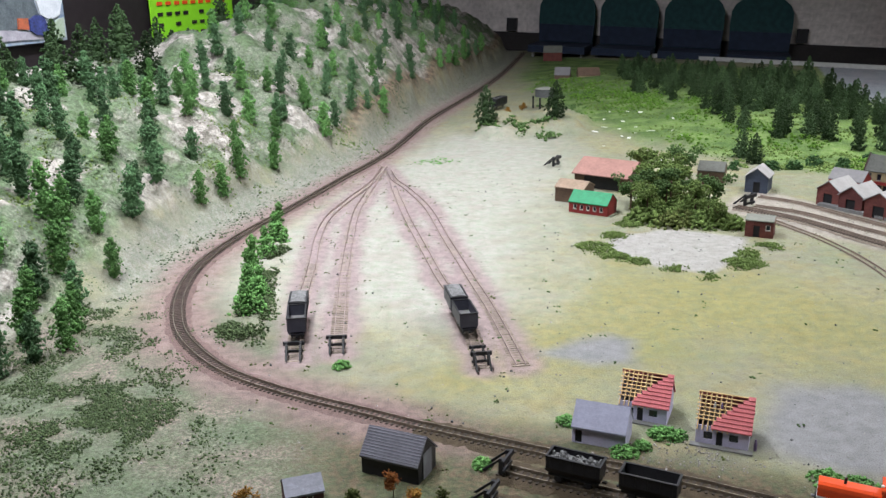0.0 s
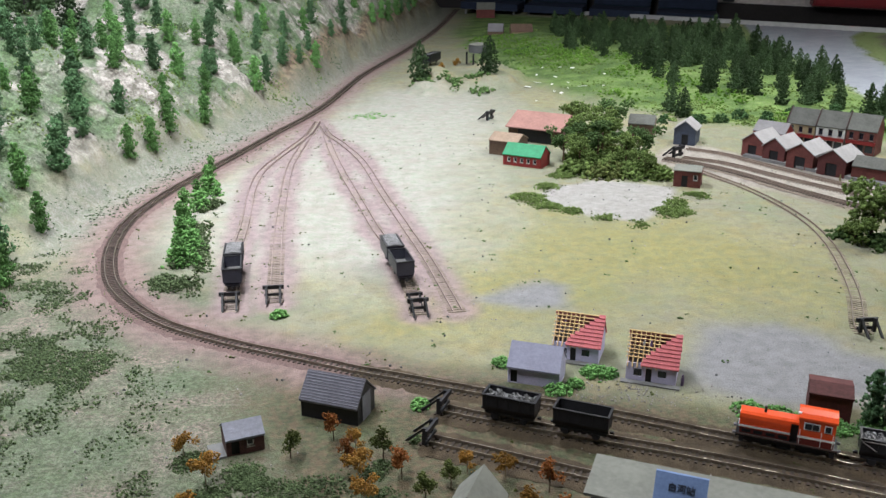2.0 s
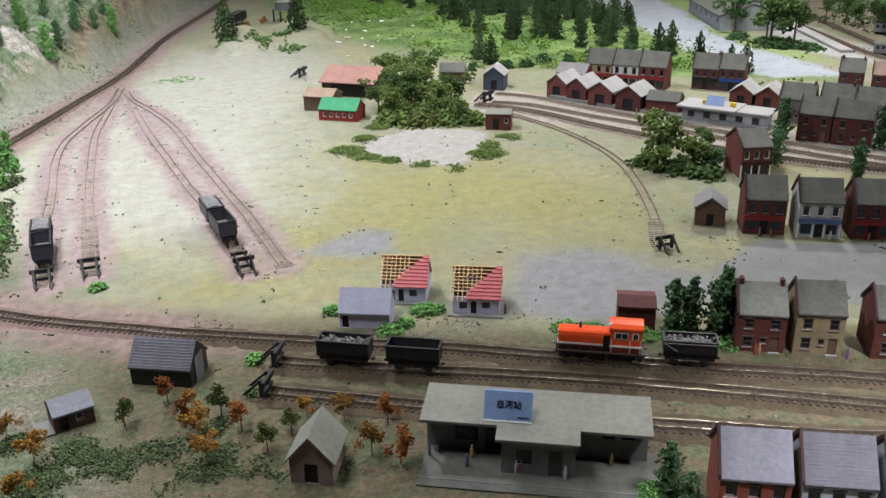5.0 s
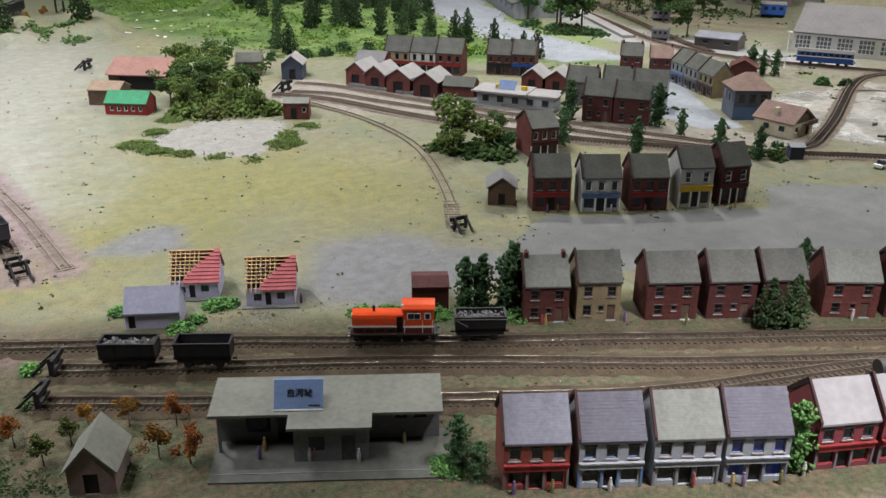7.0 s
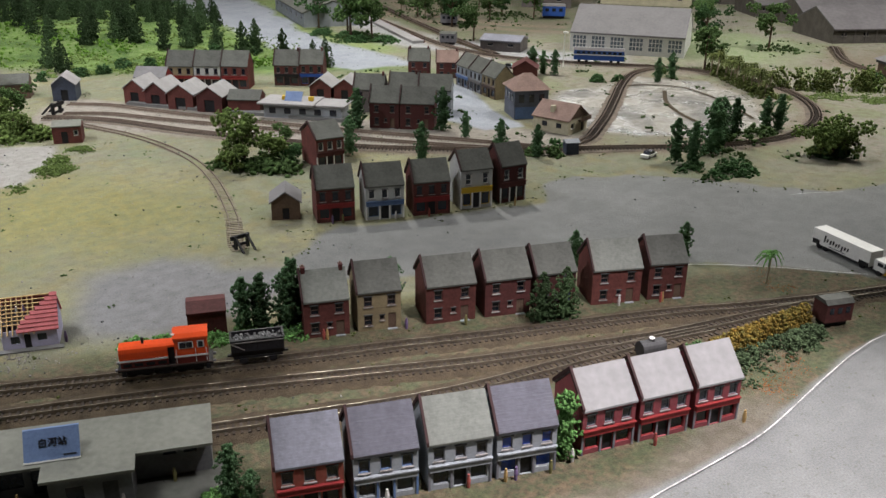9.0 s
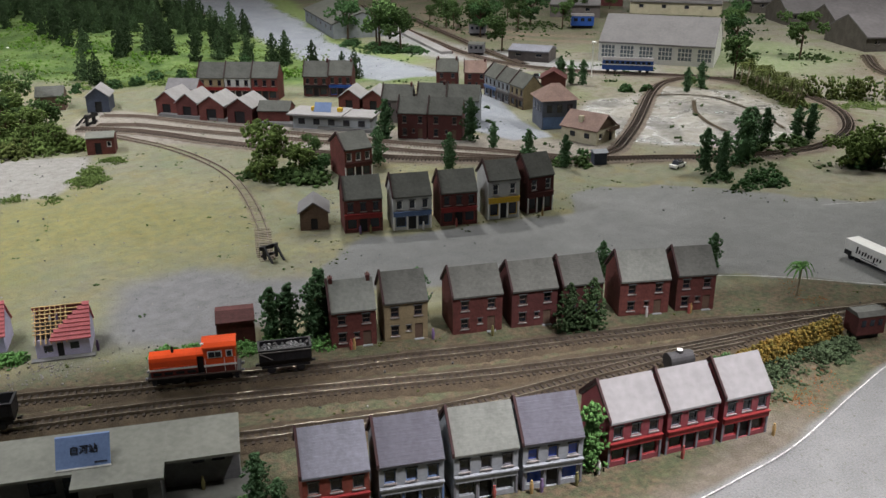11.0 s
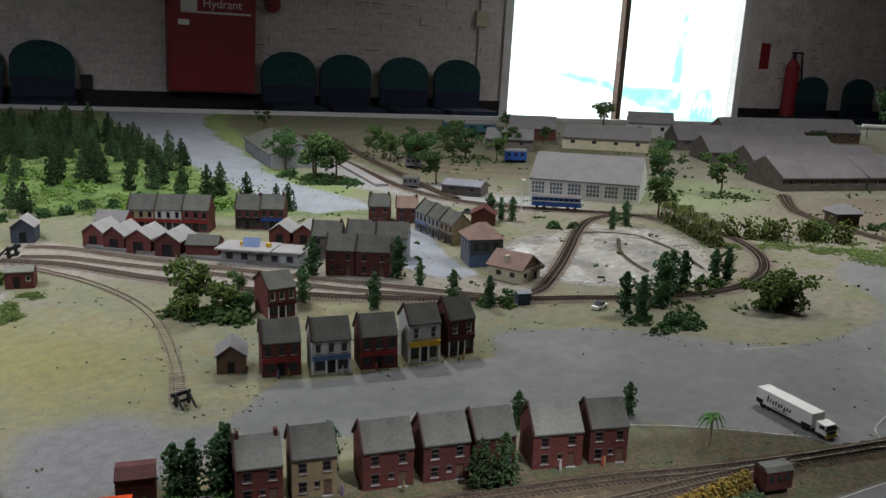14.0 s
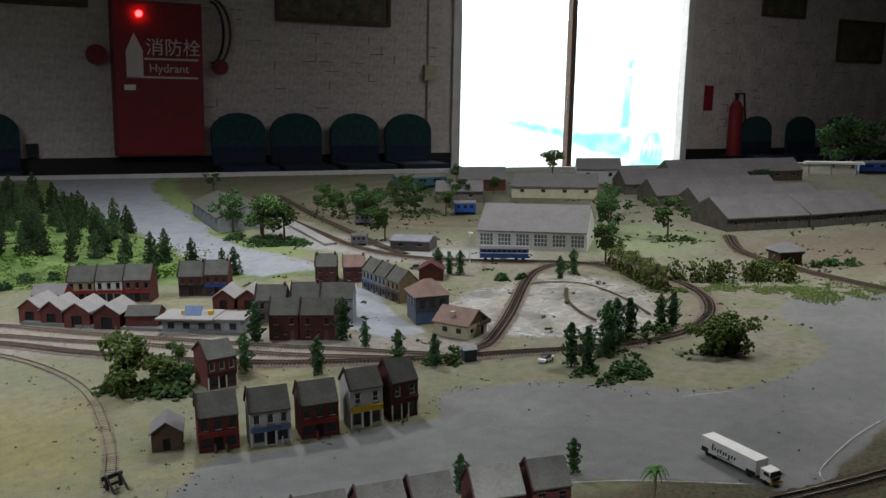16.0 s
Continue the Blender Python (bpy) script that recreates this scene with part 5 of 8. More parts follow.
# the middle row along the line
ROWS.append(((0.697, 0.905), -22, 0.060, 0.053, 0.083, BRICK, SLATE_GREEN, "red brick cottage with two chimneys and slate roof", "home", {"chimney": 2}))
ROWS.append(((0.764, 0.880), -22, 0.059, 0.057, 0.088, OCHRE, SLATE, "ochre stone cottage with pale window surrounds", "home", {}))
ROWS.append(((0.850, 0.843), -21.5, 0.070, 0.056, 0.086, BRICK, SLATE, "red brick terraced cottage with pale sills", "home", {}))
ROWS.append(((0.928, 0.812), -21.5, 0.066, 0.056, 0.086, BRICK_DARK, SLATE, "dark red brick terraced cottage with pale sills", "home", {}))
ROWS.append(((0.998, 0.786), -21.5, 0.060, 0.056, 0.086, BRICK_DARK, SLATE, "dark red brick terraced cottage behind two trees", "home", {}))
ROWS.append(((1.076, 0.752), -26, 0.074, 0.054, 0.086, BRICK, SLATE_GREEN, "red brick cottage with pale orange window heads", "home", {}))
ROWS.append(((1.154, 0.716), -27, 0.058, 0.056, 0.086, BRICK, SLATE, "red brick end cottage with slate roof", "home", {}))
# the shops nearest the road
ROWS.append(((0.503, 0.607), -21.5, 0.064, 0.055, 0.088, BRICK_ORANGE, SLATE_BLUE, "orange-red shop house with blue-grey roof and white windows", "shop", {"fascia": RED_PAINT, "frame_mat": FRAME_DULL}))
ROWS.append(((0.571, 0.580), -21.5, 0.064, 0.055, 0.088, GREY_WALL, RIBBED, "grey shop house with ribbed roof and blue windows", "shop", {"fascia": GREY_WALL, "frame_mat": BLUE_WALL}))
ROWS.append(((0.640, 0.553), -21.5, 0.066, 0.055, 0.088, GREY_WALL, SLATE_GREEN, "grey shop house with plain green-grey roof", "shop", {"fascia": GREY_WALL, "frame_mat": GREY_PLASTIC}))
ROWS.append(((0.707, 0.528), -21.5, 0.064, 0.055, 0.088, GREY_WALL, RIBBED, "pale grey shop house with vivid blue windows", "shop", {"fascia": GREY_WALL, "glass": GLASS_BLUE, "frame_mat": GREY_PLASTIC}))
ROWS.append(((0.804, 0.505), -16, 0.064, 0.055, 0.086, BRICK_ROSE, SHOP_ROOF, "rose-red shop house with grey roof coloured lighter for the beam", "shop", {"fascia": RED_PAINT, "frame_mat": GREY_PLASTIC}))
ROWS.append(((0.871, 0.4855), -16, 0.063, 0.055, 0.086, BRICK_ROSE, SHOP_ROOF, "rose-red middle shop house with grey roof coloured lighter for the beam", "shop", {"fascia": RED_PAINT, "frame_mat": GREY_PLASTIC}))
ROWS.append(((0.939, 0.466), -16, 0.060, 0.055, 0.086, BRICK_ROSE, SHOP_ROOF, "rose-red end shop house with grey roof coloured lighter for the beam", "shop", {"fascia": RED_PAINT, "frame_mat": GREY_PLASTIC}))
# the far village
ROWS.append(((1.081, 1.545), -8, 0.062, 0.064, 0.090, BRICK, SLATE, "red brick house with white lintels standing alone", "shop", {"fascia": BRICK_DARK, "frame_mat": WHITE_PAINT, "depth": 0.085}))
ROWS.append(((1.130, 2.500), -42, 0.078, 0.062, 0.100, OCHRE, SLATE, "ochre shop house with slate roof by the wood", "shop", {}))
ROWS.append(((1.190, 2.445), -42, 0.078, 0.064, 0.102, WHITE_WALL, SLATE, "whitish shop house with slate roof by the wood", "shop", {}))
ROWS.append(((1.250, 2.390), -42, 0.078, 0.066, 0.104, BRICK, SLATE, "red brick shop house with slate roof by the wood", "shop", {}))
ROWS.append(((1.395, 2.345), -40, 0.074, 0.060, 0.098, BRICK, SLATE, "red brick shop house with dark front and chimney", "shop", {"chimney": 1, "fascia": BLACK}))
ROWS.append(((1.453, 2.297), -40, 0.070, 0.064, 0.100, BRICK, SLATE, "brown brick shop house with blue awning and chimney", "shop", {"chimney": 1, "fascia": BLUE_PAINT}))
ROWS.append(((1.357, 1.770), -43.8, 0.072, 0.064, 0.097, BRICK_DARK, SLATE, "dark brick house back facing the tracks", "home", {}))
ROWS.append(((1.411, 1.718), -43.8, 0.084, 0.064, 0.097, BRICK_DARK, SLATE, "dark brick house with slate roof by the tracks", "home", {}))
ROWS.append(((1.412, 1.932), -44, 0.080, 0.060, 0.094, GREY_BOARDS, SLATE, "grey boarded slate-roofed house with chimney", "home", {"chimney": 1}))
ROWS.append(((1.480, 1.868), -44, 0.074, 0.066, 0.100, BRICK_DARK, SLATE, "brown brick house with chimney behind the dark pair", "home", {"chimney": 1}))
ROWS.append(((1.536, 1.815), -44, 0.085, 0.064, 0.098, GREY_WALL, SLATE, "grey house with dormers behind the dark pair", "home", {}))
ROWS.append(((1.786, 2.216), -40, 0.066, 0.050, 0.083, BRICK, SLATE, "red brick house with chimneys by the white road", "home", {"chimney": 2}))
ROWS.append(((1.845, 2.150), -38, 0.068, 0.050, 0.080, BRICK, TERRACOTTA, "red brick house with brown roof by the white road", "home", {"chimney": 1}))
ROWS.append(((1.842, 2.045), -100, 0.072, 0.060, 0.092, GREY_WALL, SLATE, "grey shop house with a dull blue front in the side street", "shop", {"fascia": BLUE_WALL}))
ROWS.append(((1.829, 1.970), -100, 0.072, 0.060, 0.092, GREY_WALL, SLATE, "grey shop house in the side street", "shop", {"fascia": FRAME_DULL}))
ROWS.append(((1.816, 1.895), -100, 0.076, 0.060, 0.092, OCHRE, SLATE, "ochre shop house at the end of the side street", "shop", {"fascia": FRAME_BROWN}))
for spot, ang, w, eave, ridge, wall, roof, label, style, extra in ROWS:
    terrace_house(spot, ang, w, eave, ridge, wall, roof, label, style, **extra)


def shed(name, spot, ang, w, depth, eave, ridge, wall, roof, label, door=None, category="shed", axis="x", windows=(), wmat=None, over=0.004):
    """A small gabled hut; axis y turns its gable to the front."""
    s = thing(name, pose(*spot, 0, 0, 0, ang), label, category)
    holes = [(x0, z0, x1, z1) for x0, z0, x1, z1 in windows] + ([door] if door else [])
    if axis == "x":
        gabled(s, w, depth, eave, ridge, wall, roof, holes, over=over)
    else:
        wm = Mesh()
        i = 0.002
        panel(wm, w, eave, holes, 0, i)
        wm.prism([(0, eave), (w, eave), (w / 2, ridge - 0.0012)], 0, i)
        wm.prism([(0, 0), (w, 0), (w, eave), (w / 2, ridge - 0.0012), (0, eave)], depth - i, depth)
        wm.box(0, i, 0, i, depth - i, eave).box(w - i, i, 0, w, depth - i, eave)
        part("wall", wm, wall, s)
        o, dz = 0.004, ridge - eave
        za = eave - dz * o / (w / 2)
        for a in (-o, w + o):
            part("roof", Mesh().prism([(a, za), (w / 2, ridge), (w / 2, ridge + 0.0022), (a, za + 0.0022)], -0.004, depth + 0.004), roof, s)
    if door:
        part("door", Mesh().box(door[0], 0.0022, door[1], door[2], 0.0032, door[3]), BLACK, s, "dark doorway")
    for o in windows:
        add_window(s, *o, wmat or WHITE_PAINT, GLASS, 0)
    return s


es = shed("shed", (-0.055, 1.017), -21, 0.078, 0.050, 0.027, 0.051, BLACK_WORN, RIBBED, "black engine shed with ribbed grey roof beside the line")
for k in range(10):
    y = -0.002 + k * 0.0027
    z = 0.027 + (0.051 - 0.027) * y / 0.025
    part("roof_rib", Mesh().box(-0.0006, y, z + 0.0018, 0.0786, y + 0.0010, z + 0.0034), RIBBED, es)
part("doorway", Mesh().box(0.0781, 0.012, 0.0005, 0.0790, 0.036, 0.034), GREY_PLASTIC, es, "grey doorway in the gable")
shed("hut", (0.120, 0.772), -20.5, 0.045, 0.052, 0.030, 0.056, HUT_BOARDS, FLAT_ROOF, "grey-brown boarded hut with gabled roof among autumn trees", (0.015, 0.0005, 0.029, 0.024), "hut", "y")
shed("hut", (0.866, 1.329), -28, 0.050, 0.058, 0.034, 0.052, BROWN_WOOD, GREY_ROOF, "brown boarded hut beside the branch buffer", (0.019, 0.0005, 0.031, 0.022), "hut", "y")
shed("barn", (0.576, 1.0), -22, 0.050, 0.045, 0.034, 0.039, BRICK_DARK, BRICK_DARK, "plain dark red barn beside tall bushes", None, "barn")
shed("cabin", (0.305, 2.283), -29.5, 0.106, 0.06, 0.030, 0.052, RED_PAINT, GREEN_ROOF, "red cabin with bright green roof and white windows", None, "cabin", windows=[(0.012 + 0.018 * k, 0.010, 0.021 + 0.018 * k, 0.021) for k in range(5)])
shed("cabin", (0.277, 2.40), -30, 0.085, 0.065, 0.040, 0.055, BROWN_WOOD, TAN_ROOF, "brown wooden cabin behind the green-roofed one", None, "cabin")
shed("goods_shed", (0.345, 2.575), -31, 0.17, 0.12, 0.050, 0.076, BROWN_WOOD, PINK_BROWN, "large shed with a faded pink-brown roof", (0.03, 0.0005, 0.135, 0.036), "shed", over=0.020)
shed("hut", (0.692, 2.062), -22, 0.062, 0.05, 0.040, 0.047, BRICK, FLAT_ROOF, "small red brick hut by the tracks with a grey roof", (0.018, 0.0005, 0.032, 0.028), "hut", windows=[(0.045, 0.018, 0.055, 0.03)])
shed("garage", (0.810, 2.503), -26, 0.060, 0.075, 0.045, 0.068, NAVY_WALL, PALE_ROOF, "dark blue-grey engine shed with gabled roof", (0.022, 0.0005, 0.040, 0.03), "shed", "y")
shed("hut", (0.70, 2.60), -20, 0.075, 0.06, 0.042, 0.062, BROWN_WOOD, SLATE, "dark brown hut behind the bushes", None, "hut")
for k, (p, w) in enumerate((((0.958, 2.365), 0.060), ((0.992, 2.302), 0.060), ((1.030, 2.238), 0.070), ((1.080, 2.168), 0.070))):
    shed("goods_hut", p, -48, w, 0.095, 0.043, 0.066, BRICK_DARK if k % 2 else BRICK, PALE_ROOF, "red gabled goods hut with pale grey roof", (w * 0.3, 0.0005, w * 0.7, 0.032), "shed", "y")
shed("goods_hut", (1.140, 2.110), -40, 0.085, 0.06, 0.036, 0.054, BRICK, SLATE, "low red hut at the end of the goods huts", None, "shed")
shed("barn", (1.02, 2.46), -42, 0.09, 0.06, 0.050, 0.072, RED_PAINT, GREY_ROOF, "red gabled barn behind the goods huts", None, "barn")
for p in ((1.395, 2.135), (1.445, 2.088)):
    shed("goods_hut", p, -44, 0.060, 0.09, 0.034, 0.056, BRICK, PALE_ROOF, "red gabled hut behind the far station", (0.02, 0.0005, 0.04, 0.026), "shed", "y")
shed("hut", (0.47, 6.45), -5, 0.13, 0.12, 0.06, 0.10, BRICK, FLAT_ROOF, "small red hut far up the line", None, "hut")
shed("cabin", (0.455, 5.08), -8, 0.085, 0.12, 0.05, 0.085, BROWN_WOOD, GREY_ROOF, "brown cabin at the far end of the meadow", None, "cabin")
shed("cabin", (0.585, 5.05), 0, 0.12, 0.12, 0.05, 0.085, OCHRE, BROWN_WOOD, "tan cabin at the far end of the meadow", None, "cabin")

# the long sheds and works at the far side
for p, a, w, d, e, r, wall, roof, lab in (
        ((2.526, 2.258), -56, 0.40, 0.30, 0.070, 0.145, BRIGHT_WALL, GREY_ROOF, "white engine works with tall gridded windows and grey roof"),
        ((2.17, 3.84), -106, 0.59, 0.25, 0.058, 0.100, GREY_WALL, SLATE, "long grey hall with gabled roof by the white road"),
        ((2.275, 2.46), -57, 0.15, 0.10, 0.036, 0.048, GREY_BOARDS, SLATE_BLUE, "small grey-brown shed with blue-grey roof"),
        ((3.619, 3.141), -53, 0.44, 0.26, 0.060, 0.110, CREAM, GREY_ROOF, "cream shed with a broad grey roof"),
        ((3.204, 3.273), -45, 0.24, 0.20, 0.060, 0.100, GREY_BOARDS, GREY_ROOF, "grey-brown shed with grey roof beyond the works"),
        ((3.62, 3.55), -45, 0.26, 0.20, 0.065, 0.12, BRICK_DARK, GREY_ROOF, "dark brick shed with grey roof in the distance"),
        ((4.325, 3.294), -48, 0.26, 0.24, 0.085, 0.135, WHITE_WALL, GREY_ROOF, "whitish shed with grey roof below the doorway"),
        ((3.471, 1.800), -29, 0.365, 0.30, 0.054, 0.118, DARK_BOARDS, TAUPE_ROOF, "long dark boarded warehouse with a broad taupe roof"),
        ((3.798, 1.616), -22, 0.42, 0.30, 0.054, 0.118, DARK_BOARDS, TAUPE_ROOF, "long dark warehouse beside the lawn"),
        ((3.704, 2.066), -31, 0.60, 0.27, 0.052, 0.118, DARK_BOARDS, TAUPE_ROOF, "dark boarded warehouse behind the front ones"),
        ((3.860, 2.412), -33, 0.64, 0.25, 0.054, 0.118, DARK_BOARDS, TAUPE_ROOF, "dark boarded warehouse in the middle of the sheds"),
        ((4.111, 2.783), -36, 0.70, 0.24, 0.056, 0.118, DARK_BOARDS, TAUPE_ROOF, "dark boarded warehouse in the rear of the sheds"),
        ((4.70, 2.90), -36, 0.80, 0.25, 0.060, 0.12, BROWN_WOOD, TAUPE_ROOF, "dark-roofed warehouse below the doorway")):
    h = thing("warehouse" if "house" in lab else "works_hall", pose(*p, 0, 0, 0, a), lab, "warehouse" if "house" in lab else "hall", "far sheds")
    white = "works" in lab and "white" in lab
    k = 6 if white else max(2, int(w / 0.09))
    holes = [(w * (i + 0.5) / k - (0.024 if white else 0.011), e * (0.22 if white else 0.5), w * (i + 0.5) / k + (0.024 if white else 0.011), e * (0.85 if white else 0.75)) for i in range(k)]
    gabled(h, w, d, e, r, wall, roof, holes, over=0.008, th=0.005)
    for o in holes:
        if white:
            wd = part("window", Mesh().box(o[0], 0.0018, o[1], o[2], 0.0024, o[3]), GRIDDED, h, "grey-blue gridded glass")
            for j in range(5):
                x = o[0] + (o[2] - o[0]) * j / 4
                part("glazing_bar", Mesh().box(x - 0.0012, 0.0005, o[1], x + 0.0012, 0.0016, o[3]), WHITE_PAINT, wd)
            for j in range(4):
                z = o[1] + (o[3] - o[1]) * j / 3
                part("glazing_bar", Mesh().box(o[0], 0.0004, z - 0.0012, o[2], 0.0015, z + 0.0012), WHITE_PAINT, wd)
        else:
            add_window(h, *o, SILL, GLASS, 0)


for hall in [o for o in bpy.data.objects if o.name.startswith("warehouse") and o.parent is None]:
    span = max(v.co.x for c in hall.children if c.name.startswith("wall") for v in c.data.vertices)
    tall = min(max(v.co.z for v in c.data.vertices if abs(v.co.y) < 0.001) for c in hall.children if c.name.startswith("wall"))
    for k in range(1, int(span / 0.045)):
        part("batten", Mesh().box(k * 0.045 - 0.002, -0.003, 0.0005, k * 0.045 + 0.002, -0.0002, tall - 0.004), GREY_BOARDS, hall)


def railway_station(m, label, s=1.0, sign=True):
    st = thing("station", m, label, "railway station")
    L = 0.237
    wm = Mesh()
    panel(wm, 0.232, 0.040, [(0.03, 0.012, 0.055, 0.030), (0.062, 0.0005, 0.088, 0.032), (0.185, 0.026, 0.198, 0.034), (0.205, 0.026, 0.218, 0.034)], 0.022, 0.0245)
    wm.box(0, 0.056, 0, 0.232, 0.0585, 0.046).box(0, 0.0246, 0, 0.0025, 0.0559, 0.044).box(0.2295, 0.0246, 0, 0.232, 0.0559, 0.044)
    part("wall", wm, STATION_WALL, st)
    jut = Mesh()
    jm = Mesh()
    panel(jm, 0.075, 0.038, [(0.015, 0.014, 0.031, 0.031), (0.048, 0.0005, 0.062, 0.032)], 0, 0.0025)
    jut.v, jut.f = [(x + 0.083, y - 0.016, z) for x, y, z in jm.v], jm.f
    jut.box(0.083, -0.0135, 0, 0.0855, 0.0219, 0.038).box(0.1555, -0.0135, 0, 0.158, 0.0219, 0.038)
    bay = part("bay", jut, STATION_WALL, st)
    part("bay_window", Mesh().box(0.098, -0.0150, 0.014, 0.114, -0.0142, 0.031), GLASS, bay, "dark bay window")
    part("bay_door", Mesh().box(0.131, -0.0150, 0.0005, 0.145, -0.0142, 0.032), DARK_GREY_WALL, bay)
    for x0, z0, x1, z1 in ((0.03, 0.012, 0.055, 0.030), (0.062, 0.0005, 0.088, 0.032), (0.185, 0.026, 0.198, 0.034), (0.205, 0.026, 0.218, 0.034)):
        part("pane", Mesh().box(x0, 0.0236, z0, x1, 0.0242, z1), GLASS, st, "dark window")
    for y0, z0, x0, x1 in ((0.0, 0.0445, -0.004, 0.077), (-0.022, 0.0420, 0.0771, 0.162), (0.0, 0.0445, 0.1621, 0.2345)):
        part("roof_panel", Mesh().prism([(y0, z0), (0.064, 0.051), (0.064, 0.054), (y0, z0 + 0.003)], x0, x1, "x"), FLAT_ROOF, st, "flat grey-green roof board")
    part("eave_post", Mesh().box(0.004, 0.002, 0, 0.007, 0.005, 0.044), STATION_WALL, st)
    if sign:
        b = part("name_board", Mesh().prism([(0.006, 0.0485), (0.024, 0.074), (0.0265, 0.074), (0.0085, 0.0485)], 0.062, 0.112, "x"), CARD_BLUE, st, "glossy blue station name board")
        part("board_edge", Mesh().prism([(0.0050, 0.0487), (0.0058, 0.0500), (0.0064, 0.0497), (0.0058, 0.0485)], 0.0615, 0.1125, "x"), WHITE_PAINT, b, "thin white lower edge")
        tilt = math.degrees(math.atan2(0.0255, 0.018))
        text_part("lettering", "白河站", 0.0088, pose(0.0745, 0.0142, 0.0608, tilt), BLACK, b)
        part("letter_bar", Mesh().box(0, 0, 0, 0.012, 0.0012, 0.0004, pose(0.097, 0.0080, 0.0522, tilt)), BLACK, b)
    return st


railway_station(pose(0.2605, 0.779, 0, 0, 0, -22), "grey station building with flat roof and blue name board")
pv = thing("platform", pose(0.243, 0.735, 0, 0, 0, -22), "grey card forecourt with a white edge before the station", "pavement", kind="structure")
part("slab", Mesh().box(0, 0, -0.002, 0.245, 0.085, 0.0016), FORECOURT, pv)
part("edge_line", Mesh().box(0, 0.012, 0.0017, 0.245, 0.0134, 0.0021), PAVING, pv, "thin pale edge line")
st2 = thing("station", pose(1.195, 2.016, 0, 0, 0, -47.5), "low grey far station with a pale flat roof and blue board", "railway station")
part("wall", Mesh().box(0, 0, 0, 0.205, 0.07, 0.036), GREY_WALL, st2)
part("roof", Mesh().box(-0.012, -0.014, 0.036, 0.135, 0.085, 0.040).box(0.136, -0.004, 0.034, 0.215, 0.08, 0.038), PALE_ROOF, st2, "pale flat roof")
for k in range(5):
    part("window", Mesh().box(0.015 + k * 0.04, -0.001, 0.012, 0.032 + k * 0.04, -0.0001, 0.027), GLASS, st2)
part("name_board", Mesh().prism([(0.02, 0.0405), (0.035, 0.062), (0.0375, 0.062), (0.0225, 0.0405)], 0.05, 0.095, "x"), CARD_BLUE, st2, "blue station name board")
for x in (0.04, 0.11):
    part("yellow_box", Mesh().box(x, 0.03, 0.0405, x + 0.012, 0.042, 0.05), YELLOW_PAINT, st2)
solid("far_platform", Mesh().box(0, 0, 0, 0.62, 0.03, 0.008), PAVING, pose(0.955, 2.345, 0, 0, 0, -53), "narrow grey platform along the far tracks", "platform", kind="structure")


def unfinished_house(spot, label, walls=LAVENDER):
    h = thing("house", pose(*spot, 0, 0, 0, -20), label, "house", "houses under construction")
    w, d, e, r = 0.066, 0.056, 0.027, 0.060
    wm = Mesh()
    panel(wm, w, e, [(0.010, 0.008, 0.021, 0.019), (0.026, 0.0005, 0.034, 0.021), (0.042, 0.010, 0.053, 0.020)], 0, 0.002)
    g = [(0.002, 0), (d - 0.002, 0), (d - 0.002, e), (d / 2, r - 0.003), (0.002, e)]
    wm.box(0, d - 0.002, 0, w, d, e).prism(g, 0, 0.002, "x").prism(g, w - 0.002, w, "x")
    part("wall", wm, walls, h)
    sl = (r - e) / (d / 2)

    def on(y):
        return e + sl * y
    for k in range(11):
        x = 0.001 + k * 0.0063
        if k < 7:
            part("rafter", Mesh().prism([(-0.004, on(-0.004)), (d / 2, r), (d / 2, r + 0.0012), (-0.004, on(-0.004) + 0.0012)], x, x + 0.0014, "x"), TIMBER, h)
    for k in range(8):
        y = 0.004 + k * 0.0034
        x1 = 0.026 + 0.0048 * k
        part("batten", Mesh().prism([(y, on(y) + 0.0013), (y + 0.0012, on(y + 0.0012) + 0.0013), (y + 0.0012, on(y) + 0.0024), (y, on(y) + 0.0022)], -0.002, min(x1, w), "x"), TIMBER, h)
    t = Mesh()
    for k in range(9):
        y0, y1 = -0.004 + k * 0.0036, -0.004 + (k + 1) * 0.0036
        x0 = min((0.019, 0.021, 0.024, 0.030, 0.036, 0.042, 0.048, 0.054, 0.060)[k], w - 0.003)
        t.prism([(y0, on(y0) + 0.0026), (y1 + 0.0006, on(y1) + 0.0020), (y1 + 0.0006, on(y1) + 0.0030), (y0, on(y0) + 0.0040)], x0, w + 0.003, "x")
    part("roof_tiles", t, PINK_TILE, h, "pink-red roof tiles laid half way")
    part("back_roof", Mesh().prism([(d / 2, r), (d + 0.003, on(-0.003)), (d + 0.003, on(-0.003) + 0.002), (d / 2, r + 0.002)], -0.002, w + 0.002, "x"), PINK_TILE, h)
    part("door", Mesh().box(0.026, 0.001, 0.0004, 0.034, 0.0018, 0.021), BLACK, h)
    for x0, x1 in ((0.010, 0.021), (0.042, 0.053)):
        part("window", Mesh().box(x0, 0.001, 0.009, x1, 0.0018, 0.020), GLASS, h)
    part("base_slab", Mesh().box(-0.006, -0.010, 0, w + 0.006, -0.0002, 0.002), PAVING, h)


unfinished_house((0.371, 1.102), "lavender house with a half-tiled pink roof and bare rafters")
unfinished_house((0.280, 1.168), "pinkish house with bare yellow rafters behind the blue cottage")
shed("cottage", (0.211, 1.100), -19, 0.070, 0.046, 0.026, 0.049, LAVENDER, LAVENDER_ROOF, "lavender cottage with a blue-grey roof beside the line", (0.004, 0.0005, 0.013, 0.019), "cottage")

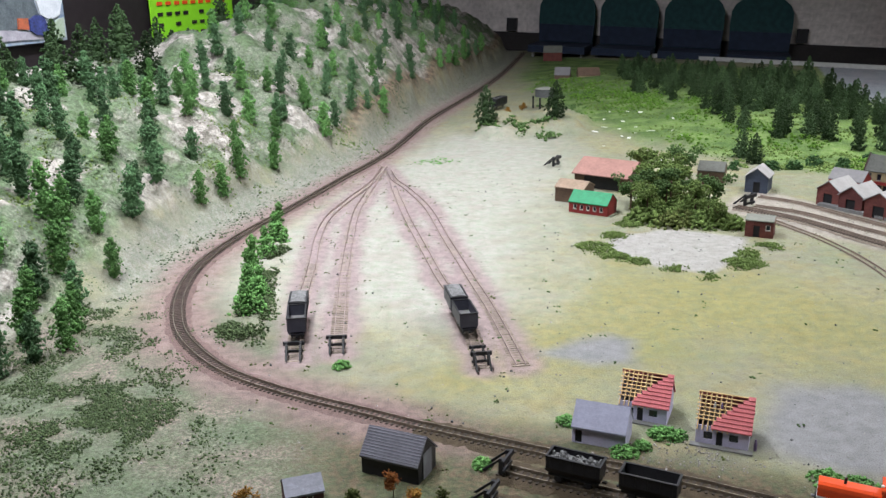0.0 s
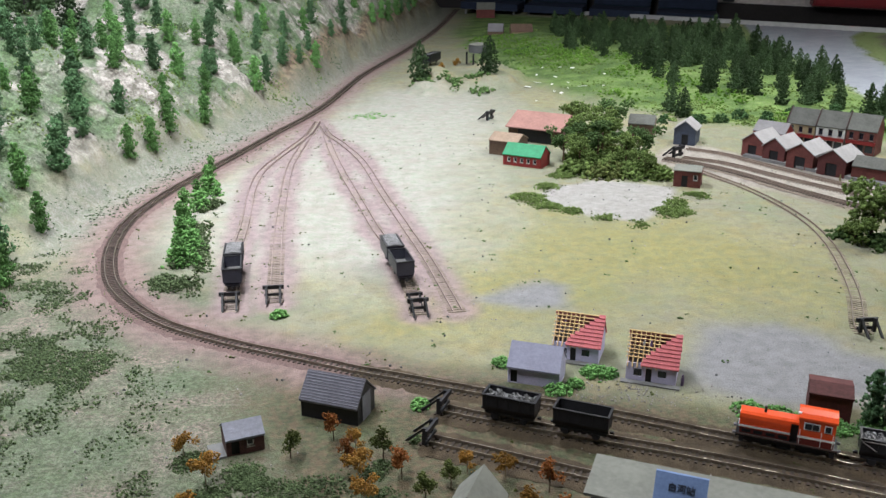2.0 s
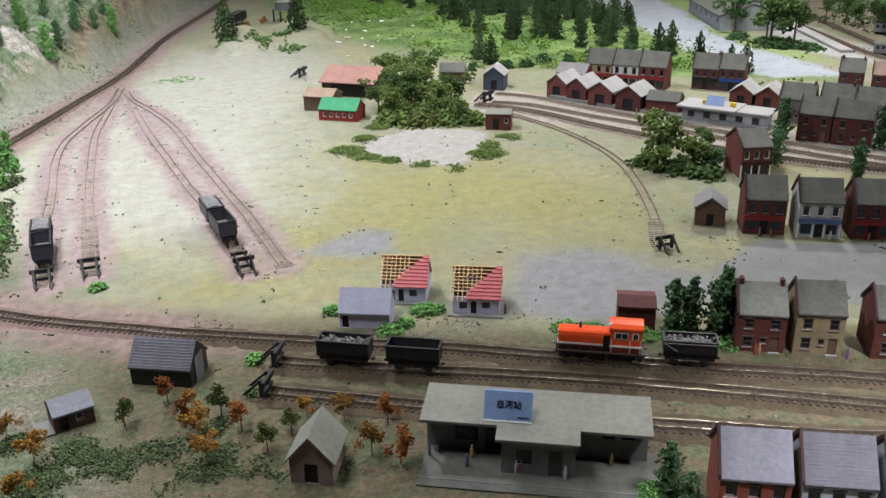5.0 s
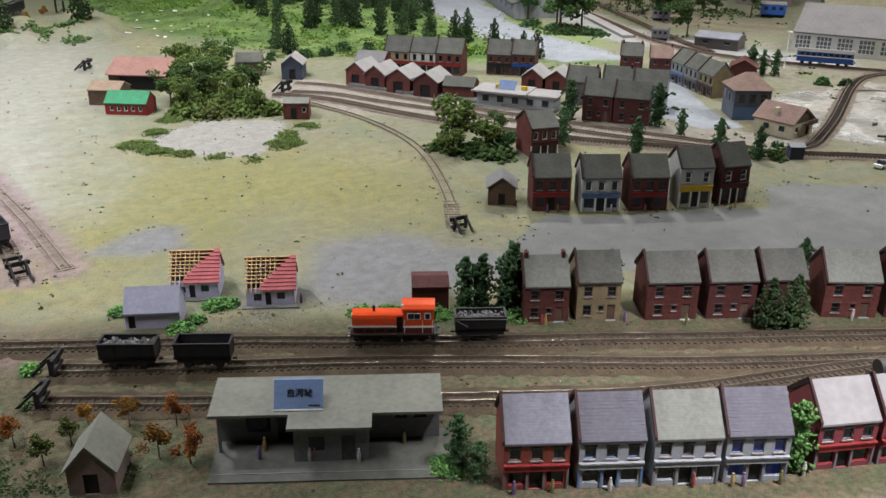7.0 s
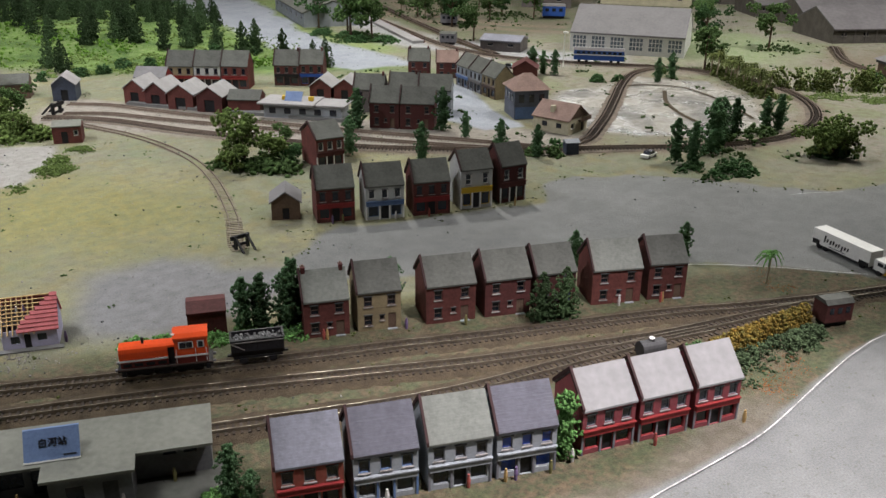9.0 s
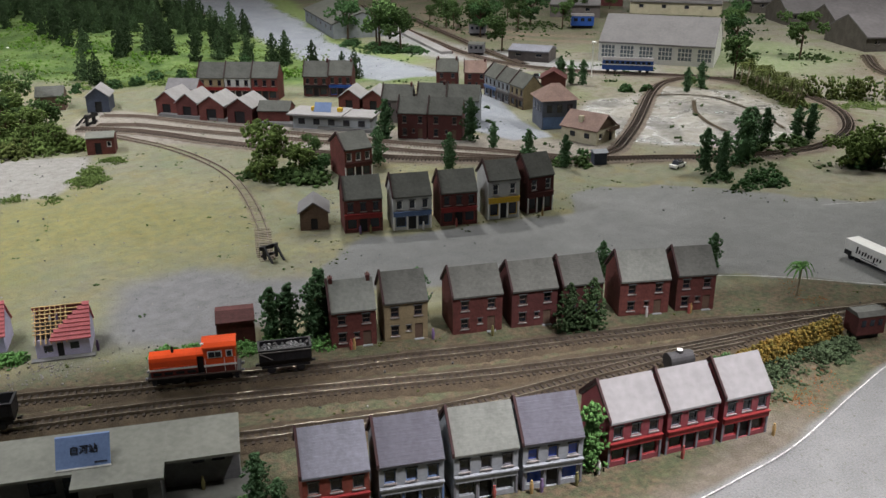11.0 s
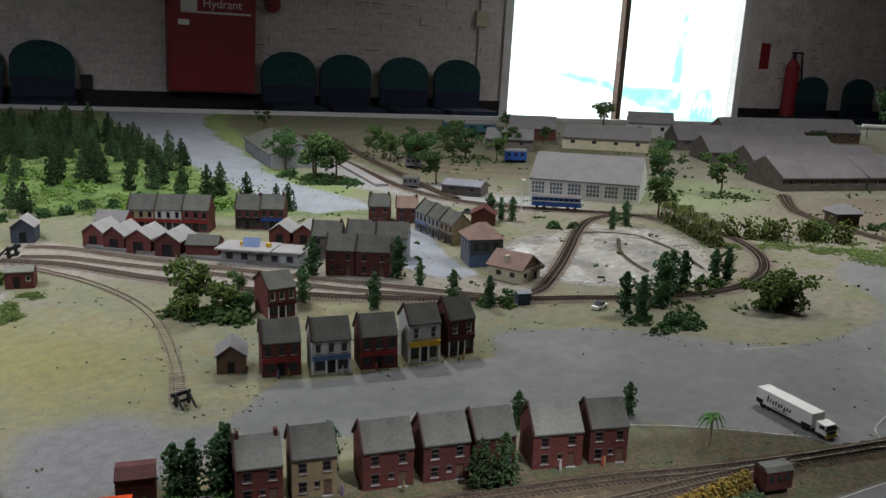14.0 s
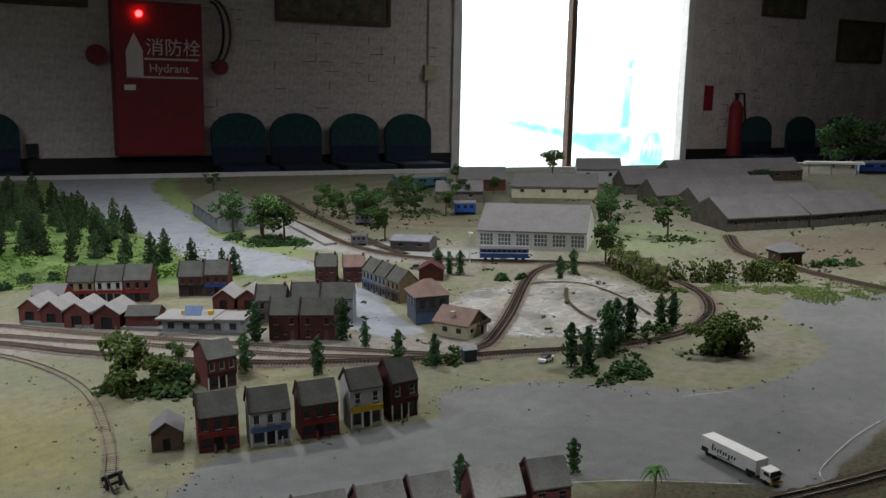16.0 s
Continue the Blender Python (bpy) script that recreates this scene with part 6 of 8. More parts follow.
lh = shed("hut", (-0.129, 0.925), 22, 0.044, 0.032, 0.0235, 0.034, HUT_MAROON, SLATE_BLUE, "small maroon hut with a grey gabled roof and porch", (0.006, 0.0005, 0.015, 0.018), "hut", windows=[(0.024, 0.009, 0.032, 0.017)])
part("porch_slab", Mesh().box(-0.018, -0.002, 0, -0.0002, 0.030, 0.003), PAVING, lh)

ch = shed("chalet", (1.702, 1.432), 14, 0.088, 0.10, 0.036, 0.066, CREAM, TERRACOTTA, "cream chalet with a wide terracotta roof and brown gable", (0.058, 0.0005, 0.072, 0.024), "chalet", "y", windows=[(0.012, 0.012, 0.026, 0.024)])
part("gable_boarding", Mesh().prism([(0.004, 0.037), (0.084, 0.037), (0.044, 0.063)], -0.0012, -0.0002), BROWN_WOOD, ch, "dark brown boarded gable")
part("balcony", Mesh().box(0.040, -0.012, 0.028, 0.086, -0.0014, 0.031).box(0.040, -0.012, 0.031, 0.086, -0.0105, 0.038), BROWN_WOOD, ch)
part("chimney", Mesh().box(0.012, 0.05, 0.046, 0.022, 0.06, 0.062), CREAM, ch, "pale chimney")
for y in (0.02, 0.06):
    part("side_window", Mesh().box(-0.0012, y, 0.014, -0.0002, y + 0.014, 0.026), GLASS, ch)
cn = thing("house", pose(1.700, 1.625, 0, 0, 0, -25) @ Matrix.Scale(1.12, 4), "blue-fronted corner shop with a hipped terracotta roof", "house")
part("wall", Mesh().box(0, 0, 0, 0.08, 0.08, 0.066), NAVY_GREY, cn)
rf = Mesh()
rf.v = [(-0.006, -0.006, 0.066), (0.086, -0.006, 0.066), (0.086, 0.086, 0.066), (-0.006, 0.086, 0.066), (0.03, 0.04, 0.098), (0.05, 0.04, 0.098)]
rf.f = [(0, 1, 5, 4), (1, 2, 5), (2, 3, 4, 5), (3, 0, 4), (3, 2, 1, 0)]
part("roof", rf, TERRACOTTA, cn)
part("shop_front", Mesh().box(0.002, -0.002, 0.001, 0.078, -0.0002, 0.028), BLUE_WALL, cn, "dark blue shop front")
for k in range(3):
    part("window", Mesh().box(0.01 + k * 0.024, -0.0012, 0.038, 0.022 + k * 0.024, -0.0002, 0.056), GLASS, cn)
    part("side_window", Mesh().box(-0.0012, 0.01 + k * 0.024, 0.038, -0.0002, 0.022 + k * 0.024, 0.056), GLASS, cn)

# ---- rolling stock, vehicles and fittings ----


def frame_at(p, q, z=0.0):
    """A pose at p with x towards q."""
    return pose(p[0], p[1], z, 0, 0, math.degrees(math.atan2(q[1] - p[1], q[0] - p[0])))


RAILTOP = 0.0085


def wheelset(parent, x, r=0.0052, g=GAUGE):
    for y in (-g / 2, g / 2):
        part("wheel", Mesh().rod((x, y - 0.0011, r), (x, y + 0.0011, r), r, 14), BLACK, parent)


def coal_wagon(p, ang, label, load=None, L=0.062, w=0.026, h=0.034, body=BLACK_WORN, cover=False):
    c = thing("wagon", pose(p[0], p[1], RAILTOP, 0, 0, ang), label, "wagon", "open wagons")
    part("chassis", Mesh().box(0.002, -0.010, 0.008, L - 0.002, 0.010, 0.0115), BLACK, c)
    b = Mesh()
    for g in (-1, 1):
        b.prism([(g * (w / 2 - 0.0035), 0.0116), (g * w / 2, 0.019), (g * w / 2, h), (g * (w / 2 - 0.0014), h), (g * (w / 2 - 0.0014), 0.0192), (g * (w / 2 - 0.0049), 0.0116)], 0, L, "x")
    b.box(0.0002, -w / 2 + 0.0014, 0.0160, 0.0014, w / 2 - 0.0014, h - 0.0002).box(L - 0.0014, -w / 2 + 0.0014, 0.0160, L - 0.0002, w / 2 - 0.0014, h - 0.0002).box(0.0014, -w / 2 + 0.0046, 0.0117, L - 0.0014, w / 2 - 0.0046, 0.013)
    part("body", b, body, c)
    if not load:
        part("floor_board", Mesh().box(0.0016, -w / 2 + 0.0016, 0.0205, L - 0.0016, w / 2 - 0.0016, 0.0215), PAVING, c, "dusty grey floor")
    rimm = Mesh().box(-0.001, -w / 2 - 0.001, h, L + 0.001, -w / 2 + 0.0018, h + 0.0012).box(-0.001, w / 2 - 0.0018, h, L + 0.001, w / 2 + 0.001, h + 0.0012).box(-0.001, -w / 2 + 0.0018, h, 0.0018, w / 2 - 0.0018, h + 0.0012).box(L - 0.0018, -w / 2 + 0.0018, h, L + 0.001, w / 2 - 0.0018, h + 0.0012)
    part("top_rail", rimm, BLACK, c)
    for k in range(5):
        x = 0.004 + k * (L - 0.010) / 4
        part("rib", Mesh().box(x, -w / 2 - 0.0007, 0.0190, x + 0.0012, -w / 2 - 0.0001, h - 0.0005), BLACK, c)
    for x in (L * 0.22, L * 0.78):
        wheelset(c, x)
        part("axle_box", Mesh().box(x - 0.004, -0.0112, 0.003, x + 0.004, -0.0098, 0.0085), BLACK, c)
    for x in (-0.005, L + 0.0002):
        part("coupling", Mesh().box(x, -0.002, 0.008, x + 0.0048, 0.002, 0.0105), BLACK, c)
    if cover:
        part("cover", Mesh().prism([(-w / 2 + 0.001, h - 0.003), (w / 2 - 0.001, h - 0.003), (w / 2 - 0.003, h + 0.002), (0, h + 0.0035), (-w / 2 + 0.003, h + 0.002)], 0.002, L - 0.002, "x"), COAL, c, "grey sheet over the load")
    if load:
        rng = np.random.default_rng(int(abs(p[0]) * 1000))
        lm = Mesh().box(0.002, -w / 2 + 0.002, 0.0195, L - 0.002, w / 2 - 0.002, h - 0.006)
        for _ in range(70):
            x, y, s = rng.uniform(0.004, L - 0.004), rng.uniform(-w / 2 + 0.004, w / 2 - 0.004), rng.uniform(0.0012, 0.003)
            lm.box(-s, -s * 0.8, -s * 0.6, s, s * 0.8, s * 0.6, pose(x, y, h - 0.005 + rng.uniform(-0.001, 0.004), *rng.uniform(0, 180, 3)))
        part("load", lm, load, c, "heaped grey rubble load")
    return c


coal_wagon((0.175, 1.0015), -23.5, "black open wagon heaped with grey rubble", COAL, 0.066)
coal_wagon((0.256, 0.966), -23, "empty black open wagon on the second track", None, 0.066)
lined = coal_wagon((0.588, 0.8915), -22.5, "black open wagon with rubble coupled to the orange engine", COAL, 0.064)
part("white_line", Mesh().box(0.0, -0.0146, 0.0318, 0.064, -0.0140, 0.0326), SILL, lined, "thin pale lining")
part("white_stripe", Mesh().prism([(0.001, 0.0305), (0.0018, 0.0312), (0.0165, 0.0222), (0.0158, 0.0216)], -0.0146, -0.0140), SILL, lined, "thin pale diagonal stripe")
coal_wagon((-0.218, 1.405), 100, "near-black open wagon standing on a siding", None, 0.066, 0.031, 0.040, body=NAVY)
coal_wagon((-0.231, 1.478), 98, "near-black wagon under a grey sheet on the siding", None, 0.060, 0.031, 0.040, body=NAVY, cover=True)
coal_wagon((0.068, 1.432), 104, "open dark wagon with a grey floor on a siding", None, 0.068, 0.031, 0.040, body=NAVY)
coal_wagon((0.049, 1.508), 103, "near-black wagon under a grey sheet coupled on the siding", None, 0.066, 0.031, 0.041, body=NAVY, cover=True)
coal_wagon((0.11, 4.05), 66, "black open wagon far up the line", COAL, 0.125, 0.038, 0.046)

lo = thing("locomotive", pose(0.468, 0.9435, RAILTOP, 0, 0, -23.5), "orange-red diesel shunter with white band and raised cab", "locomotive")
part("frame", Mesh().box(0, -0.0145, 0.0095, 0.108, 0.0145, 0.0128), BLACK, lo)
part("sole_bar", Mesh().box(-0.0005, -0.0152, 0.0118, 0.1085, -0.0146, 0.0136), FRAME_BROWN, lo, "dull brown sole bar")
part("lower_hood", Mesh().box(0.003, -0.0116, 0.0129, 0.0575, 0.0116, 0.0200), MAROON, lo, "dark maroon lower panels")
part("hood", Mesh().prism([(-0.0118, 0.0201), (0.0118, 0.0201), (0.0118, 0.0335), (0.0102, 0.0372), (0.0062, 0.0390), (-0.0062, 0.0390), (-0.0102, 0.0372), (-0.0118, 0.0335)], 0.002, 0.0575, "x"), ORANGE, lo)
part("hood_neck", Mesh().box(0.0576, -0.0085, 0.0129, 0.0655, 0.0085, 0.0350), BLACK, lo, "dark recess before the cab")
part("hood_roof", Mesh().prism([(-0.0104, 0.0351), (0.0104, 0.0351), (0.0098, 0.0374), (0.006, 0.0388), (-0.006, 0.0388), (-0.0098, 0.0374)], 0.0576, 0.0656, "x"), ORANGE, lo)
part("lower_cab", Mesh().box(0.066, -0.0146, 0.0129, 0.104, 0.0146, 0.0215), MAROON, lo, "dark maroon lower cab side")
part("cab", Mesh().prism([(-0.0146, 0.0216), (0.0146, 0.0216), (0.0146, 0.0465), (0.0, 0.0505), (-0.0146, 0.0465)], 0.066, 0.104, "x"), ORANGE, lo)
part("cab_roof", Mesh().prism([(-0.0160, 0.0460), (-0.0156, 0.0482), (-0.0100, 0.0515), (0.0, 0.0536), (0.0100, 0.0515), (0.0156, 0.0482), (0.0160, 0.0460), (0.0, 0.0507)], 0.0645, 0.1055, "x"), ORANGE, lo)
part("white_band", Mesh().box(0.0015, -0.0123, 0.0212, 0.0575, -0.0119, 0.0236), WHITE_PAINT, lo, "white painted band")
part("cab_band", Mesh().box(0.0655, -0.0151, 0.0222, 0.1045, -0.0147, 0.0246), WHITE_PAINT, lo, "white painted band")
part("front_band", Mesh().box(0.0014, -0.0119, 0.0212, 0.0019, 0.0119, 0.0236), WHITE_PAINT, lo, "white painted band")
for x0, x1 in ((0.0715, 0.0795), (0.0795, 0.0870), (0.0930, 0.0995)):
    wd = part("cab_window", Mesh().box(x0 - 0.0007, -0.0152, 0.0335, x1 + 0.0007, -0.0147, 0.0425), WHITE_PAINT, lo, "white window frame")
    part("pane", Mesh().box(x0 + 0.0004, -0.0156, 0.0345, x1 - 0.0004, -0.01525, 0.0416), GLASS, wd, "dark glass pane")
part("end_window", Mesh().box(0.0652, -0.009, 0.0400, 0.0659, 0.009, 0.0455), GLASS, lo)
part("exhaust", Mesh().rod((0.029, 0, 0.0388), (0.029, 0, 0.0465), 0.0016, 8), BLACK, lo)
part("headlamp", Mesh().rod((0.067, -0.010, 0.0508), (0.0635, -0.010, 0.0508), 0.0016, 10), WHITE_PAINT, lo)
part("front_lamp", Mesh().rod((0.0028, -0.006, 0.0368), (0.0010, -0.006, 0.0368), 0.0015, 10), WHITE_PAINT, lo)
part("handrail", Mesh().rod((0.004, -0.0140, 0.0262), (0.056, -0.0140, 0.0262), 0.0003, 5), ORANGE, lo)
for x in (0.0675, 0.0900, 0.1025):
    part("grab_rail", Mesh().rod((x, -0.0156, 0.0150), (x, -0.0156, 0.0330), 0.00035, 5), WHITE_PAINT, lo, "thin white grab rail")
for x in (0.0045, 0.0175, 0.0310, 0.0445):
    part("door_panel", Mesh().box(x, -0.0121, 0.0248, x + 0.0118, -0.01185, 0.0325), ORANGE, lo)
    part("vent", Mesh().box(x + 0.001, -0.0119, 0.0145, x + 0.0108, -0.0117, 0.0185), BLACK, lo)
for x in (-0.0008, 0.1073):
    part("buffer_beam", Mesh().box(x, -0.0145, 0.0085, x + 0.0015, 0.0145, 0.0128), BLACK, lo)
    for y in (-0.009, 0.009):
        part("buffer", Mesh().rod((x + 0.0007, y, 0.0105), (x + (0.0050 if x > 0.05 else -0.0035), y, 0.0105), 0.0018, 10), GREY_PLASTIC, lo)
for x in (0.016, 0.031, 0.074, 0.089):
    wheelset(lo, x, 0.0056)
for x in (0.0235, 0.0815):
    part("bogie_side", Mesh().box(x - 0.016, -0.0116, 0.0035, x + 0.016, -0.0098, 0.0090), BLACK, lo)
part("fuel_tank", Mesh().box(0.045, -0.0125, 0.0025, 0.060, 0.0125, 0.0094), BLACK, lo)
for x in (0.0035, 0.101):
    part("step", Mesh().box(x, -0.0150, 0.0035, x + 0.005, -0.0128, 0.0095), BLACK, lo)

rc = thing("railcar", frame_at((2.366, 2.078), (2.475, 1.955), RAILTOP), "blue railcar with white window band and grey roof", "railcar")
part("body", Mesh().box(0, -0.016, 0.009, 0.165, 0.016, 0.040), BLUE_PAINT, rc)
part("roof", Mesh().prism([(-0.017, 0.0401), (0.017, 0.0401), (0.011, 0.048), (-0.011, 0.048)], -0.001, 0.166, "x"), GREY_ROOF, rc)
part("white_band", Mesh().box(-0.0004, -0.0166, 0.025, 0.1654, -0.0161, 0.0275), WHITE_PAINT, rc)
for k in range(9):
    part("window", Mesh().box(0.010 + k * 0.017, -0.0166, 0.029, 0.020 + k * 0.017, -0.0161, 0.037), GLASS, rc)
for x in (0.03, 0.135):
    wheelset(rc, x - 0.012)
    wheelset(rc, x + 0.012)


def boxy(name, p, ang, L, w, h, mat, roof, label, category, z=RAILTOP):
    b = thing(name, pose(p[0], p[1], z, 0, 0, ang), label, category)
    part("body", Mesh().box(0, -w / 2, h * 0.25, L, w / 2, h), mat, b)
    part("roof", Mesh().prism([(-w / 2 - 0.001, h), (w / 2 + 0.001, h), (w * 0.3, h * 1.15), (-w * 0.3, h * 1.15)], -0.001, L + 0.001, "x"), roof, b)
    part("underframe", Mesh().box(0.004, -w * 0.35, h * 0.05, L - 0.004, w * 0.35, h * 0.249), BLACK, b)
    for x in (L * 0.2, L * 0.8):
        part("wheel", Mesh().rod((x, -w * 0.36, h * 0.1 + 0.002), (x, w * 0.36, h * 0.1 + 0.002), h * 0.1, 10), BLACK, b)
    for k in range(3):
        part("window", Mesh().box(L * (0.12 + 0.3 * k), -w / 2 - 0.0006, h * 0.6, L * (0.28 + 0.3 * k), -w / 2 - 0.0001, h * 0.85), GLASS, b)
    return b


boxy("coach", (1.283, 0.524), -22, 0.042, 0.028, 0.036, BRICK_DARK, SLATE, "old dark red coach body used as a hut beside the road", "coach body", 0.0)
boxy("coach", (3.45, 3.92), -26, 0.26, 0.05, 0.06, TEAL, GREY_ROOF, "teal coach in the distance", "coach")
boxy("coach", (3.40, 3.82), -26, 0.28, 0.05, 0.06, TEAL, GREY_ROOF, "blue coach beside the teal one", "coach")
boxy("coach", (3.02, 2.93), -40, 0.10, 0.05, 0.055, BLUE_PAINT, GREY_ROOF, "small blue van among the round trees", "van", 0.0)
boxy("van", (2.235, 2.645), -45, 0.06, 0.04, 0.04, GREY_PLASTIC, SLATE, "small grey van body beside the far platform", "van", 0.0)
boxy("coach", (5.9, 2.35), -45, 0.3, 0.06, 0.07, BLUE_PAINT, GREY_ROOF, "dark blue coach at the table's far end", "coach", 0.0)
tk = thing("tank_wagon", pose(1.006, 0.602, 0.0, 0, 0, -16) @ Matrix.Scale(0.85, 4), "dark grey tank wagon with a pale ring on top", "tank wagon")
part("tank", Mesh().rod((0, 0, 0.021), (0.040, 0, 0.021), 0.0125, 18), COPING_GREY, tk)
part("underframe", Mesh().box(0.002, -0.009, 0.006, 0.038, 0.009, 0.010), BLACK, tk)
part("dome", Mesh().rod((0.020, 0, 0.031), (0.020, 0, 0.0365), 0.005, 14), COPING_GREY, tk)
part("ring", Mesh().rod((0.020, 0, 0.0365), (0.020, 0, 0.0372), 0.0042, 14), WHITE_PAINT, tk, "pale painted ring")
for x in (0.009, 0.031):
    wheelset(tk, x)

boxy("van", (2.53, 3.03), -45, 0.07, 0.045, 0.045, GREY_PLASTIC, SLATE, "grey box van standing among the far trees", "van", 0.0)
boxy("diesel_engine", (2.385, 3.42), 74, 0.13, 0.045, 0.075, BLACK_WORN, SLATE, "dark engine at the head of the far platform", "locomotive")
fp = thing("platform", frame_at((2.175, 2.70), (2.385, 3.40)), "long pale platform between the far tracks", "platform", kind="structure")
part("slab", Mesh().box(0, -0.02, 0, 0.72, 0.025, 0.010), PALE_ROOF, fp)
part("edge", Mesh().box(0, -0.0235, 0, 0.72, -0.0201, 0.0102), BRICK_DARK, fp, "dark brick platform edge")
shed("barn", (2.03, 2.005), -44, 0.075, 0.07, 0.034, 0.056, BRICK, BRICK_DARK, "small red gabled barn behind the corner shop", None, "barn", "y")
lorry = thing("lorry", frame_at((1.556, 0.690), (1.520, 0.545)) @ Matrix.Diagonal((1, 0.85, 0.74, 1)), "white articulated lorry with dark side lettering on the grey road", "lorry")
part("trailer_body", Mesh().box(0, -0.0155, 0.0105, 0.118, 0.0155, 0.044), WHITE_PAINT, lorry)
part("trailer_chassis", Mesh().box(0.002, -0.0125, 0.0065, 0.128, 0.0125, 0.0104), BLACK, lorry)
for k, (x0, z0, z1) in enumerate(((0.024, 0.020, 0.036), (0.0295, 0.022, 0.030), (0.036, 0.020, 0.029), (0.042, 0.0215, 0.031), (0.048, 0.020, 0.028), (0.0535, 0.022, 0.030), (0.060, 0.016, 0.028), (0.066, 0.021, 0.029), (0.072, 0.0215, 0.029))):
    part("letter_bar", Mesh().prism([(x0, z0), (x0 + 0.0026, z0), (x0 + 0.0042, z1), (x0 + 0.0012, z1)], -0.0161, -0.0156), BLACK, lorry, "dark stroke of lettering")
part("letter_bar", Mesh().box(0.036, -0.0161, 0.0135, 0.070, -0.0156, 0.0152), GREY_PLASTIC, lorry)
part("skirt", Mesh().box(0.001, -0.0160, 0.009, 0.016, -0.0156, 0.020), BLACK, lorry)
part("skirt", Mesh().box(0.098, -0.0160, 0.009, 0.117, -0.0156, 0.018), BLACK, lorry)
part("cab", Mesh().prism([(0.125, 0.009), (0.146, 0.009), (0.146, 0.020), (0.1435, 0.0310), (0.125, 0.0325)], -0.0135, 0.0135), WHITE_PAINT, lorry)
for y in (-0.0139, 0.0136):
    part("side_window", Mesh().prism([(0.132, 0.0205), (0.1435, 0.0205), (0.1415, 0.0285), (0.132, 0.0285)], y, y + 0.0003), GLASS, lorry)
    part("mirror", Mesh().box(0.1455, y - 0.0015, 0.020, 0.1462, y + 0.0015, 0.026), BLACK, lorry)
part("grille", Mesh().box(0.1461, -0.009, 0.012, 0.1466, 0.009, 0.0175), BLACK, lorry)
part("windscreen", Mesh().prism([(0.1461, 0.0205), (0.1467, 0.0205), (0.1446, 0.0300), (0.1440, 0.0300)], -0.0120, 0.0120), GLASS, lorry)
part("bumper", Mesh().box(0.1462, -0.0138, 0.0055, 0.1490, 0.0138, 0.0105), YELLOW_PAINT, lorry)
for x in (0.014, 0.028, 0.104, 0.136):
    for y in (-0.0145, 0.0105):
        part("wheel", Mesh().rod((x, y, 0.0052), (x, y + 0.004, 0.0052), 0.0052, 14), BLACK, lorry)


def buffer_stop(p, ang, label, s=1.0, timber=BLACK):
    b = thing("buffer_stop", pose(p[0], p[1], 0.004, 0, 0, ang), label, "buffer stop", "buffer stops")
    for y in (-0.011, 0.011):
        part("post", Mesh().box(-0.003 * s, y * s - 0.0022 * s, 0, 0.002 * s, y * s + 0.0022 * s, 0.022 * s), timber, b)
        part("strut", Mesh().prism([(-0.026 * s, 0.0), (-0.021 * s, 0.0), (-0.001 * s, 0.019 * s), (-0.001 * s, 0.0225 * s)], y * s - 0.0015 * s, y * s + 0.0015 * s), timber, b)
    part("beam", Mesh().box(0.0021 * s, -0.017 * s, 0.015 * s, 0.0055 * s, 0.017 * s, 0.0215 * s), timber, b)
    part("foot_beam", Mesh().box(0.0021 * s, -0.015 * s, 0.003 * s, 0.004 * s, 0.015 * s, 0.0075 * s), timber, b)
    return b


for p, a, lab in (((0.122, 1.021), -23, "black timber buffer stop at the end of the second track"), ((0.104, 0.951), -23, "black timber buffer stop by the autumn trees"),
                  ((-0.214, 1.36), 98, "black buffer stop below a siding wagon"), ((-0.1485, 1.388), 97, "black buffer stop with a green tuft below it"),
                  ((0.090, 1.328), 101, "black buffer stop at the end of a siding"), ((0.764, 1.236), 96, "dark timber buffer stop at the end of the branch"),
                  ((0.775, 2.335), -48, "dark timber buffer stop by the brick hut"), ((0.31, 2.845), -30, "dark buffer stop beside the large shed"), ((0.095, 4.0), 66, "black buffer stop far up the line")):
    buffer_stop(p, a, lab, 1.0 if p[1] < 2 else 1.4)
buffer_stop((0.0835, 1.362), 101, "second black frame behind the siding buffer", 0.8)

wt = thing("water_tank", pose(0.345, 4.10, 0.004, 0, 0, 20) @ Matrix.Scale(0.78, 4), "grey water tank on a dark timber stand", "water tank")
for x in (-0.05, 0.05):
    for y in (-0.05, 0.05):
        part("leg", Mesh().rod((x, y, 0), (x, y, 0.07), 0.006), BLACK, wt)
part("tank", Mesh().rod((0, 0, 0.07), (0, 0, 0.115), 0.055, 18), DARK_GREY_WALL, wt)
part("lid", Mesh().rod((0, 0, 0.115), (0, 0, 0.125), 0.058, 18, 0.02), FLAT_ROOF, wt)
tw = thing("signal_cabin", pose(3.02, 1.335, 0, 0, 0, -30) @ Matrix.Scale(0.72, 4), "dark boarded signal cabin with a grey hipped roof", "signal cabin")
part("base", Mesh().box(0, 0, 0, 0.11, 0.1, 0.05), BROWN_WOOD, tw)
part("upper_room", Mesh().box(-0.008, -0.008, 0.05, 0.118, 0.108, 0.065), DARK_GREY_WALL, tw)
rf = Mesh()
rf.v = [(-0.02, -0.02, 0.065), (0.13, -0.02, 0.065), (0.13, 0.12, 0.065), (-0.02, 0.12, 0.065), (0.04, 0.05, 0.10), (0.07, 0.05, 0.10)]
rf.f = [(0, 1, 5, 4), (1, 2, 5), (2, 3, 4, 5), (3, 0, 4), (3, 2, 1, 0)]
part("roof", rf, GREY_ROOF, tw)
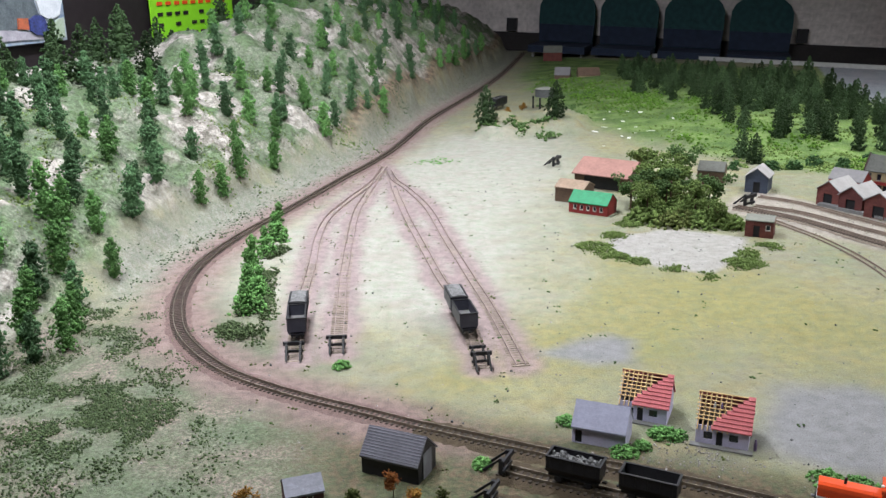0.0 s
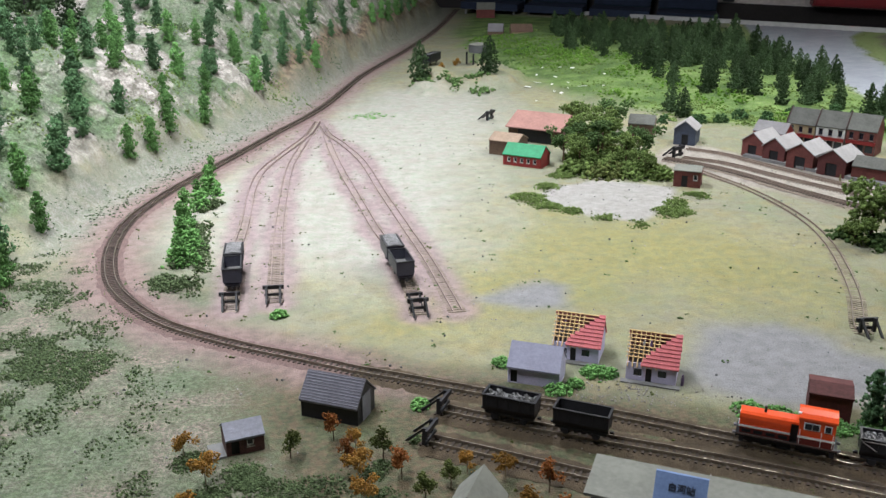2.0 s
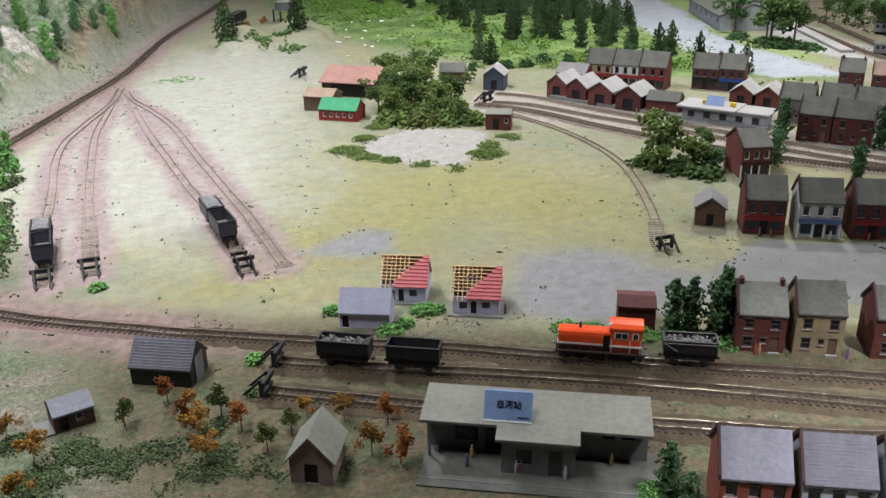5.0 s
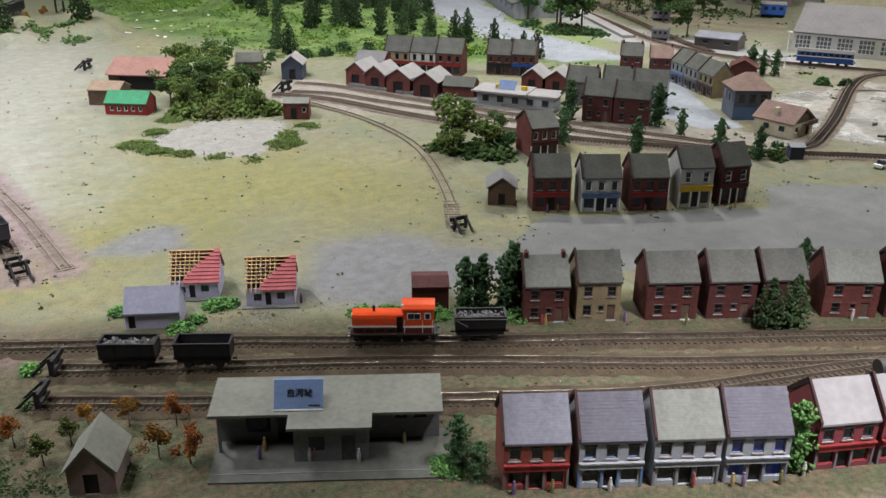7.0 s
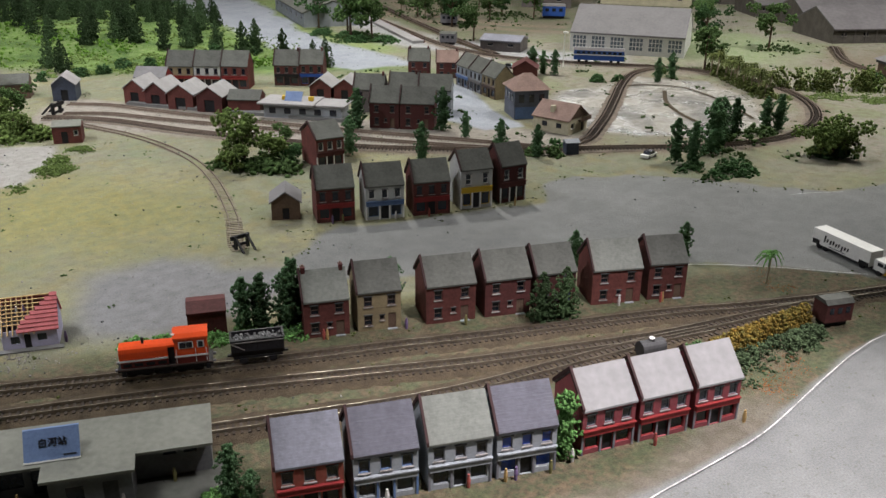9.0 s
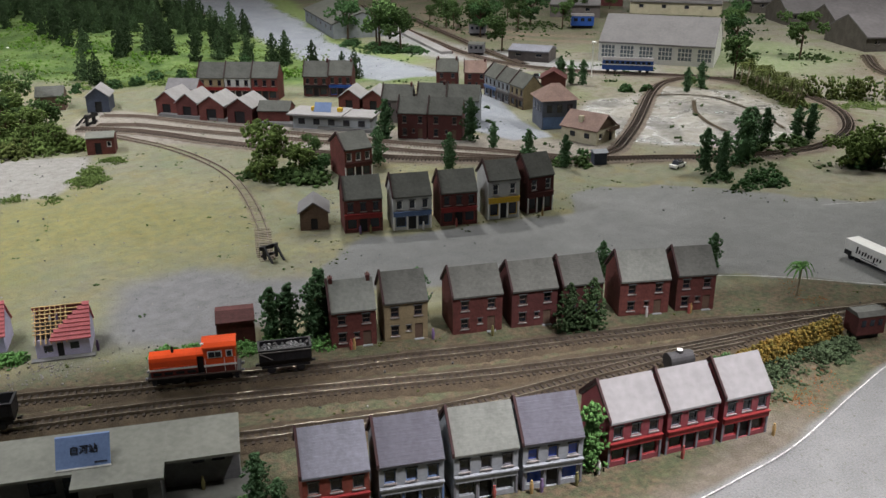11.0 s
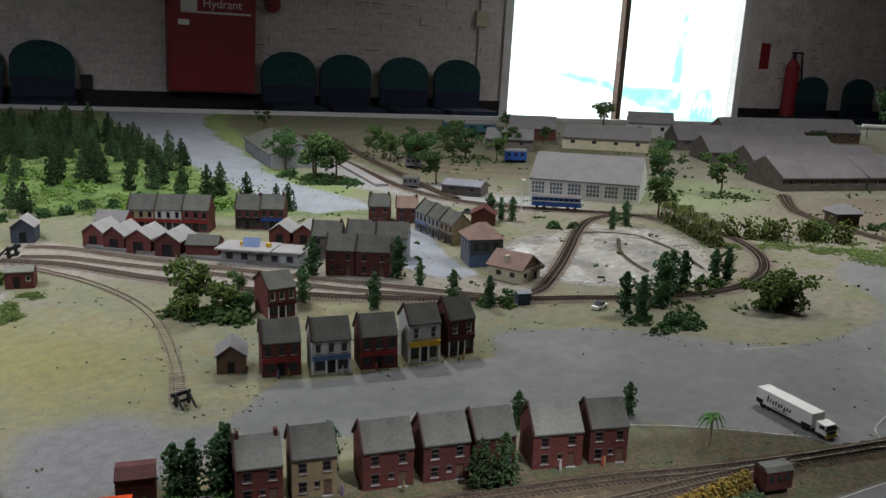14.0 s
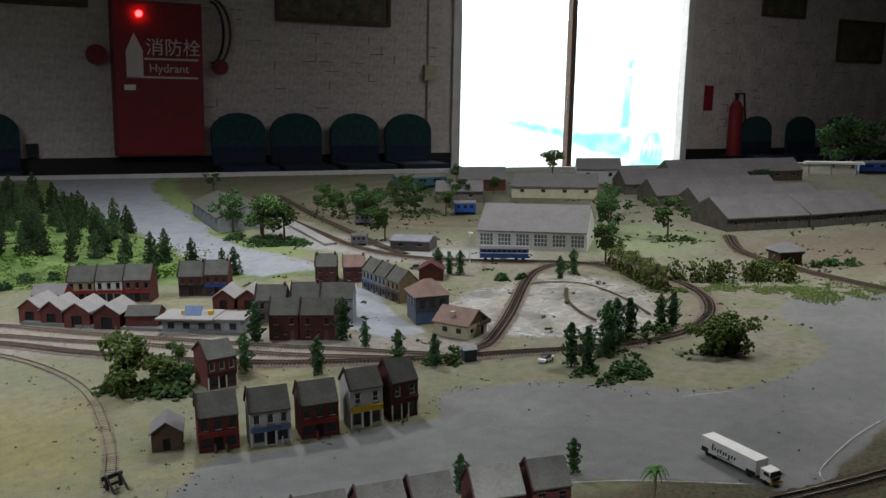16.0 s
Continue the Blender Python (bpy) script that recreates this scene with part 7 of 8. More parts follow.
boxk = thing("kiosk", pose(1.584, 1.318, 0, 0, 0, -25) @ Matrix.Scale(0.8, 4), "small blue-green kiosk beside the far track", "kiosk")
part("wall", Mesh().box(0, 0, 0, 0.036, 0.03, 0.034), NAVY_WALL, boxk)
part("roof", Mesh().prism([(-0.003, 0.034), (0.033, 0.034), (0.015, 0.042)], -0.003, 0.039, "x"), GREY_WALL, boxk)
pole = thing("street_lamp", pose(2.30, 2.06, 0), "thin pale lamp post before the white works", "lamp post")
part("post", Mesh().rod((0, 0, 0), (0, 0, 0.11), 0.002, 6, 0.0014), WHITE_PAINT, pole)
part("head", Mesh().box(-0.004, -0.012, 0.11, 0.004, 0.004, 0.114), WHITE_PAINT, pole)
cv = thing("canopy", pose(5.61, 2.55, 0, 0, 0, -60), "white platform canopy on thin posts far down the board", "canopy")
part("roof", Mesh().box(0, 0, 0.07, 0.34, 0.08, 0.082), WHITE_PAINT, cv)
for x in (0.03, 0.16, 0.30):
    part("post", Mesh().rod((x, 0.04, 0), (x, 0.04, 0.07), 0.004), GREY_WALL, cv)
for p, a in (((1.70, 1.195), 10), ((2.17, 2.12), -50), ((2.12, 2.16), -50)):
    car = thing("car", pose(*p, 0, 0, 0, a), "small grey and white model car", "car")
    part("body", Mesh().box(0, -0.009, 0.003, 0.042, 0.009, 0.009), WHITE_PAINT if p[0] < 2 else GREY_PLASTIC, car)
    part("cabin", Mesh().prism([(0.008, 0.009), (0.034, 0.009), (0.029, 0.0155), (0.013, 0.0155)], -0.008, 0.008), GLASS, car)
    for x in (0.009, 0.033):
        for y in (-0.0095, 0.0065):
            part("wheel", Mesh().rod((x, y, 0.0035), (x, y + 0.003, 0.0035), 0.0035, 10), BLACK, car)


def figurine(p, mat, z=0.0, s=1.0):
    """A plain painted peg shape."""
    m = Mesh().rod((0, 0, 0), (0, 0, 0.010), 0.0022, 7, 0.0028).rod((0, 0, 0.010), (0, 0, 0.0165), 0.0030, 7, 0.0020).rod((0, 0, 0.0166), (0, 0, 0.0202), 0.0016, 7)
    solid("figurine", m, mat, pose(p[0], p[1], z) @ Matrix.Scale(s * 0.78, 4), "tiny painted model figurine standing on the ground", "figurine", "model figurines")


for k, p in enumerate(((0.346, 0.728), (0.351, 0.727), (0.309, 0.764), (0.300, 0.752), (0.445, 0.716), (0.391, 0.706), (0.716, 0.888), (0.720, 0.886), (0.822, 0.850), (0.893, 0.810), (1.108, 0.728), (1.165, 0.700), (1.168, 0.699), (0.51, 0.597), (0.545, 0.584), (0.598, 0.563), (0.676, 0.534), (0.712, 0.519), (0.722, 0.515), (0.758, 0.502), (0.79, 0.503), (0.882, 0.470), (0.998, 0.440), (0.945, 1.252), (0.962, 1.245), (1.048, 1.205), (1.105, 1.182), (1.27, 1.135), (0.443, 1.083), (1.11, 2.10))):
    figurine(p, SHIRT[k % 5], 0.0017 if k < 6 else 0.0)


for p, z, mat in (((0.300, 1.182), 0.040, SHIRT[3]), ((0.318, 1.176), 0.038, SHIRT[0]), ((0.396, 1.112), 0.040, SHIRT[0]), ((0.404, 1.108), 0.041, SHIRT[3])):
    figurine(p, mat, z, 0.85)


def painted_line(points, width, label, mat):
    pts = spline(points, 0.012)
    way = np.gradient(pts, axis=0)
    way /= np.linalg.norm(way, axis=1)[:, None]
    m, k = Mesh(), len(pts)
    for s in (-1, 1):
        m.v += [(p[0] - s * d[1] * width / 2, p[1] + s * d[0] * width / 2, 0.0022) for p, d in zip(pts, way)]
    m.f = [(i, i + 1, k + i + 1, k + i) for i in range(k - 1)]
    solid("road_line", m, mat, pose(0, 0, 0), label, "road line", kind="structure")


LINE = material("worn_white_line", (0.50, 0.50, 0.48), 0.8, 0.6, 60, 0.1)
painted_line([(0.72, 0.405), (0.805, 0.412), (0.9, 0.411), (1.0, 0.413), (1.155, 0.437), (1.256, 0.450), (1.34, 0.449), (1.55, 0.41)], 0.0017, "worn white kerb line along the front road", LINE)
painted_line([(1.22, 0.83), (1.30, 0.765), (1.38, 0.70), (1.5, 0.57)], 0.0018, "worn white kerb line by the palm tree", LINE)
painted_line([(2.05, 0.53), (1.918, 0.546), (1.81, 0.548), (1.719, 0.541), (1.628, 0.528), (1.599, 0.515), (1.587, 0.503)], 0.0018, "thin white kerb line at the road bend", LINE)
painted_line([(1.74, 0.862), (1.776, 0.849), (1.845, 0.811)], 0.0016, "short white kerb line by the far verge", LINE)
painted_line([(2.28, 1.62), (2.17, 1.52), (2.10, 1.42), (2.06, 1.33)], 0.012, "dark rut across the pale quarry", BALLAST)
painted_line([(2.24, 1.735), (2.30, 1.71), (2.345, 1.66), (2.36, 1.594), (2.306, 1.434), (2.21, 1.27)], 0.010, "brown rut round the edge of the quarry", BALLAST)

# ---- trees and undergrowth ----
LEAF_V = np.array([(1, 0, 0), (-0.3, 0.95, 0.1), (-0.4, -0.9, -0.1), (0.1, 0.1, 1), (-0.9, 0.05, 0.3), (0.1, -0.1, -1)])
LEAF_F = np.array([(0, 1, 3), (1, 4, 3), (4, 2, 3), (2, 0, 3), (1, 0, 5), (4, 1, 5), (2, 4, 5), (0, 2, 5)])


def clump_mesh(name, centres, radii, mat, seed=1, flat=1.0, flakes=6):
    """Small uneven foam clumps, each ringed by loose flakes, as one mesh."""
    rng = np.random.default_rng(seed)
    c, r = np.asarray(centres, float), np.asarray(radii, float)
    n = len(c)
    a, tip = rng.uniform(0, 6.283, (n, 1)), rng.uniform(-0.9, 0.9, (n, 1))
    v = LEAF_V[None] * rng.uniform(0.55, 1.5, (n, 6, 1))
    v = np.stack([v[..., 0], v[..., 1] * np.cos(tip) - v[..., 2] * np.sin(tip), v[..., 1] * np.sin(tip) + v[..., 2] * np.cos(tip)], -1)
    v = np.stack([v[..., 0] * np.cos(a) - v[..., 1] * np.sin(a), v[..., 0] * np.sin(a) + v[..., 1] * np.cos(a), v[..., 2] * flat], -1)
    v = v * r[:, None, None] + c[:, None, :]
    f = (LEAF_F[None] + 6 * np.arange(n)[:, None, None]).reshape(-1, 3)
    verts, faces = [v.reshape(-1, 3)], [f]
    if flakes:
        m = n * flakes
        d = rng.normal(size=(m, 3))
        d /= np.linalg.norm(d, axis=1)[:, None]
        rr = np.repeat(r, flakes)[:, None]
        mid = np.repeat(c, flakes, 0) + d * rr * rng.uniform(0.9, 1.45, (m, 1)) * np.array([1, 1, flat])
        tri = mid[:, None, :] + rng.normal(size=(m, 3, 3)) * rr[:, None] * 0.34
        faces.append(np.arange(3 * m).reshape(-1, 3) + 6 * n)
        verts.append(tri.reshape(-1, 3))
    me = bpy.data.meshes.new(name)
    me.from_pydata(np.concatenate(verts).tolist(), [], np.concatenate(faces).tolist())
    soft = np.zeros(len(me.polygons), bool)
    soft[:8 * n] = True
    me.polygons.foreach_set("use_smooth", soft)
    me.materials.append(mat)
    return me


def trunk_mesh(h, r, mat, limbs=0, seed=0, spread=0.3):
    rng = np.random.default_rng(seed)
    t = Mesh().rod((0, 0, -0.004), (0.01 * h, 0, h * 0.5), r, 6, r * 0.75).rod((0.01 * h, 0, h * 0.5), (0, 0.01 * h, h), r * 0.75, 6, r * 0.35)
    for k in range(limbs):
        a, z = rng.uniform(0, 6.28), h * rng.uniform(0.45, 0.8)
        t.rod((0, 0, z), (spread * h * math.cos(a), spread * h * math.sin(a), z + h * rng.uniform(0.15, 0.3)), r * 0.5, 5, r * 0.2)
    return t


def make_tree(name, kind, h, mat, label, seed, group):
    """One tree, stood far below the board until its copies are placed."""
    rng = np.random.default_rng(seed)
    t = thing(name, pose(0, 0, 0), label, "tree", group)
    if kind == "conifer":
        n = 265
        z = h * (0.03 + 0.97 * rng.uniform(0, 1, n) ** 1.15)
        tier = 1 + 0.16 * np.sin(z / h * 24 + seed)
        rad = (0.262 + 0.03 * np.sin(seed * 1.7)) * h * np.clip(1.02 - (z / h) ** 2.2, 0, 1) ** 0.85 * tier * np.sqrt(rng.uniform(0.25, 1.1, n))
        size = h * rng.uniform(0.026, 0.048, n) * (1.15 - 0.45 * z / h)
        trunk = trunk_mesh(h * 0.8, h * 0.018, TRUNK)
    elif kind == "column":
        n = 330
        z = h * rng.uniform(0.04, 1.0, n)
        lump = 1 + 0.35 * np.sin(z / h * 17 + seed)
        rad = 0.20 * h * np.sin(np.clip(z / h * 2.5 + 0.55, 0, 3.0)) ** 0.6 * lump * np.sqrt(rng.uniform(0.1, 1, n))
        size = h * rng.uniform(0.022, 0.046, n)
        trunk = trunk_mesh(h * 0.8, h * 0.02, TRUNK)
    elif kind == "round":
        n = 440
        k = 10
        lobes = np.stack([rng.normal(0, 0.17, k), rng.normal(0, 0.17, k), rng.uniform(0.38, 0.84, k)], 1) * h
        pick = rng.integers(0, k, n)
        d = rng.normal(size=(n, 3))
        d /= np.linalg.norm(d, axis=1)[:, None]
        p = lobes[pick] + d * h * rng.uniform(0.06, 0.17, (n, 1)) * np.array([1, 1, 0.75])
        size = h * rng.uniform(0.022, 0.046, n)
        trunk = trunk_mesh(h * 0.7, h * 0.025, TRUNK, 6, seed, 0.26)
    else:
        n = 360
        k = 9
        lobes = np.stack([rng.normal(0, 0.15, k), rng.normal(0, 0.15, k), rng.uniform(0.42, 0.90, k)], 1) * h
        d = rng.normal(size=(n, 3))
        d /= np.linalg.norm(d, axis=1)[:, None]
        p = lobes[rng.integers(0, k, n)] + d * h * rng.uniform(0.05, 0.17, (n, 1))
        size = h * rng.uniform(0.024, 0.050, n)
        trunk = trunk_mesh(h * 0.75, h * 0.022, TRUNK if seed % 2 else PALE_TRUNK, 4, seed, 0.25)
    if kind in ("conifer", "column"):
        a = rng.uniform(0, 6.283, n)
        p = np.stack([rad * np.cos(a), rad * np.sin(a), z], 1)
    if kind in ("conifer", "column"):
        u = np.linspace(0.08, 0.86, 16)
        core = np.stack([rng.normal(0, 0.012, 16), rng.normal(0, 0.012, 16), u], 1) * h
        girth = (0.150 * (1.05 - u ** 1.8) if kind == "conifer" else 0.125 * np.sin(np.clip(u * 2.5 + 0.55, 0, 3.0)) ** 0.6) * h
        p, size = np.concatenate([p, core]), np.concatenate([size, girth])
    part("trunk", trunk, TRUNK if kind != "autumn" or seed % 2 else PALE_TRUNK, t)
    part("crown", clump_mesh("crown", p, size * 0.88, mat, seed, flakes=1), mat, t)
    return t


def plant(proto, x, y, s=1.0, turn=0.0, lean=0.0, z=None):
    zz = ground_z(x, y) if z is None else z
    if proto.get("placed"):
        return copy_thing(proto, pose(x, y, zz, lean, 0, turn) @ Matrix.Scale(s / proto.scale[0], 4))
    proto["placed"] = 1
    proto.matrix_basis = pose(x, y, zz, lean, 0, turn) @ Matrix.Scale(s, 4)
    return proto


rng = np.random.default_rng(11)
CONIFERS = [make_tree("conifer_tree", "conifer", 1.0, CONIFER, "dark green model conifer with a ragged foam crown", 20 + k, "conifers") for k in range(4)]
HILLDARK = [make_tree("hill_tree", "column", 1.0, HILL_GREEN, "dark green upright foam tree on the hill", 40 + k, "hill trees") for k in range(3)]
HILLLIGHT = [make_tree("hill_tree", "column", 1.0, LEAF_BRIGHT, "bright green upright foam tree on the hill", 50 + k, "hill trees") for k in range(3)]
ROUND = [make_tree("round_tree", "round", 1.0, m, "broad green model tree with a spreading foam crown", 60 + k, "broad trees") for k, m in enumerate((LEAF, LEAF_MID, LEAF))]
BROAD = make_tree("round_tree", "round", 1.0, LEAF_FERN, "broad olive green model tree with a low ragged crown", 66, "broad trees")
UPRIGHT = [make_tree("upright_tree", "column", 1.0, HILL_GREEN, "dark green upright model tree near the houses", 70 + k, "upright trees") for k in range(2)]
FRESH = [make_tree("upright_tree", "column", 1.0, LEAF_BRIGHT, "fresh green climbing tree beside the shops", 75, "upright trees")]
FALL = [make_tree("autumn_tree", "autumn", 1.0, (AUTUMN, AUTUMN_RED, AUTUMN, LEAF_OLIVE)[k], "small autumn tree with orange and yellow foam leaves", 80 + k, "autumn trees") for k in range(4)]

# the wooded hill
spots = []
while len(spots) < 250:
    x, y = (rng.uniform(-1.3, -0.55), rng.uniform(1.2, 2.5)) if len(spots) < 85 else (rng.uniform(-1.6, 0.2), rng.uniform(1.9, 6.0))
    d = float(inside(HILL_FOOT, np.array([x]), np.array([y]))[0])
    if 0.04 < d < 0.95 and all((x - a) ** 2 + (y - b) ** 2 > 0.0026 * (1 + 0.40 * y) * (2.6 if d > 0.6 else 1) for a, b in spots):
        spots.append((x, y))
for k, (x, y) in enumerate(spots):
    d = float(inside(HILL_FOOT, np.array([x]), np.array([y]))[0])
    if d > 0.62 and y > 2.0:
        plant(CONIFERS[k % 4], x, y, rng.uniform(0.12, 0.19), rng.uniform(0, 360))
    else:
        plant((HILLDARK if k % 7 < 4 else HILLLIGHT)[k % 3], x, y, rng.uniform(0.070, 0.118), rng.uniform(0, 360), rng.uniform(-4, 4))

for k, (x, y) in enumerate(((-0.63, 1.33), (-0.60, 1.38), (-0.68, 1.40), (-0.66, 1.27), (-0.72, 1.5), (-0.62, 1.46), (-0.75, 1.35), (-0.72, 1.62), (-0.65, 1.7), (-0.66, 1.55), (-0.76, 1.75), (-0.8, 1.55), (-0.70, 1.22))):
    plant((HILLLIGHT if k % 3 else HILLDARK)[k % 3], x, y, 0.085 + 0.006 * (k % 4), 47 * k)

# conifers in and before the wood
for x, y, h in ((0.984, 0.757, 0.074), (1.016, 0.745, 0.078), (0.083, 3.448, 0.15), (0.354, 3.518, 0.145), (0.942, 2.882, 0.10)):
    plant(CONIFERS[0], x, y, h, 50)
wood = [(0.72, 4.5), (0.92, 3.65), (1.15, 3.35), (1.50, 3.10), (1.76, 3.3), (1.82, 4.5), (1.6, 5.3), (0.95, 5.9)]
spots = []
while len(spots) < 132:
    x, y = rng.uniform(0.7, 1.9), rng.uniform(2.9, 5.9)
    if float(inside(wood, np.array([x]), np.array([y]))[0]) > 0 and all((x - a) ** 2 + (y - b) ** 2 > 0.0066 for a, b in spots):
        spots.append((x, y))
for k, (x, y) in enumerate(spots):
    plant(CONIFERS[k % 4], x, y, rng.uniform(0.085, 0.128), rng.uniform(0, 360))
for x, y, h in ((1.449, 4.469, 0.16), (1.61, 4.718, 0.17), (1.768, 4.87, 0.16), (1.706, 4.371, 0.15), (1.683, 4.035, 0.13), (1.48, 4.101, 0.15), (1.62, 2.72, 0.10), (1.52, 2.82, 0.12), (1.44, 2.62, 0.07), (1.30, 2.48, 0.10), (1.68, 2.62, 0.07)):
    plant(CONIFERS[1], x, y, h, 10)

for k, (x, y) in enumerate(((1.029, 3.342), (1.173, 3.676), (1.124, 3.237), (1.308, 3.716), (1.225, 3.223), (1.284, 3.186), (1.335, 3.061), (1.421, 3.055), (1.106, 3.834), (1.486, 3.612), (1.427, 3.708), (1.321, 4.106), (1.002, 3.456), (1.505, 3.003), (1.587, 2.86), (1.66, 2.5), (0.93, 2.98), (1.16, 3.30), (1.05, 3.42), (1.26, 3.28))):
    plant(CONIFERS[k % 4], x, y, 0.092 + 0.013 * (k % 3), 33 * k)

# village and far side
ROUND_SPOTS = [(2.655, 4.576, 0.10), (2.05, 3.228, 0.17), (2.02, 2.93, 0.205), (2.09, 2.89, 0.165), (2.08, 3.05, 0.17), (2.625, 3.464, 0.085), (2.566, 3.195, 0.10), (2.531, 2.957, 0.145), (2.38, 2.627, 0.145), (2.79, 3.02, 0.115), (2.906, 3.069, 0.09), (3.25, 3.694, 0.085), (3.078, 3.716, 0.08), (2.85, 3.3, 0.11), (2.70, 3.25, 0.10), (3.0, 3.35, 0.10), (3.09, 2.097, 0.14)]
ROUND_SPOTS += [(3.30, 2.25, 0.14), (3.15, 1.86, 0.165), (3.50, 2.40, 0.14), (2.58, 3.27, 0.14), (2.57, 3.0, 0.15), (2.92, 3.09, 0.15), (3.12, 3.41, 0.15), (2.97, 2.93, 0.12), (2.70, 3.15, 0.12), (2.75, 3.55, 0.13), (3.3, 3.2, 0.12), (3.941, 3.914, 0.10), (3.663, 3.323, 0.10), (1.10, 1.72, 0.06), (4.836, 2.407, 0.11), (2.62, 1.74, 0.15)]
for k, (x, y, h) in enumerate(ROUND_SPOTS):
    plant(ROUND[k % 3], x, y, h * 1.08, 40 * k)
UPRIGHT_SPOTS = [(2.123, 2.02, 0.085), (2.165, 2.013, 0.07), (2.178, 1.975, 0.075), (2.362, 1.715, 0.07), (2.441, 1.727, 0.078), (1.323, 1.774, 0.096), (1.198, 1.604, 0.082), (1.302, 1.477, 0.078), (1.486, 1.645, 0.10), (1.492, 1.562, 0.06), (1.469, 1.409, 0.075), (1.519, 1.344, 0.07), (1.732, 1.135, 0.094), (1.743, 1.098, 0.092), (1.851, 1.13, 0.12)]
UPRIGHT_SPOTS += [(1.90, 1.15, 0.10), (1.952, 1.183, 0.10), (2.013, 1.189, 0.09), (2.141, 1.189, 0.078), (2.162, 1.167, 0.085), (0.640, 0.965, 0.078), (0.660, 0.955, 0.080), (0.690, 0.940, 0.086), (0.708, 0.955, 0.090), (0.842, 0.915, 0.072), (1.150, 0.86, 0.060), (1.33, 0.79, 0.056), (0.478, 0.655, 0.062), (0.488, 0.630, 0.045)]
for k, (x, y, h) in enumerate(UPRIGHT_SPOTS):
    plant(UPRIGHT[k % 2], x, y, h * 1.05, 50 * k)
for k, (x, y, h, z) in enumerate(((0.975, 1.665, 0.150, -0.018), (1.025, 1.635, 0.115, -0.030), (0.935, 1.645, 0.10, -0.030), (2.045, 0.955, 0.145, -0.036), (2.07, 0.94, 0.115, -0.030), (2.03, 0.975, 0.12, -0.036), (4.46, 3.60, 0.20, 0.0))):
    plant(BROAD, x, y, h, 77 * k, z=z)
for x, y, h, z in ((1.06, 1.62, 0.08, -0.03), (6.15, 2.62, 0.36, -0.05), (6.28, 2.48, 0.38, -0.04), (6.22, 2.52, 0.40, -0.02)):
    plant(ROUND[1], x, y, h, 100 * x, z=z)
plant(FRESH[0], 0.790, 0.516, 0.078, 20)
for k, (x, y, h) in enumerate(((-0.348, 1.56, 0.056), (-0.362, 1.64, 0.066), (-0.385, 1.73, 0.070), (-0.40, 1.82, 0.072), (-0.402, 1.93, 0.06), (-0.41, 2.06, 0.06), (-0.425, 2.17, 0.055), (-0.35, 1.68, 0.05))):
    plant(FRESH[0], x, y, h, 60 * k)
for k, (x, y, h) in enumerate(((0.49, 2.20, 0.105), (0.545, 2.25, 0.125), (0.61, 2.21, 0.115), (0.575, 2.34, 0.13), (0.655, 2.26, 0.115), (0.52, 2.38, 0.125), (0.60, 2.48, 0.125), (0.465, 2.30, 0.10), (0.645, 2.14, 0.08), (0.55, 2.62, 0.12), (0.66, 2.62, 0.12))):
    plant((BROAD, ROUND[0], BROAD)[k % 3], x, y, h, 55 * k)
for k, (x, y, h) in enumerate(((-0.179, 0.926, 0.036), (-0.141, 0.871, 0.042), (-0.009, 0.957, 0.038), (-0.055, 0.922, 0.038), (0.019, 0.933, 0.036), (0.052, 0.912, 0.042), (0.025, 0.875, 0.042), (0.074, 0.878, 0.040), (0.037, 0.825, 0.040), (0.147, 0.887, 0.034), (0.188, 0.872, 0.036), (0.234, 0.849, 0.038), (0.100, 0.833, 0.040), (0.208, 0.797, 0.044), (0.235, 0.775, 0.046), (-0.146, 0.809, 0.040), (0.012, 0.902, 0.036), (0.128, 0.860, 0.036))):
    plant(FALL[(0, 2, 1, 3, 0, 3, 2, 1, 2, 0, 2, 1, 3, 0, 1, 0, 1, 3)[k]], x, y, h, 70 * k)
for x, y in ((0.17, 3.83), (0.235, 3.78)):
    plant(FALL[0], x, y, 0.05, 30)


def palm(x, y, h, label, fronds=11, reach=0.085):
    p = thing("palm_tree", pose(x, y, 0), label, "palm tree", "palms")
    t = Mesh()
    for k in range(5):
        t.rod((0.04 * h * math.sin(k * 0.4), 0, h * 0.75 * k / 5), (0.04 * h * math.sin((k + 1) * 0.4), 0, h * 0.75 * (k + 1) / 5), h * 0.03, 6, h * 0.026)
    part("trunk", t, PALE_TRUNK, p)
    for k in range(fronds):
        a, up = k * 2.4, 0.30 - 0.035 * (k % 5)
        f = Mesh()
        last = Vector((0, 0, h * 0.75))
        for j in range(1, 6):
            q = Vector((math.cos(a), math.sin(a), 0)) * h * reach * j + Vector((0, 0, h * (0.75 + up * math.sin(j * 0.52) - 0.05 * j)))
            side = Vector((-math.sin(a), math.cos(a), 0)) * h * 0.06 * (1.25 - j / 5)
            n0 = len(f.v)
            f.v += [tuple(last - side), tuple(last + side - Vector((0, 0, h * 0.012))), tuple(q + side * 0.8 - Vector((0, 0, h * 0.012))), tuple(q - side * 0.8), tuple((last + q) / 2 + Vector((0, 0, h * 0.012)))]
            f.f += [(n0, n0 + 1, n0 + 4), (n0 + 1, n0 + 2, n0 + 4), (n0 + 2, n0 + 3, n0 + 4), (n0 + 3, n0, n0 + 4)]
            last = q
        part("frond", f, LEAF_BRIGHT if "single" in label else LEAF_OLIVE, p)


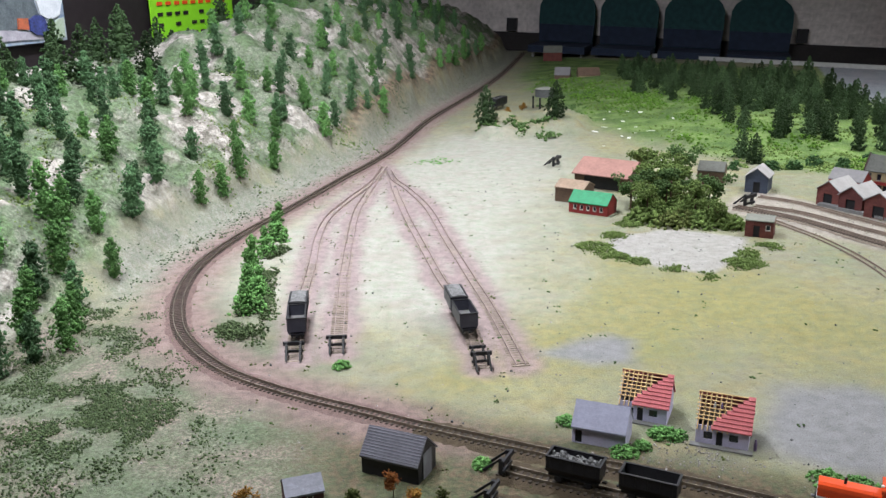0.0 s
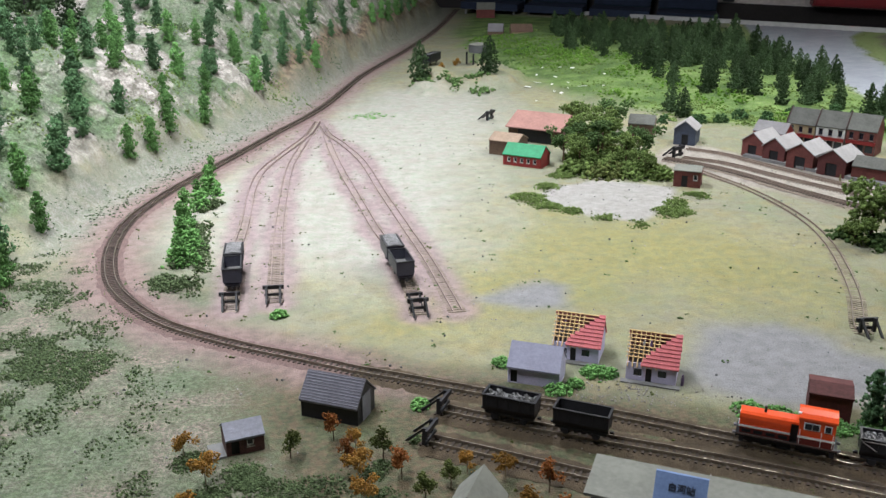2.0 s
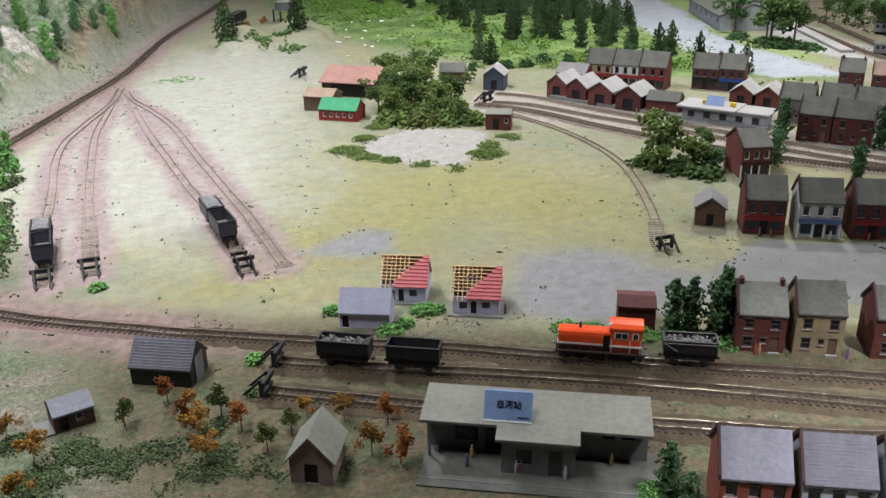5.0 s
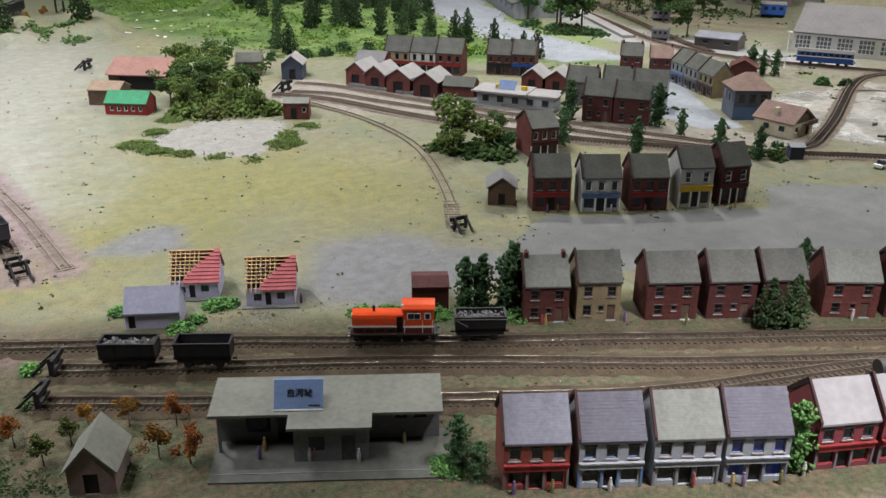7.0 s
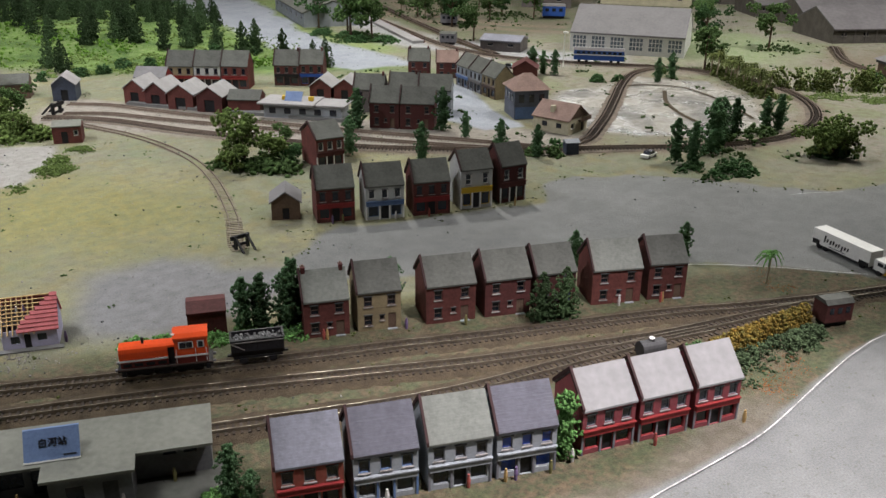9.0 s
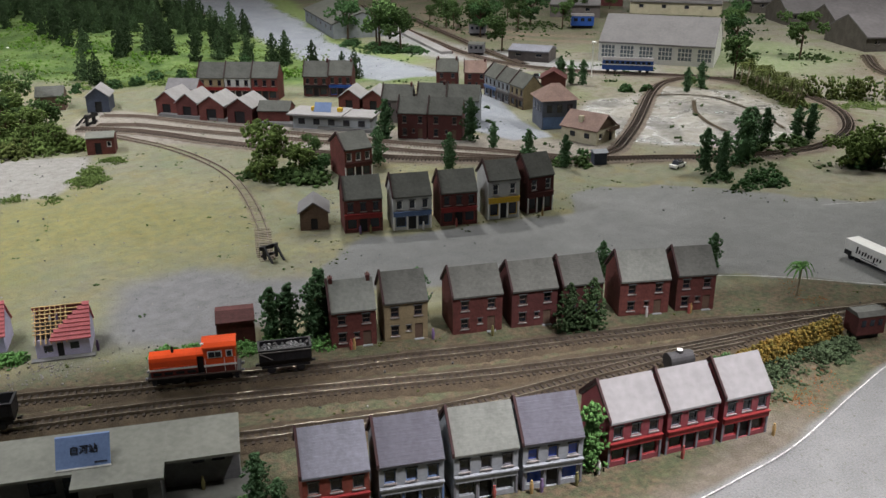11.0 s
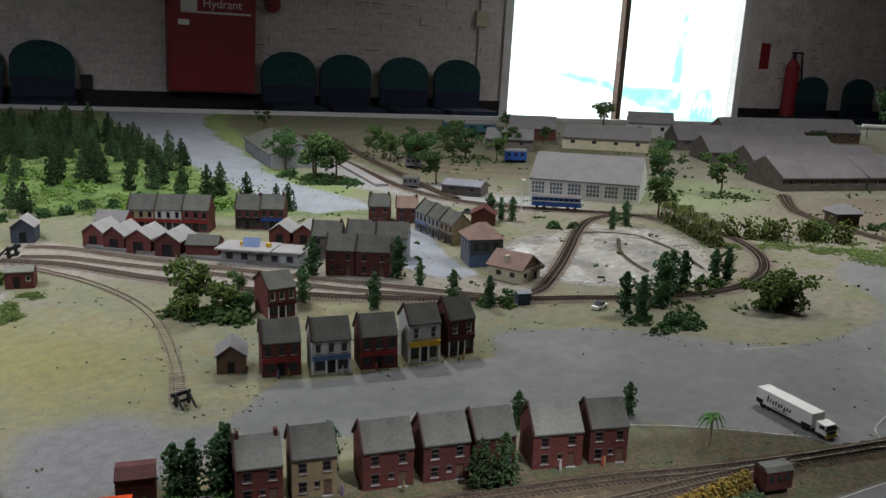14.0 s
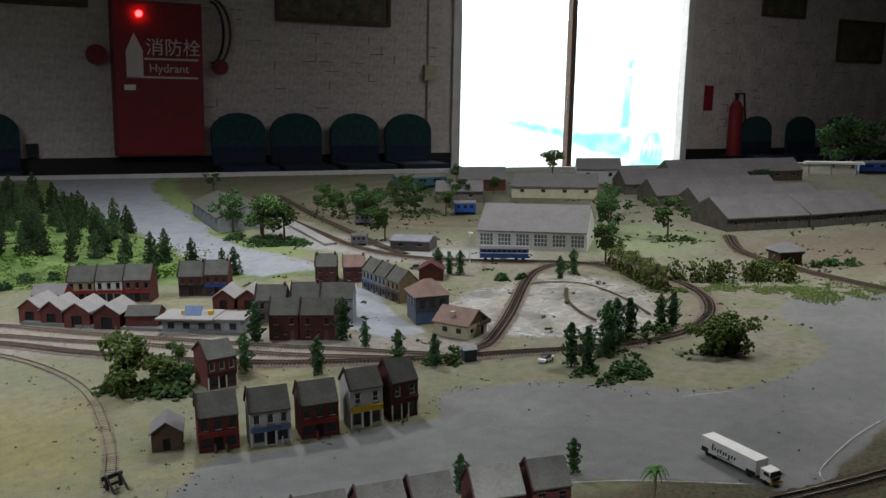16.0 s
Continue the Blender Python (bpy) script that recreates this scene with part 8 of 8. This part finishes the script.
palm(1.346, 0.647, 0.058, "single green plastic palm tree beside the road", 17, 0.075)
for k in range(26):
    u = k / 25
    palm(2.63 - 0.18 * u + 0.016 * math.sin(k * 2.3), 1.72 - 0.33 * u + 0.008 * math.sin(k * 4.1), 0.056 + 0.009 * (k * 7 % 4), "feathery palm in a row beside the loop", 17, 0.062)


def undergrowth(name, patches, size, mat, label, seed, flat=0.6, density=1.0, high=0.0, loose=0.0):
    """Low foam bushes scattered in ragged patches (x, y, radius, count)."""
    g = np.random.default_rng(seed)
    c, r = [], []
    for x, y, rad, n in patches:
        m = int(n * density)
        a, d = g.uniform(0, 6.283, m), rad * np.sqrt(g.uniform(0, 1, m)) * g.uniform(0.7, 1.2 + 0.5 * loose, m)
        px, py = x + d * np.cos(a), y + d * np.sin(a)
        if loose:
            thick = rough(px, py, 0.045) + 0.6 * rough(px + 3, py, 0.018) + 0.5 * (1 - d / rad)
            keep = thick > g.uniform(-0.32, 0.45, m) + 0.12 * loose
            px, py, d = px[keep], py[keep], d[keep]
        m = len(px)
        s = size * g.uniform(0.5, 1.5, m)
        z = height(px, py) + s * 0.25 + high * g.uniform(0, 1, m) * np.sqrt(np.maximum(0, 1 - (d / rad) ** 2))
        c += np.stack([px, py, z], 1).tolist()
        r += s.tolist()
    tagged(part(name, clump_mesh(name, c, (np.array(r) * 0.95).tolist(), mat, seed, flat, 1), mat), label, "undergrowth", kind="stuff")


hill_patches = [(x, y, rng.uniform(0.05, 0.13), 60) for x, y in [(rng.uniform(-1.5, -0.1), rng.uniform(1.2, 5.2)) for _ in range(210)] if float(inside(HILL_FOOT, np.array([x]), np.array([y]))[0]) > 0.04]
undergrowth("hill_undergrowth", hill_patches[::2], 0.0030, MOSS_DARK, "dark green foam undergrowth over the rocky hill", 1, 0.9, 3.2, loose=1.0)
undergrowth("hill_undergrowth", hill_patches[1::2], 0.0030, LEAF_FERN, "mid green foam undergrowth over the rocky hill", 2, 0.9, 4.2, loose=0.7)
bend = [(-0.46, 1.22, 0.12, 260), (-0.56, 1.15, 0.14, 280), (-0.52, 1.43, 0.09, 150), (-0.44, 1.12, 0.10, 160), (-0.34, 1.14, 0.06, 70), (-0.60, 1.55, 0.08, 120), (-0.66, 1.30, 0.15, 260), (-0.7, 1.05, 0.2, 260), (-0.36, 1.02, 0.12, 120), (-0.50, 1.0, 0.15, 160)]
undergrowth("low_undergrowth", bend, 0.0017, MOSS, "mid green foam ground cover near the track bend", 3, 0.9, 13.0, 0.004, loose=0.8)
undergrowth("low_undergrowth", bend, 0.0016, MOSS_DARK, "dark green foam ground cover near the track bend", 33, 0.9, 3.5, 0.003, loose=0.8)
undergrowth("low_undergrowth", [(-0.60, 1.75, 0.08, 90), (-0.575, 1.9, 0.08, 90), (-0.56, 2.05, 0.09, 90), (-0.53, 2.2, 0.09, 90), (-0.49, 2.35, 0.10, 90), (-0.46, 2.5, 0.10, 90), (-0.42, 2.7, 0.10, 80), (-0.38, 2.9, 0.10, 70), (-0.33, 3.1, 0.10, 70), (-0.29, 3.3, 0.10, 60), (-0.25, 3.55, 0.1, 50)], 0.0023, MOSS_DARK, "dark mossy crumbs along the foot of the hill", 34, 0.7, 3.0, loose=1.2)
undergrowth("low_undergrowth", [(-0.105, 0.882, 0.030, 120), (-0.075, 0.862, 0.032, 120), (-0.125, 0.855, 0.03, 100), (-0.04, 0.84, 0.025, 60), (0.09, 0.80, 0.03, 60), (0.06, 0.835, 0.025, 50), (-0.22, 0.87, 0.03, 60), (-0.17, 0.915, 0.022, 60), (-0.13, 0.835, 0.04, 120), (-0.02, 0.86, 0.035, 90), (0.03, 0.80, 0.04, 100), (0.05, 0.895, 0.02, 50), (0.16, 0.80, 0.03, 70), (0.085, 0.955, 0.012, 40), (0.075, 0.945, 0.010, 30)], 0.0014, MOSS, "green foam ground cover among the autumn trees", 35, 0.9, 9.0, 0.004, loose=0.2)
undergrowth("yard_bushes", [(-0.336, 1.55, 0.032, 60), (-0.350, 1.63, 0.034, 70), (-0.376, 1.71, 0.030, 70), (-0.380, 1.80, 0.034, 80), (-0.394, 1.90, 0.026, 50), (-0.398, 2.02, 0.030, 60), (-0.42, 2.14, 0.024, 40)], 0.0034, LEAF_BRIGHT, "bright green foam bushes beside the sidings", 4, 1.0, 6.5, 0.046, loose=0.15)
undergrowth("yard_bushes", [(-0.318 - 0.055 * u + 0.008 * math.sin(40 * u), 1.43 + 0.50 * u, 0.040 - 0.012 * u, 46) for u in np.linspace(0, 1, 14)] + [(-0.345, 1.47, 0.03, 50)], 0.0024, MOSS, "grey-green foam tufts beside the sidings", 5, 0.9, 9.0, 0.014, loose=0.5)
undergrowth("pond_rim", [(0.336, 1.964, 0.045, 90), (0.375, 1.90, 0.03, 50), (0.42, 1.865, 0.025, 30), (0.487, 1.815, 0.028, 45), (0.535, 1.77, 0.026, 40), (0.633, 1.853, 0.042, 90), (0.67, 1.92, 0.04, 80), (0.726, 1.974, 0.03, 60), (0.66, 1.80, 0.014, 14), (0.39, 2.06, 0.03, 40), (0.44, 2.16, 0.03, 40)], 0.0022, LEAF_FERN, "bright green foam tufts round the dry pond", 6, 0.8, 11.0, 0.008, loose=0.25)
undergrowth("field_moss", [(-0.06, 2.95, 0.06, 60), (-0.1, 2.9, 0.04, 30)], 0.0032, LEAF_BRIGHT, "loose green moss at the end of the sidings", 36, 0.6, 2.0, loose=1.0)
undergrowth("pond_thicket", [(0.50, 2.20, 0.06, 160), (0.57, 2.23, 0.07, 220), (0.63, 2.17, 0.06, 170), (0.53, 2.32, 0.06, 160), (0.62, 2.32, 0.06, 150), (0.58, 2.45, 0.05, 120), (0.68, 2.13, 0.03, 60), (0.62, 2.62, 0.05, 90)], 0.0052, LEAF_FERN, "dense olive green foam thicket behind the pond", 7, 0.9, 3.2, 0.034)
undergrowth("pond_thicket", [(0.55, 2.18, 0.07, 110), (0.60, 2.36, 0.07, 110), (0.66, 2.16, 0.03, 50)], 0.0055, LEAF_OLIVE, "mid green foam thicket behind the pond", 8, 0.9, 3.0, 0.03)
undergrowth("field_tufts", [(float(x), float(y), 0.006, 3) for x, y in zip(rng.uniform(-0.3, 0.9, 110), rng.uniform(1.12, 2.6, 110))], 0.0021, LEAF, "small dark tufts dotted over the sandy field", 9)
undergrowth("house_bushes", [(0.208, 1.150, 0.015, 26), (0.275, 1.072, 0.018, 34), (0.30, 1.085, 0.012, 20), (0.333, 1.118, 0.02, 40), (0.352, 1.115, 0.012, 20), (0.094, 1.036, 0.012, 20), (-0.13, 1.322, 0.014, 24), (0.51, 1.016, 0.02, 34), (0.54, 0.997, 0.025, 40), (0.575, 0.985, 0.02, 30), (0.648, 0.960, 0.03, 70), (0.70, 0.930, 0.03, 60), (0.60, 0.97, 0.02, 30), (0.47, 0.66, 0.02, 40)], 0.0024, LEAF_BRIGHT, "green foam bushes beside the houses", 10, 0.9, 6.0, 0.010)
undergrowth("bank_bushes", [(1.04, 0.52, 0.025, 60), (1.07, 0.50, 0.025, 60), (1.10, 0.525, 0.03, 70), (1.14, 0.515, 0.03, 70), (1.19, 0.512, 0.03, 90), (1.225, 0.512, 0.022, 90), (1.255, 0.513, 0.018, 70)], 0.0024, MOSS_DARK, "olive green foam bushes on the bank beyond the shops", 12, 0.8, 6.0, 0.012, loose=0.8)
undergrowth("bank_hedge", [(1.085 + 0.0105 * k, 0.553 - 0.0007 * k, 0.011, 34) for k in range(19)], 0.0019, YELLOW_FOAM, "yellow-olive foam hedge along the line", 13, 1.0, 8.0, 0.030)
undergrowth("bank_hedge", [(1.045, 0.560, 0.016, 50), (1.065, 0.557, 0.014, 50), (1.06, 0.535, 0.012, 40)], 0.0021, LEAF_MID, "dark green bushes at the end of the hedge", 25, 1.0, 8.0, 0.030)
undergrowth("bank_hedge", [(1.055, 0.545, 0.012, 30), (1.05, 0.52, 0.010, 24), (1.07, 0.53, 0.008, 20)], 0.0019, AUTUMN_RED, "rusty bushes beside the end shop", 26, 1.0, 7.0, 0.014, loose=0.2)
undergrowth("bank_litter", [(1.04, 0.53, 0.035, 60), (1.08, 0.47, 0.03, 40), (1.36, 0.63, 0.025, 26), (1.38, 0.66, 0.03, 20), (1.10, 0.50, 0.04, 40), (1.16, 0.49, 0.03, 30)], 0.0009, AUTUMN_RED, "rust-red leaf litter on the bank", 14, 0.4, 9.0, loose=0.5)
undergrowth("far_bushes", [(2.09, 1.17, 0.035, 40), (1.86, 1.10, 0.05, 40), (1.98, 1.16, 0.05, 40), (1.55, 1.36, 0.04, 50), (1.09, 1.70, 0.05, 80), (0.985, 1.62, 0.05, 120), (0.95, 1.68, 0.04, 80), (1.02, 1.58, 0.04, 60), (2.48, 1.80, 0.03, 40), (2.05, 2.93, 0.10, 160), (3.16, 1.84, 0.08, 60), (3.05, 2.0, 0.05, 20), (2.68, 3.3, 0.2, 70), (3.0, 3.5, 0.2, 60), (2.9, 3.05, 0.15, 60), (3.07, 1.24, 0.05, 60)], 0.0055, LEAF, "green foam bushes over the far side", 15, 0.8, 4.0, 0.02, loose=0.4)
undergrowth("far_bushes", [(2.00, 2.86, 0.06, 120), (2.04, 2.97, 0.06, 120), (1.99, 3.08, 0.05, 90), (2.09, 2.80, 0.05, 90), (1.72, 1.05, 0.05, 110), (1.79, 1.03, 0.05, 80), (2.07, 0.945, 0.032, 70), (2.09, 0.98, 0.03, 60), (2.03, 0.975, 0.03, 60), (2.22, 1.83, 0.02, 40), (2.27, 1.79, 0.02, 40), (3.14, 1.22, 0.04, 60), (3.20, 1.18, 0.03, 40), (2.97, 1.36, 0.03, 40), (1.60, 1.38, 0.03, 40)], 0.0042, LEAF_MID, "dark green foam bushes under the far trees", 24, 0.9, 5.0, 0.022, loose=0.3)
undergrowth("far_bushes", [(2.63 - 0.18 * u, 1.72 - 0.33 * u, 0.024, 24) for u in np.linspace(0, 1, 14)], 0.0040, LEAF_OLIVE, "olive undergrowth below the row of palms", 27, 1.0, 3.0, 0.030)
undergrowth("palm_hedge", [(2.60 + 0.245 * u + 0.02 * math.sin(31 * u), 1.46 - 0.235 * u + 0.02 * math.sin(47 * u), 0.030 + 0.014 * math.sin(19 * u) ** 2, 62) for u in np.linspace(0, 1, 12)], 0.0042, LEAF_OLIVE, "tall pale green hedge of palm and fern foam", 18, 1.2, 3.2, 0.062, loose=0.25)
undergrowth("palm_hedge", [(2.60 + 0.245 * u, 1.45 - 0.235 * u, 0.034, 34) for u in np.linspace(0, 1, 8)], 0.0034, LEAF_FERN, "pale fern fronds along the tall hedge", 28, 1.6, 3.0, 0.074, loose=0.2)
undergrowth("lawn_turf", [(2.56, 1.34, 0.07, 150), (2.63, 1.26, 0.08, 200), (2.71, 1.18, 0.08, 200), (2.78, 1.10, 0.08, 180), (2.85, 1.12, 0.08, 120), (2.70, 1.04, 0.06, 120), (2.80, 1.0, 0.06, 120), (2.90, 0.96, 0.06, 110), (2.48, 1.42, 0.05, 90), (3.0, 0.93, 0.06, 80)], 0.0026, LEAF_FERN, "bright green turf below the hedge", 19, 0.6, 7.0, loose=0.7)
wood_floor = [(x, y, 0.12, 40) for x, y in [(rng.uniform(0.5, 1.8), rng.uniform(2.75, 5.6)) for _ in range(90)] if float(inside(MEADOW, np.array([x]), np.array([y]))[0]) > 0]
wood_floor += [(x, y, 0.055, 50) for x, y in ((0.90, 2.86), (0.98, 2.83), (1.05, 2.82), (1.12, 2.82), (1.19, 2.84), (1.26, 2.88), (1.34, 2.92), (1.44, 2.97), (1.55, 2.88), (1.60, 2.74), (1.65, 2.62), (1.0, 2.92), (1.15, 2.93), (1.28, 2.98))]
undergrowth("wood_undergrowth", wood_floor, 0.0044, LEAF_FERN, "bright green foam undergrowth in the wood", 16, 0.8, 3.4, loose=0.9)
undergrowth("wood_undergrowth", [(0.87, 2.80, 0.03, 60), (0.97, 2.80, 0.022, 40), (1.04, 2.79, 0.025, 50), (1.12, 2.86, 0.03, 50), (1.20, 2.83, 0.02, 40), (1.31, 2.90, 0.03, 60), (1.47, 2.95, 0.025, 50), (1.57, 2.80, 0.03, 60)], 0.0042, LEAF_MID, "dark green shrubs along the edge of the wood", 37, 1.0, 4.0, 0.030, loose=0.2)
undergrowth("meadow_turf", [(0.62, 4.35, 0.20, 260), (0.80, 4.15, 0.16, 200), (0.72, 3.95, 0.16, 180), (0.58, 4.65, 0.18, 180), (1.0, 4.0, 0.15, 130), (0.95, 3.6, 0.14, 110), (1.05, 3.35, 0.12, 110), (0.48, 4.9, 0.14, 110), (0.80, 3.2, 0.10, 60), (1.15, 3.15, 0.12, 110), (1.3, 2.85, 0.10, 100), (1.5, 2.65, 0.09, 100), (1.62, 2.50, 0.07, 80)], 0.0056, material("vivid_green_turf", (0.108, 0.210, 0.034), 0.95, 0.4, 120, 0.5, spec=0.1, island=0.25), "vivid yellow-green turf clumps over the meadow", 23, 0.8, 2.2, 0.02, loose=0.6)
undergrowth("knoll_bushes", [(0.10, 3.44, 0.05, 50), (0.20, 3.43, 0.06, 70), (0.30, 3.5, 0.05, 50), (0.45, 3.75, 0.08, 60), (0.42, 4.1, 0.10, 60), (0.55, 4.4, 0.12, 60), (0.32, 3.35, 0.06, 40)], 0.007, LEAF, "green foam bushes round the knoll by the two conifers", 17, 0.7, 2.4, 0.012, loose=0.6)
verge_spots = []
for pts in [t[0] for t in TRACKS]:
    for q in spline(pts, 0.035):
        for _ in range(2):
            side = rng.choice([-1, 1]) * rng.uniform(0.026, 0.075)
            verge_spots.append((q[0] + side * rng.uniform(-1, 1), q[1] + side, 0.010, int(rng.integers(1, 5))))
road_spots = [(p[0] + rng.normal(0, 0.012), p[1] + rng.normal(0, 0.012), 0.012, 3) for ring in (ASPHALT[:12], QUARRY, RIVER[:14], POND) for p in spline(ring, 0.03) if p[0] * OUT.x + p[1] * OUT.y < EDGE - 0.1]
far_spots = [(float(x), float(y), 0.03, 4) for x, y in zip(rng.uniform(1.5, 4.2, 260), rng.uniform(0.7, 3.8, 260)) if x * OUT.x + y * OUT.y < EDGE - 0.2 and float(inside(ASPHALT, np.array([x]), np.array([y]))[0]) < 0 and float(inside(RIVER, np.array([x]), np.array([y]))[0]) < 0]
undergrowth("verge_tufts", verge_spots[::2] + road_spots, 0.0019, LEAF_OLIVE, "olive and brown tufts along tracks and road edges", 21, 0.7)
undergrowth("far_tufts", far_spots, 0.0055, LEAF, "green tufts scattered over the far ground", 22, 0.7)
grit = Mesh()
for k in range(1000):
    x, y = rng.uniform(-0.75, 2.1), rng.uniform(0.45, 2.8)
    s = 0.0006 + 0.0016 * rng.uniform() ** 2
    grit.box(-s, -s * 0.7, -s * 0.5, s, s * 0.7, s * 0.6, pose(x, y, ground_z(x, y) + s * 0.3, *rng.uniform(0, 90, 3)))
tagged(part("grit", grit, DARK_GREY_WALL), "dark specks of grit scattered over the ground", "grit", kind="stuff")
chips = Mesh()
for k in range(900):
    if k < 260:
        x, y = rng.normal(0.37, 0.06), rng.normal(1.07, 0.022)
    else:
        x, y = rng.uniform(-0.6, 1.0), rng.uniform(0.75, 2.6)
    s = 0.0005 + 0.0011 * rng.uniform() ** 2
    chips.box(-s, -s * 0.8, -s * 0.5, s, s * 0.8, s * 0.6, pose(x, y, ground_z(x, y) + s * 0.3, *rng.uniform(0, 90, 3)))
tagged(part("stone_chips", chips, SILL), "pale stone chips strewn over the field and by the houses", "stone chips", kind="stuff")
scraps = Mesh()
for k in range(20):
    x, y, s = rng.normal(0.66, 0.11), rng.normal(3.5, 0.28), rng.uniform(0.003, 0.011)
    scraps.box(-s, -s * 0.7, 0, s, s * 0.7, 0.0012, pose(x, y, ground_z(x, y) + 0.004, rng.uniform(-12, 12), rng.uniform(-12, 12), rng.uniform(0, 180)))
tagged(part("plaster_scraps", scraps, WHITE_PAINT), "white plaster scraps strewn over the meadow", "scraps", kind="stuff")
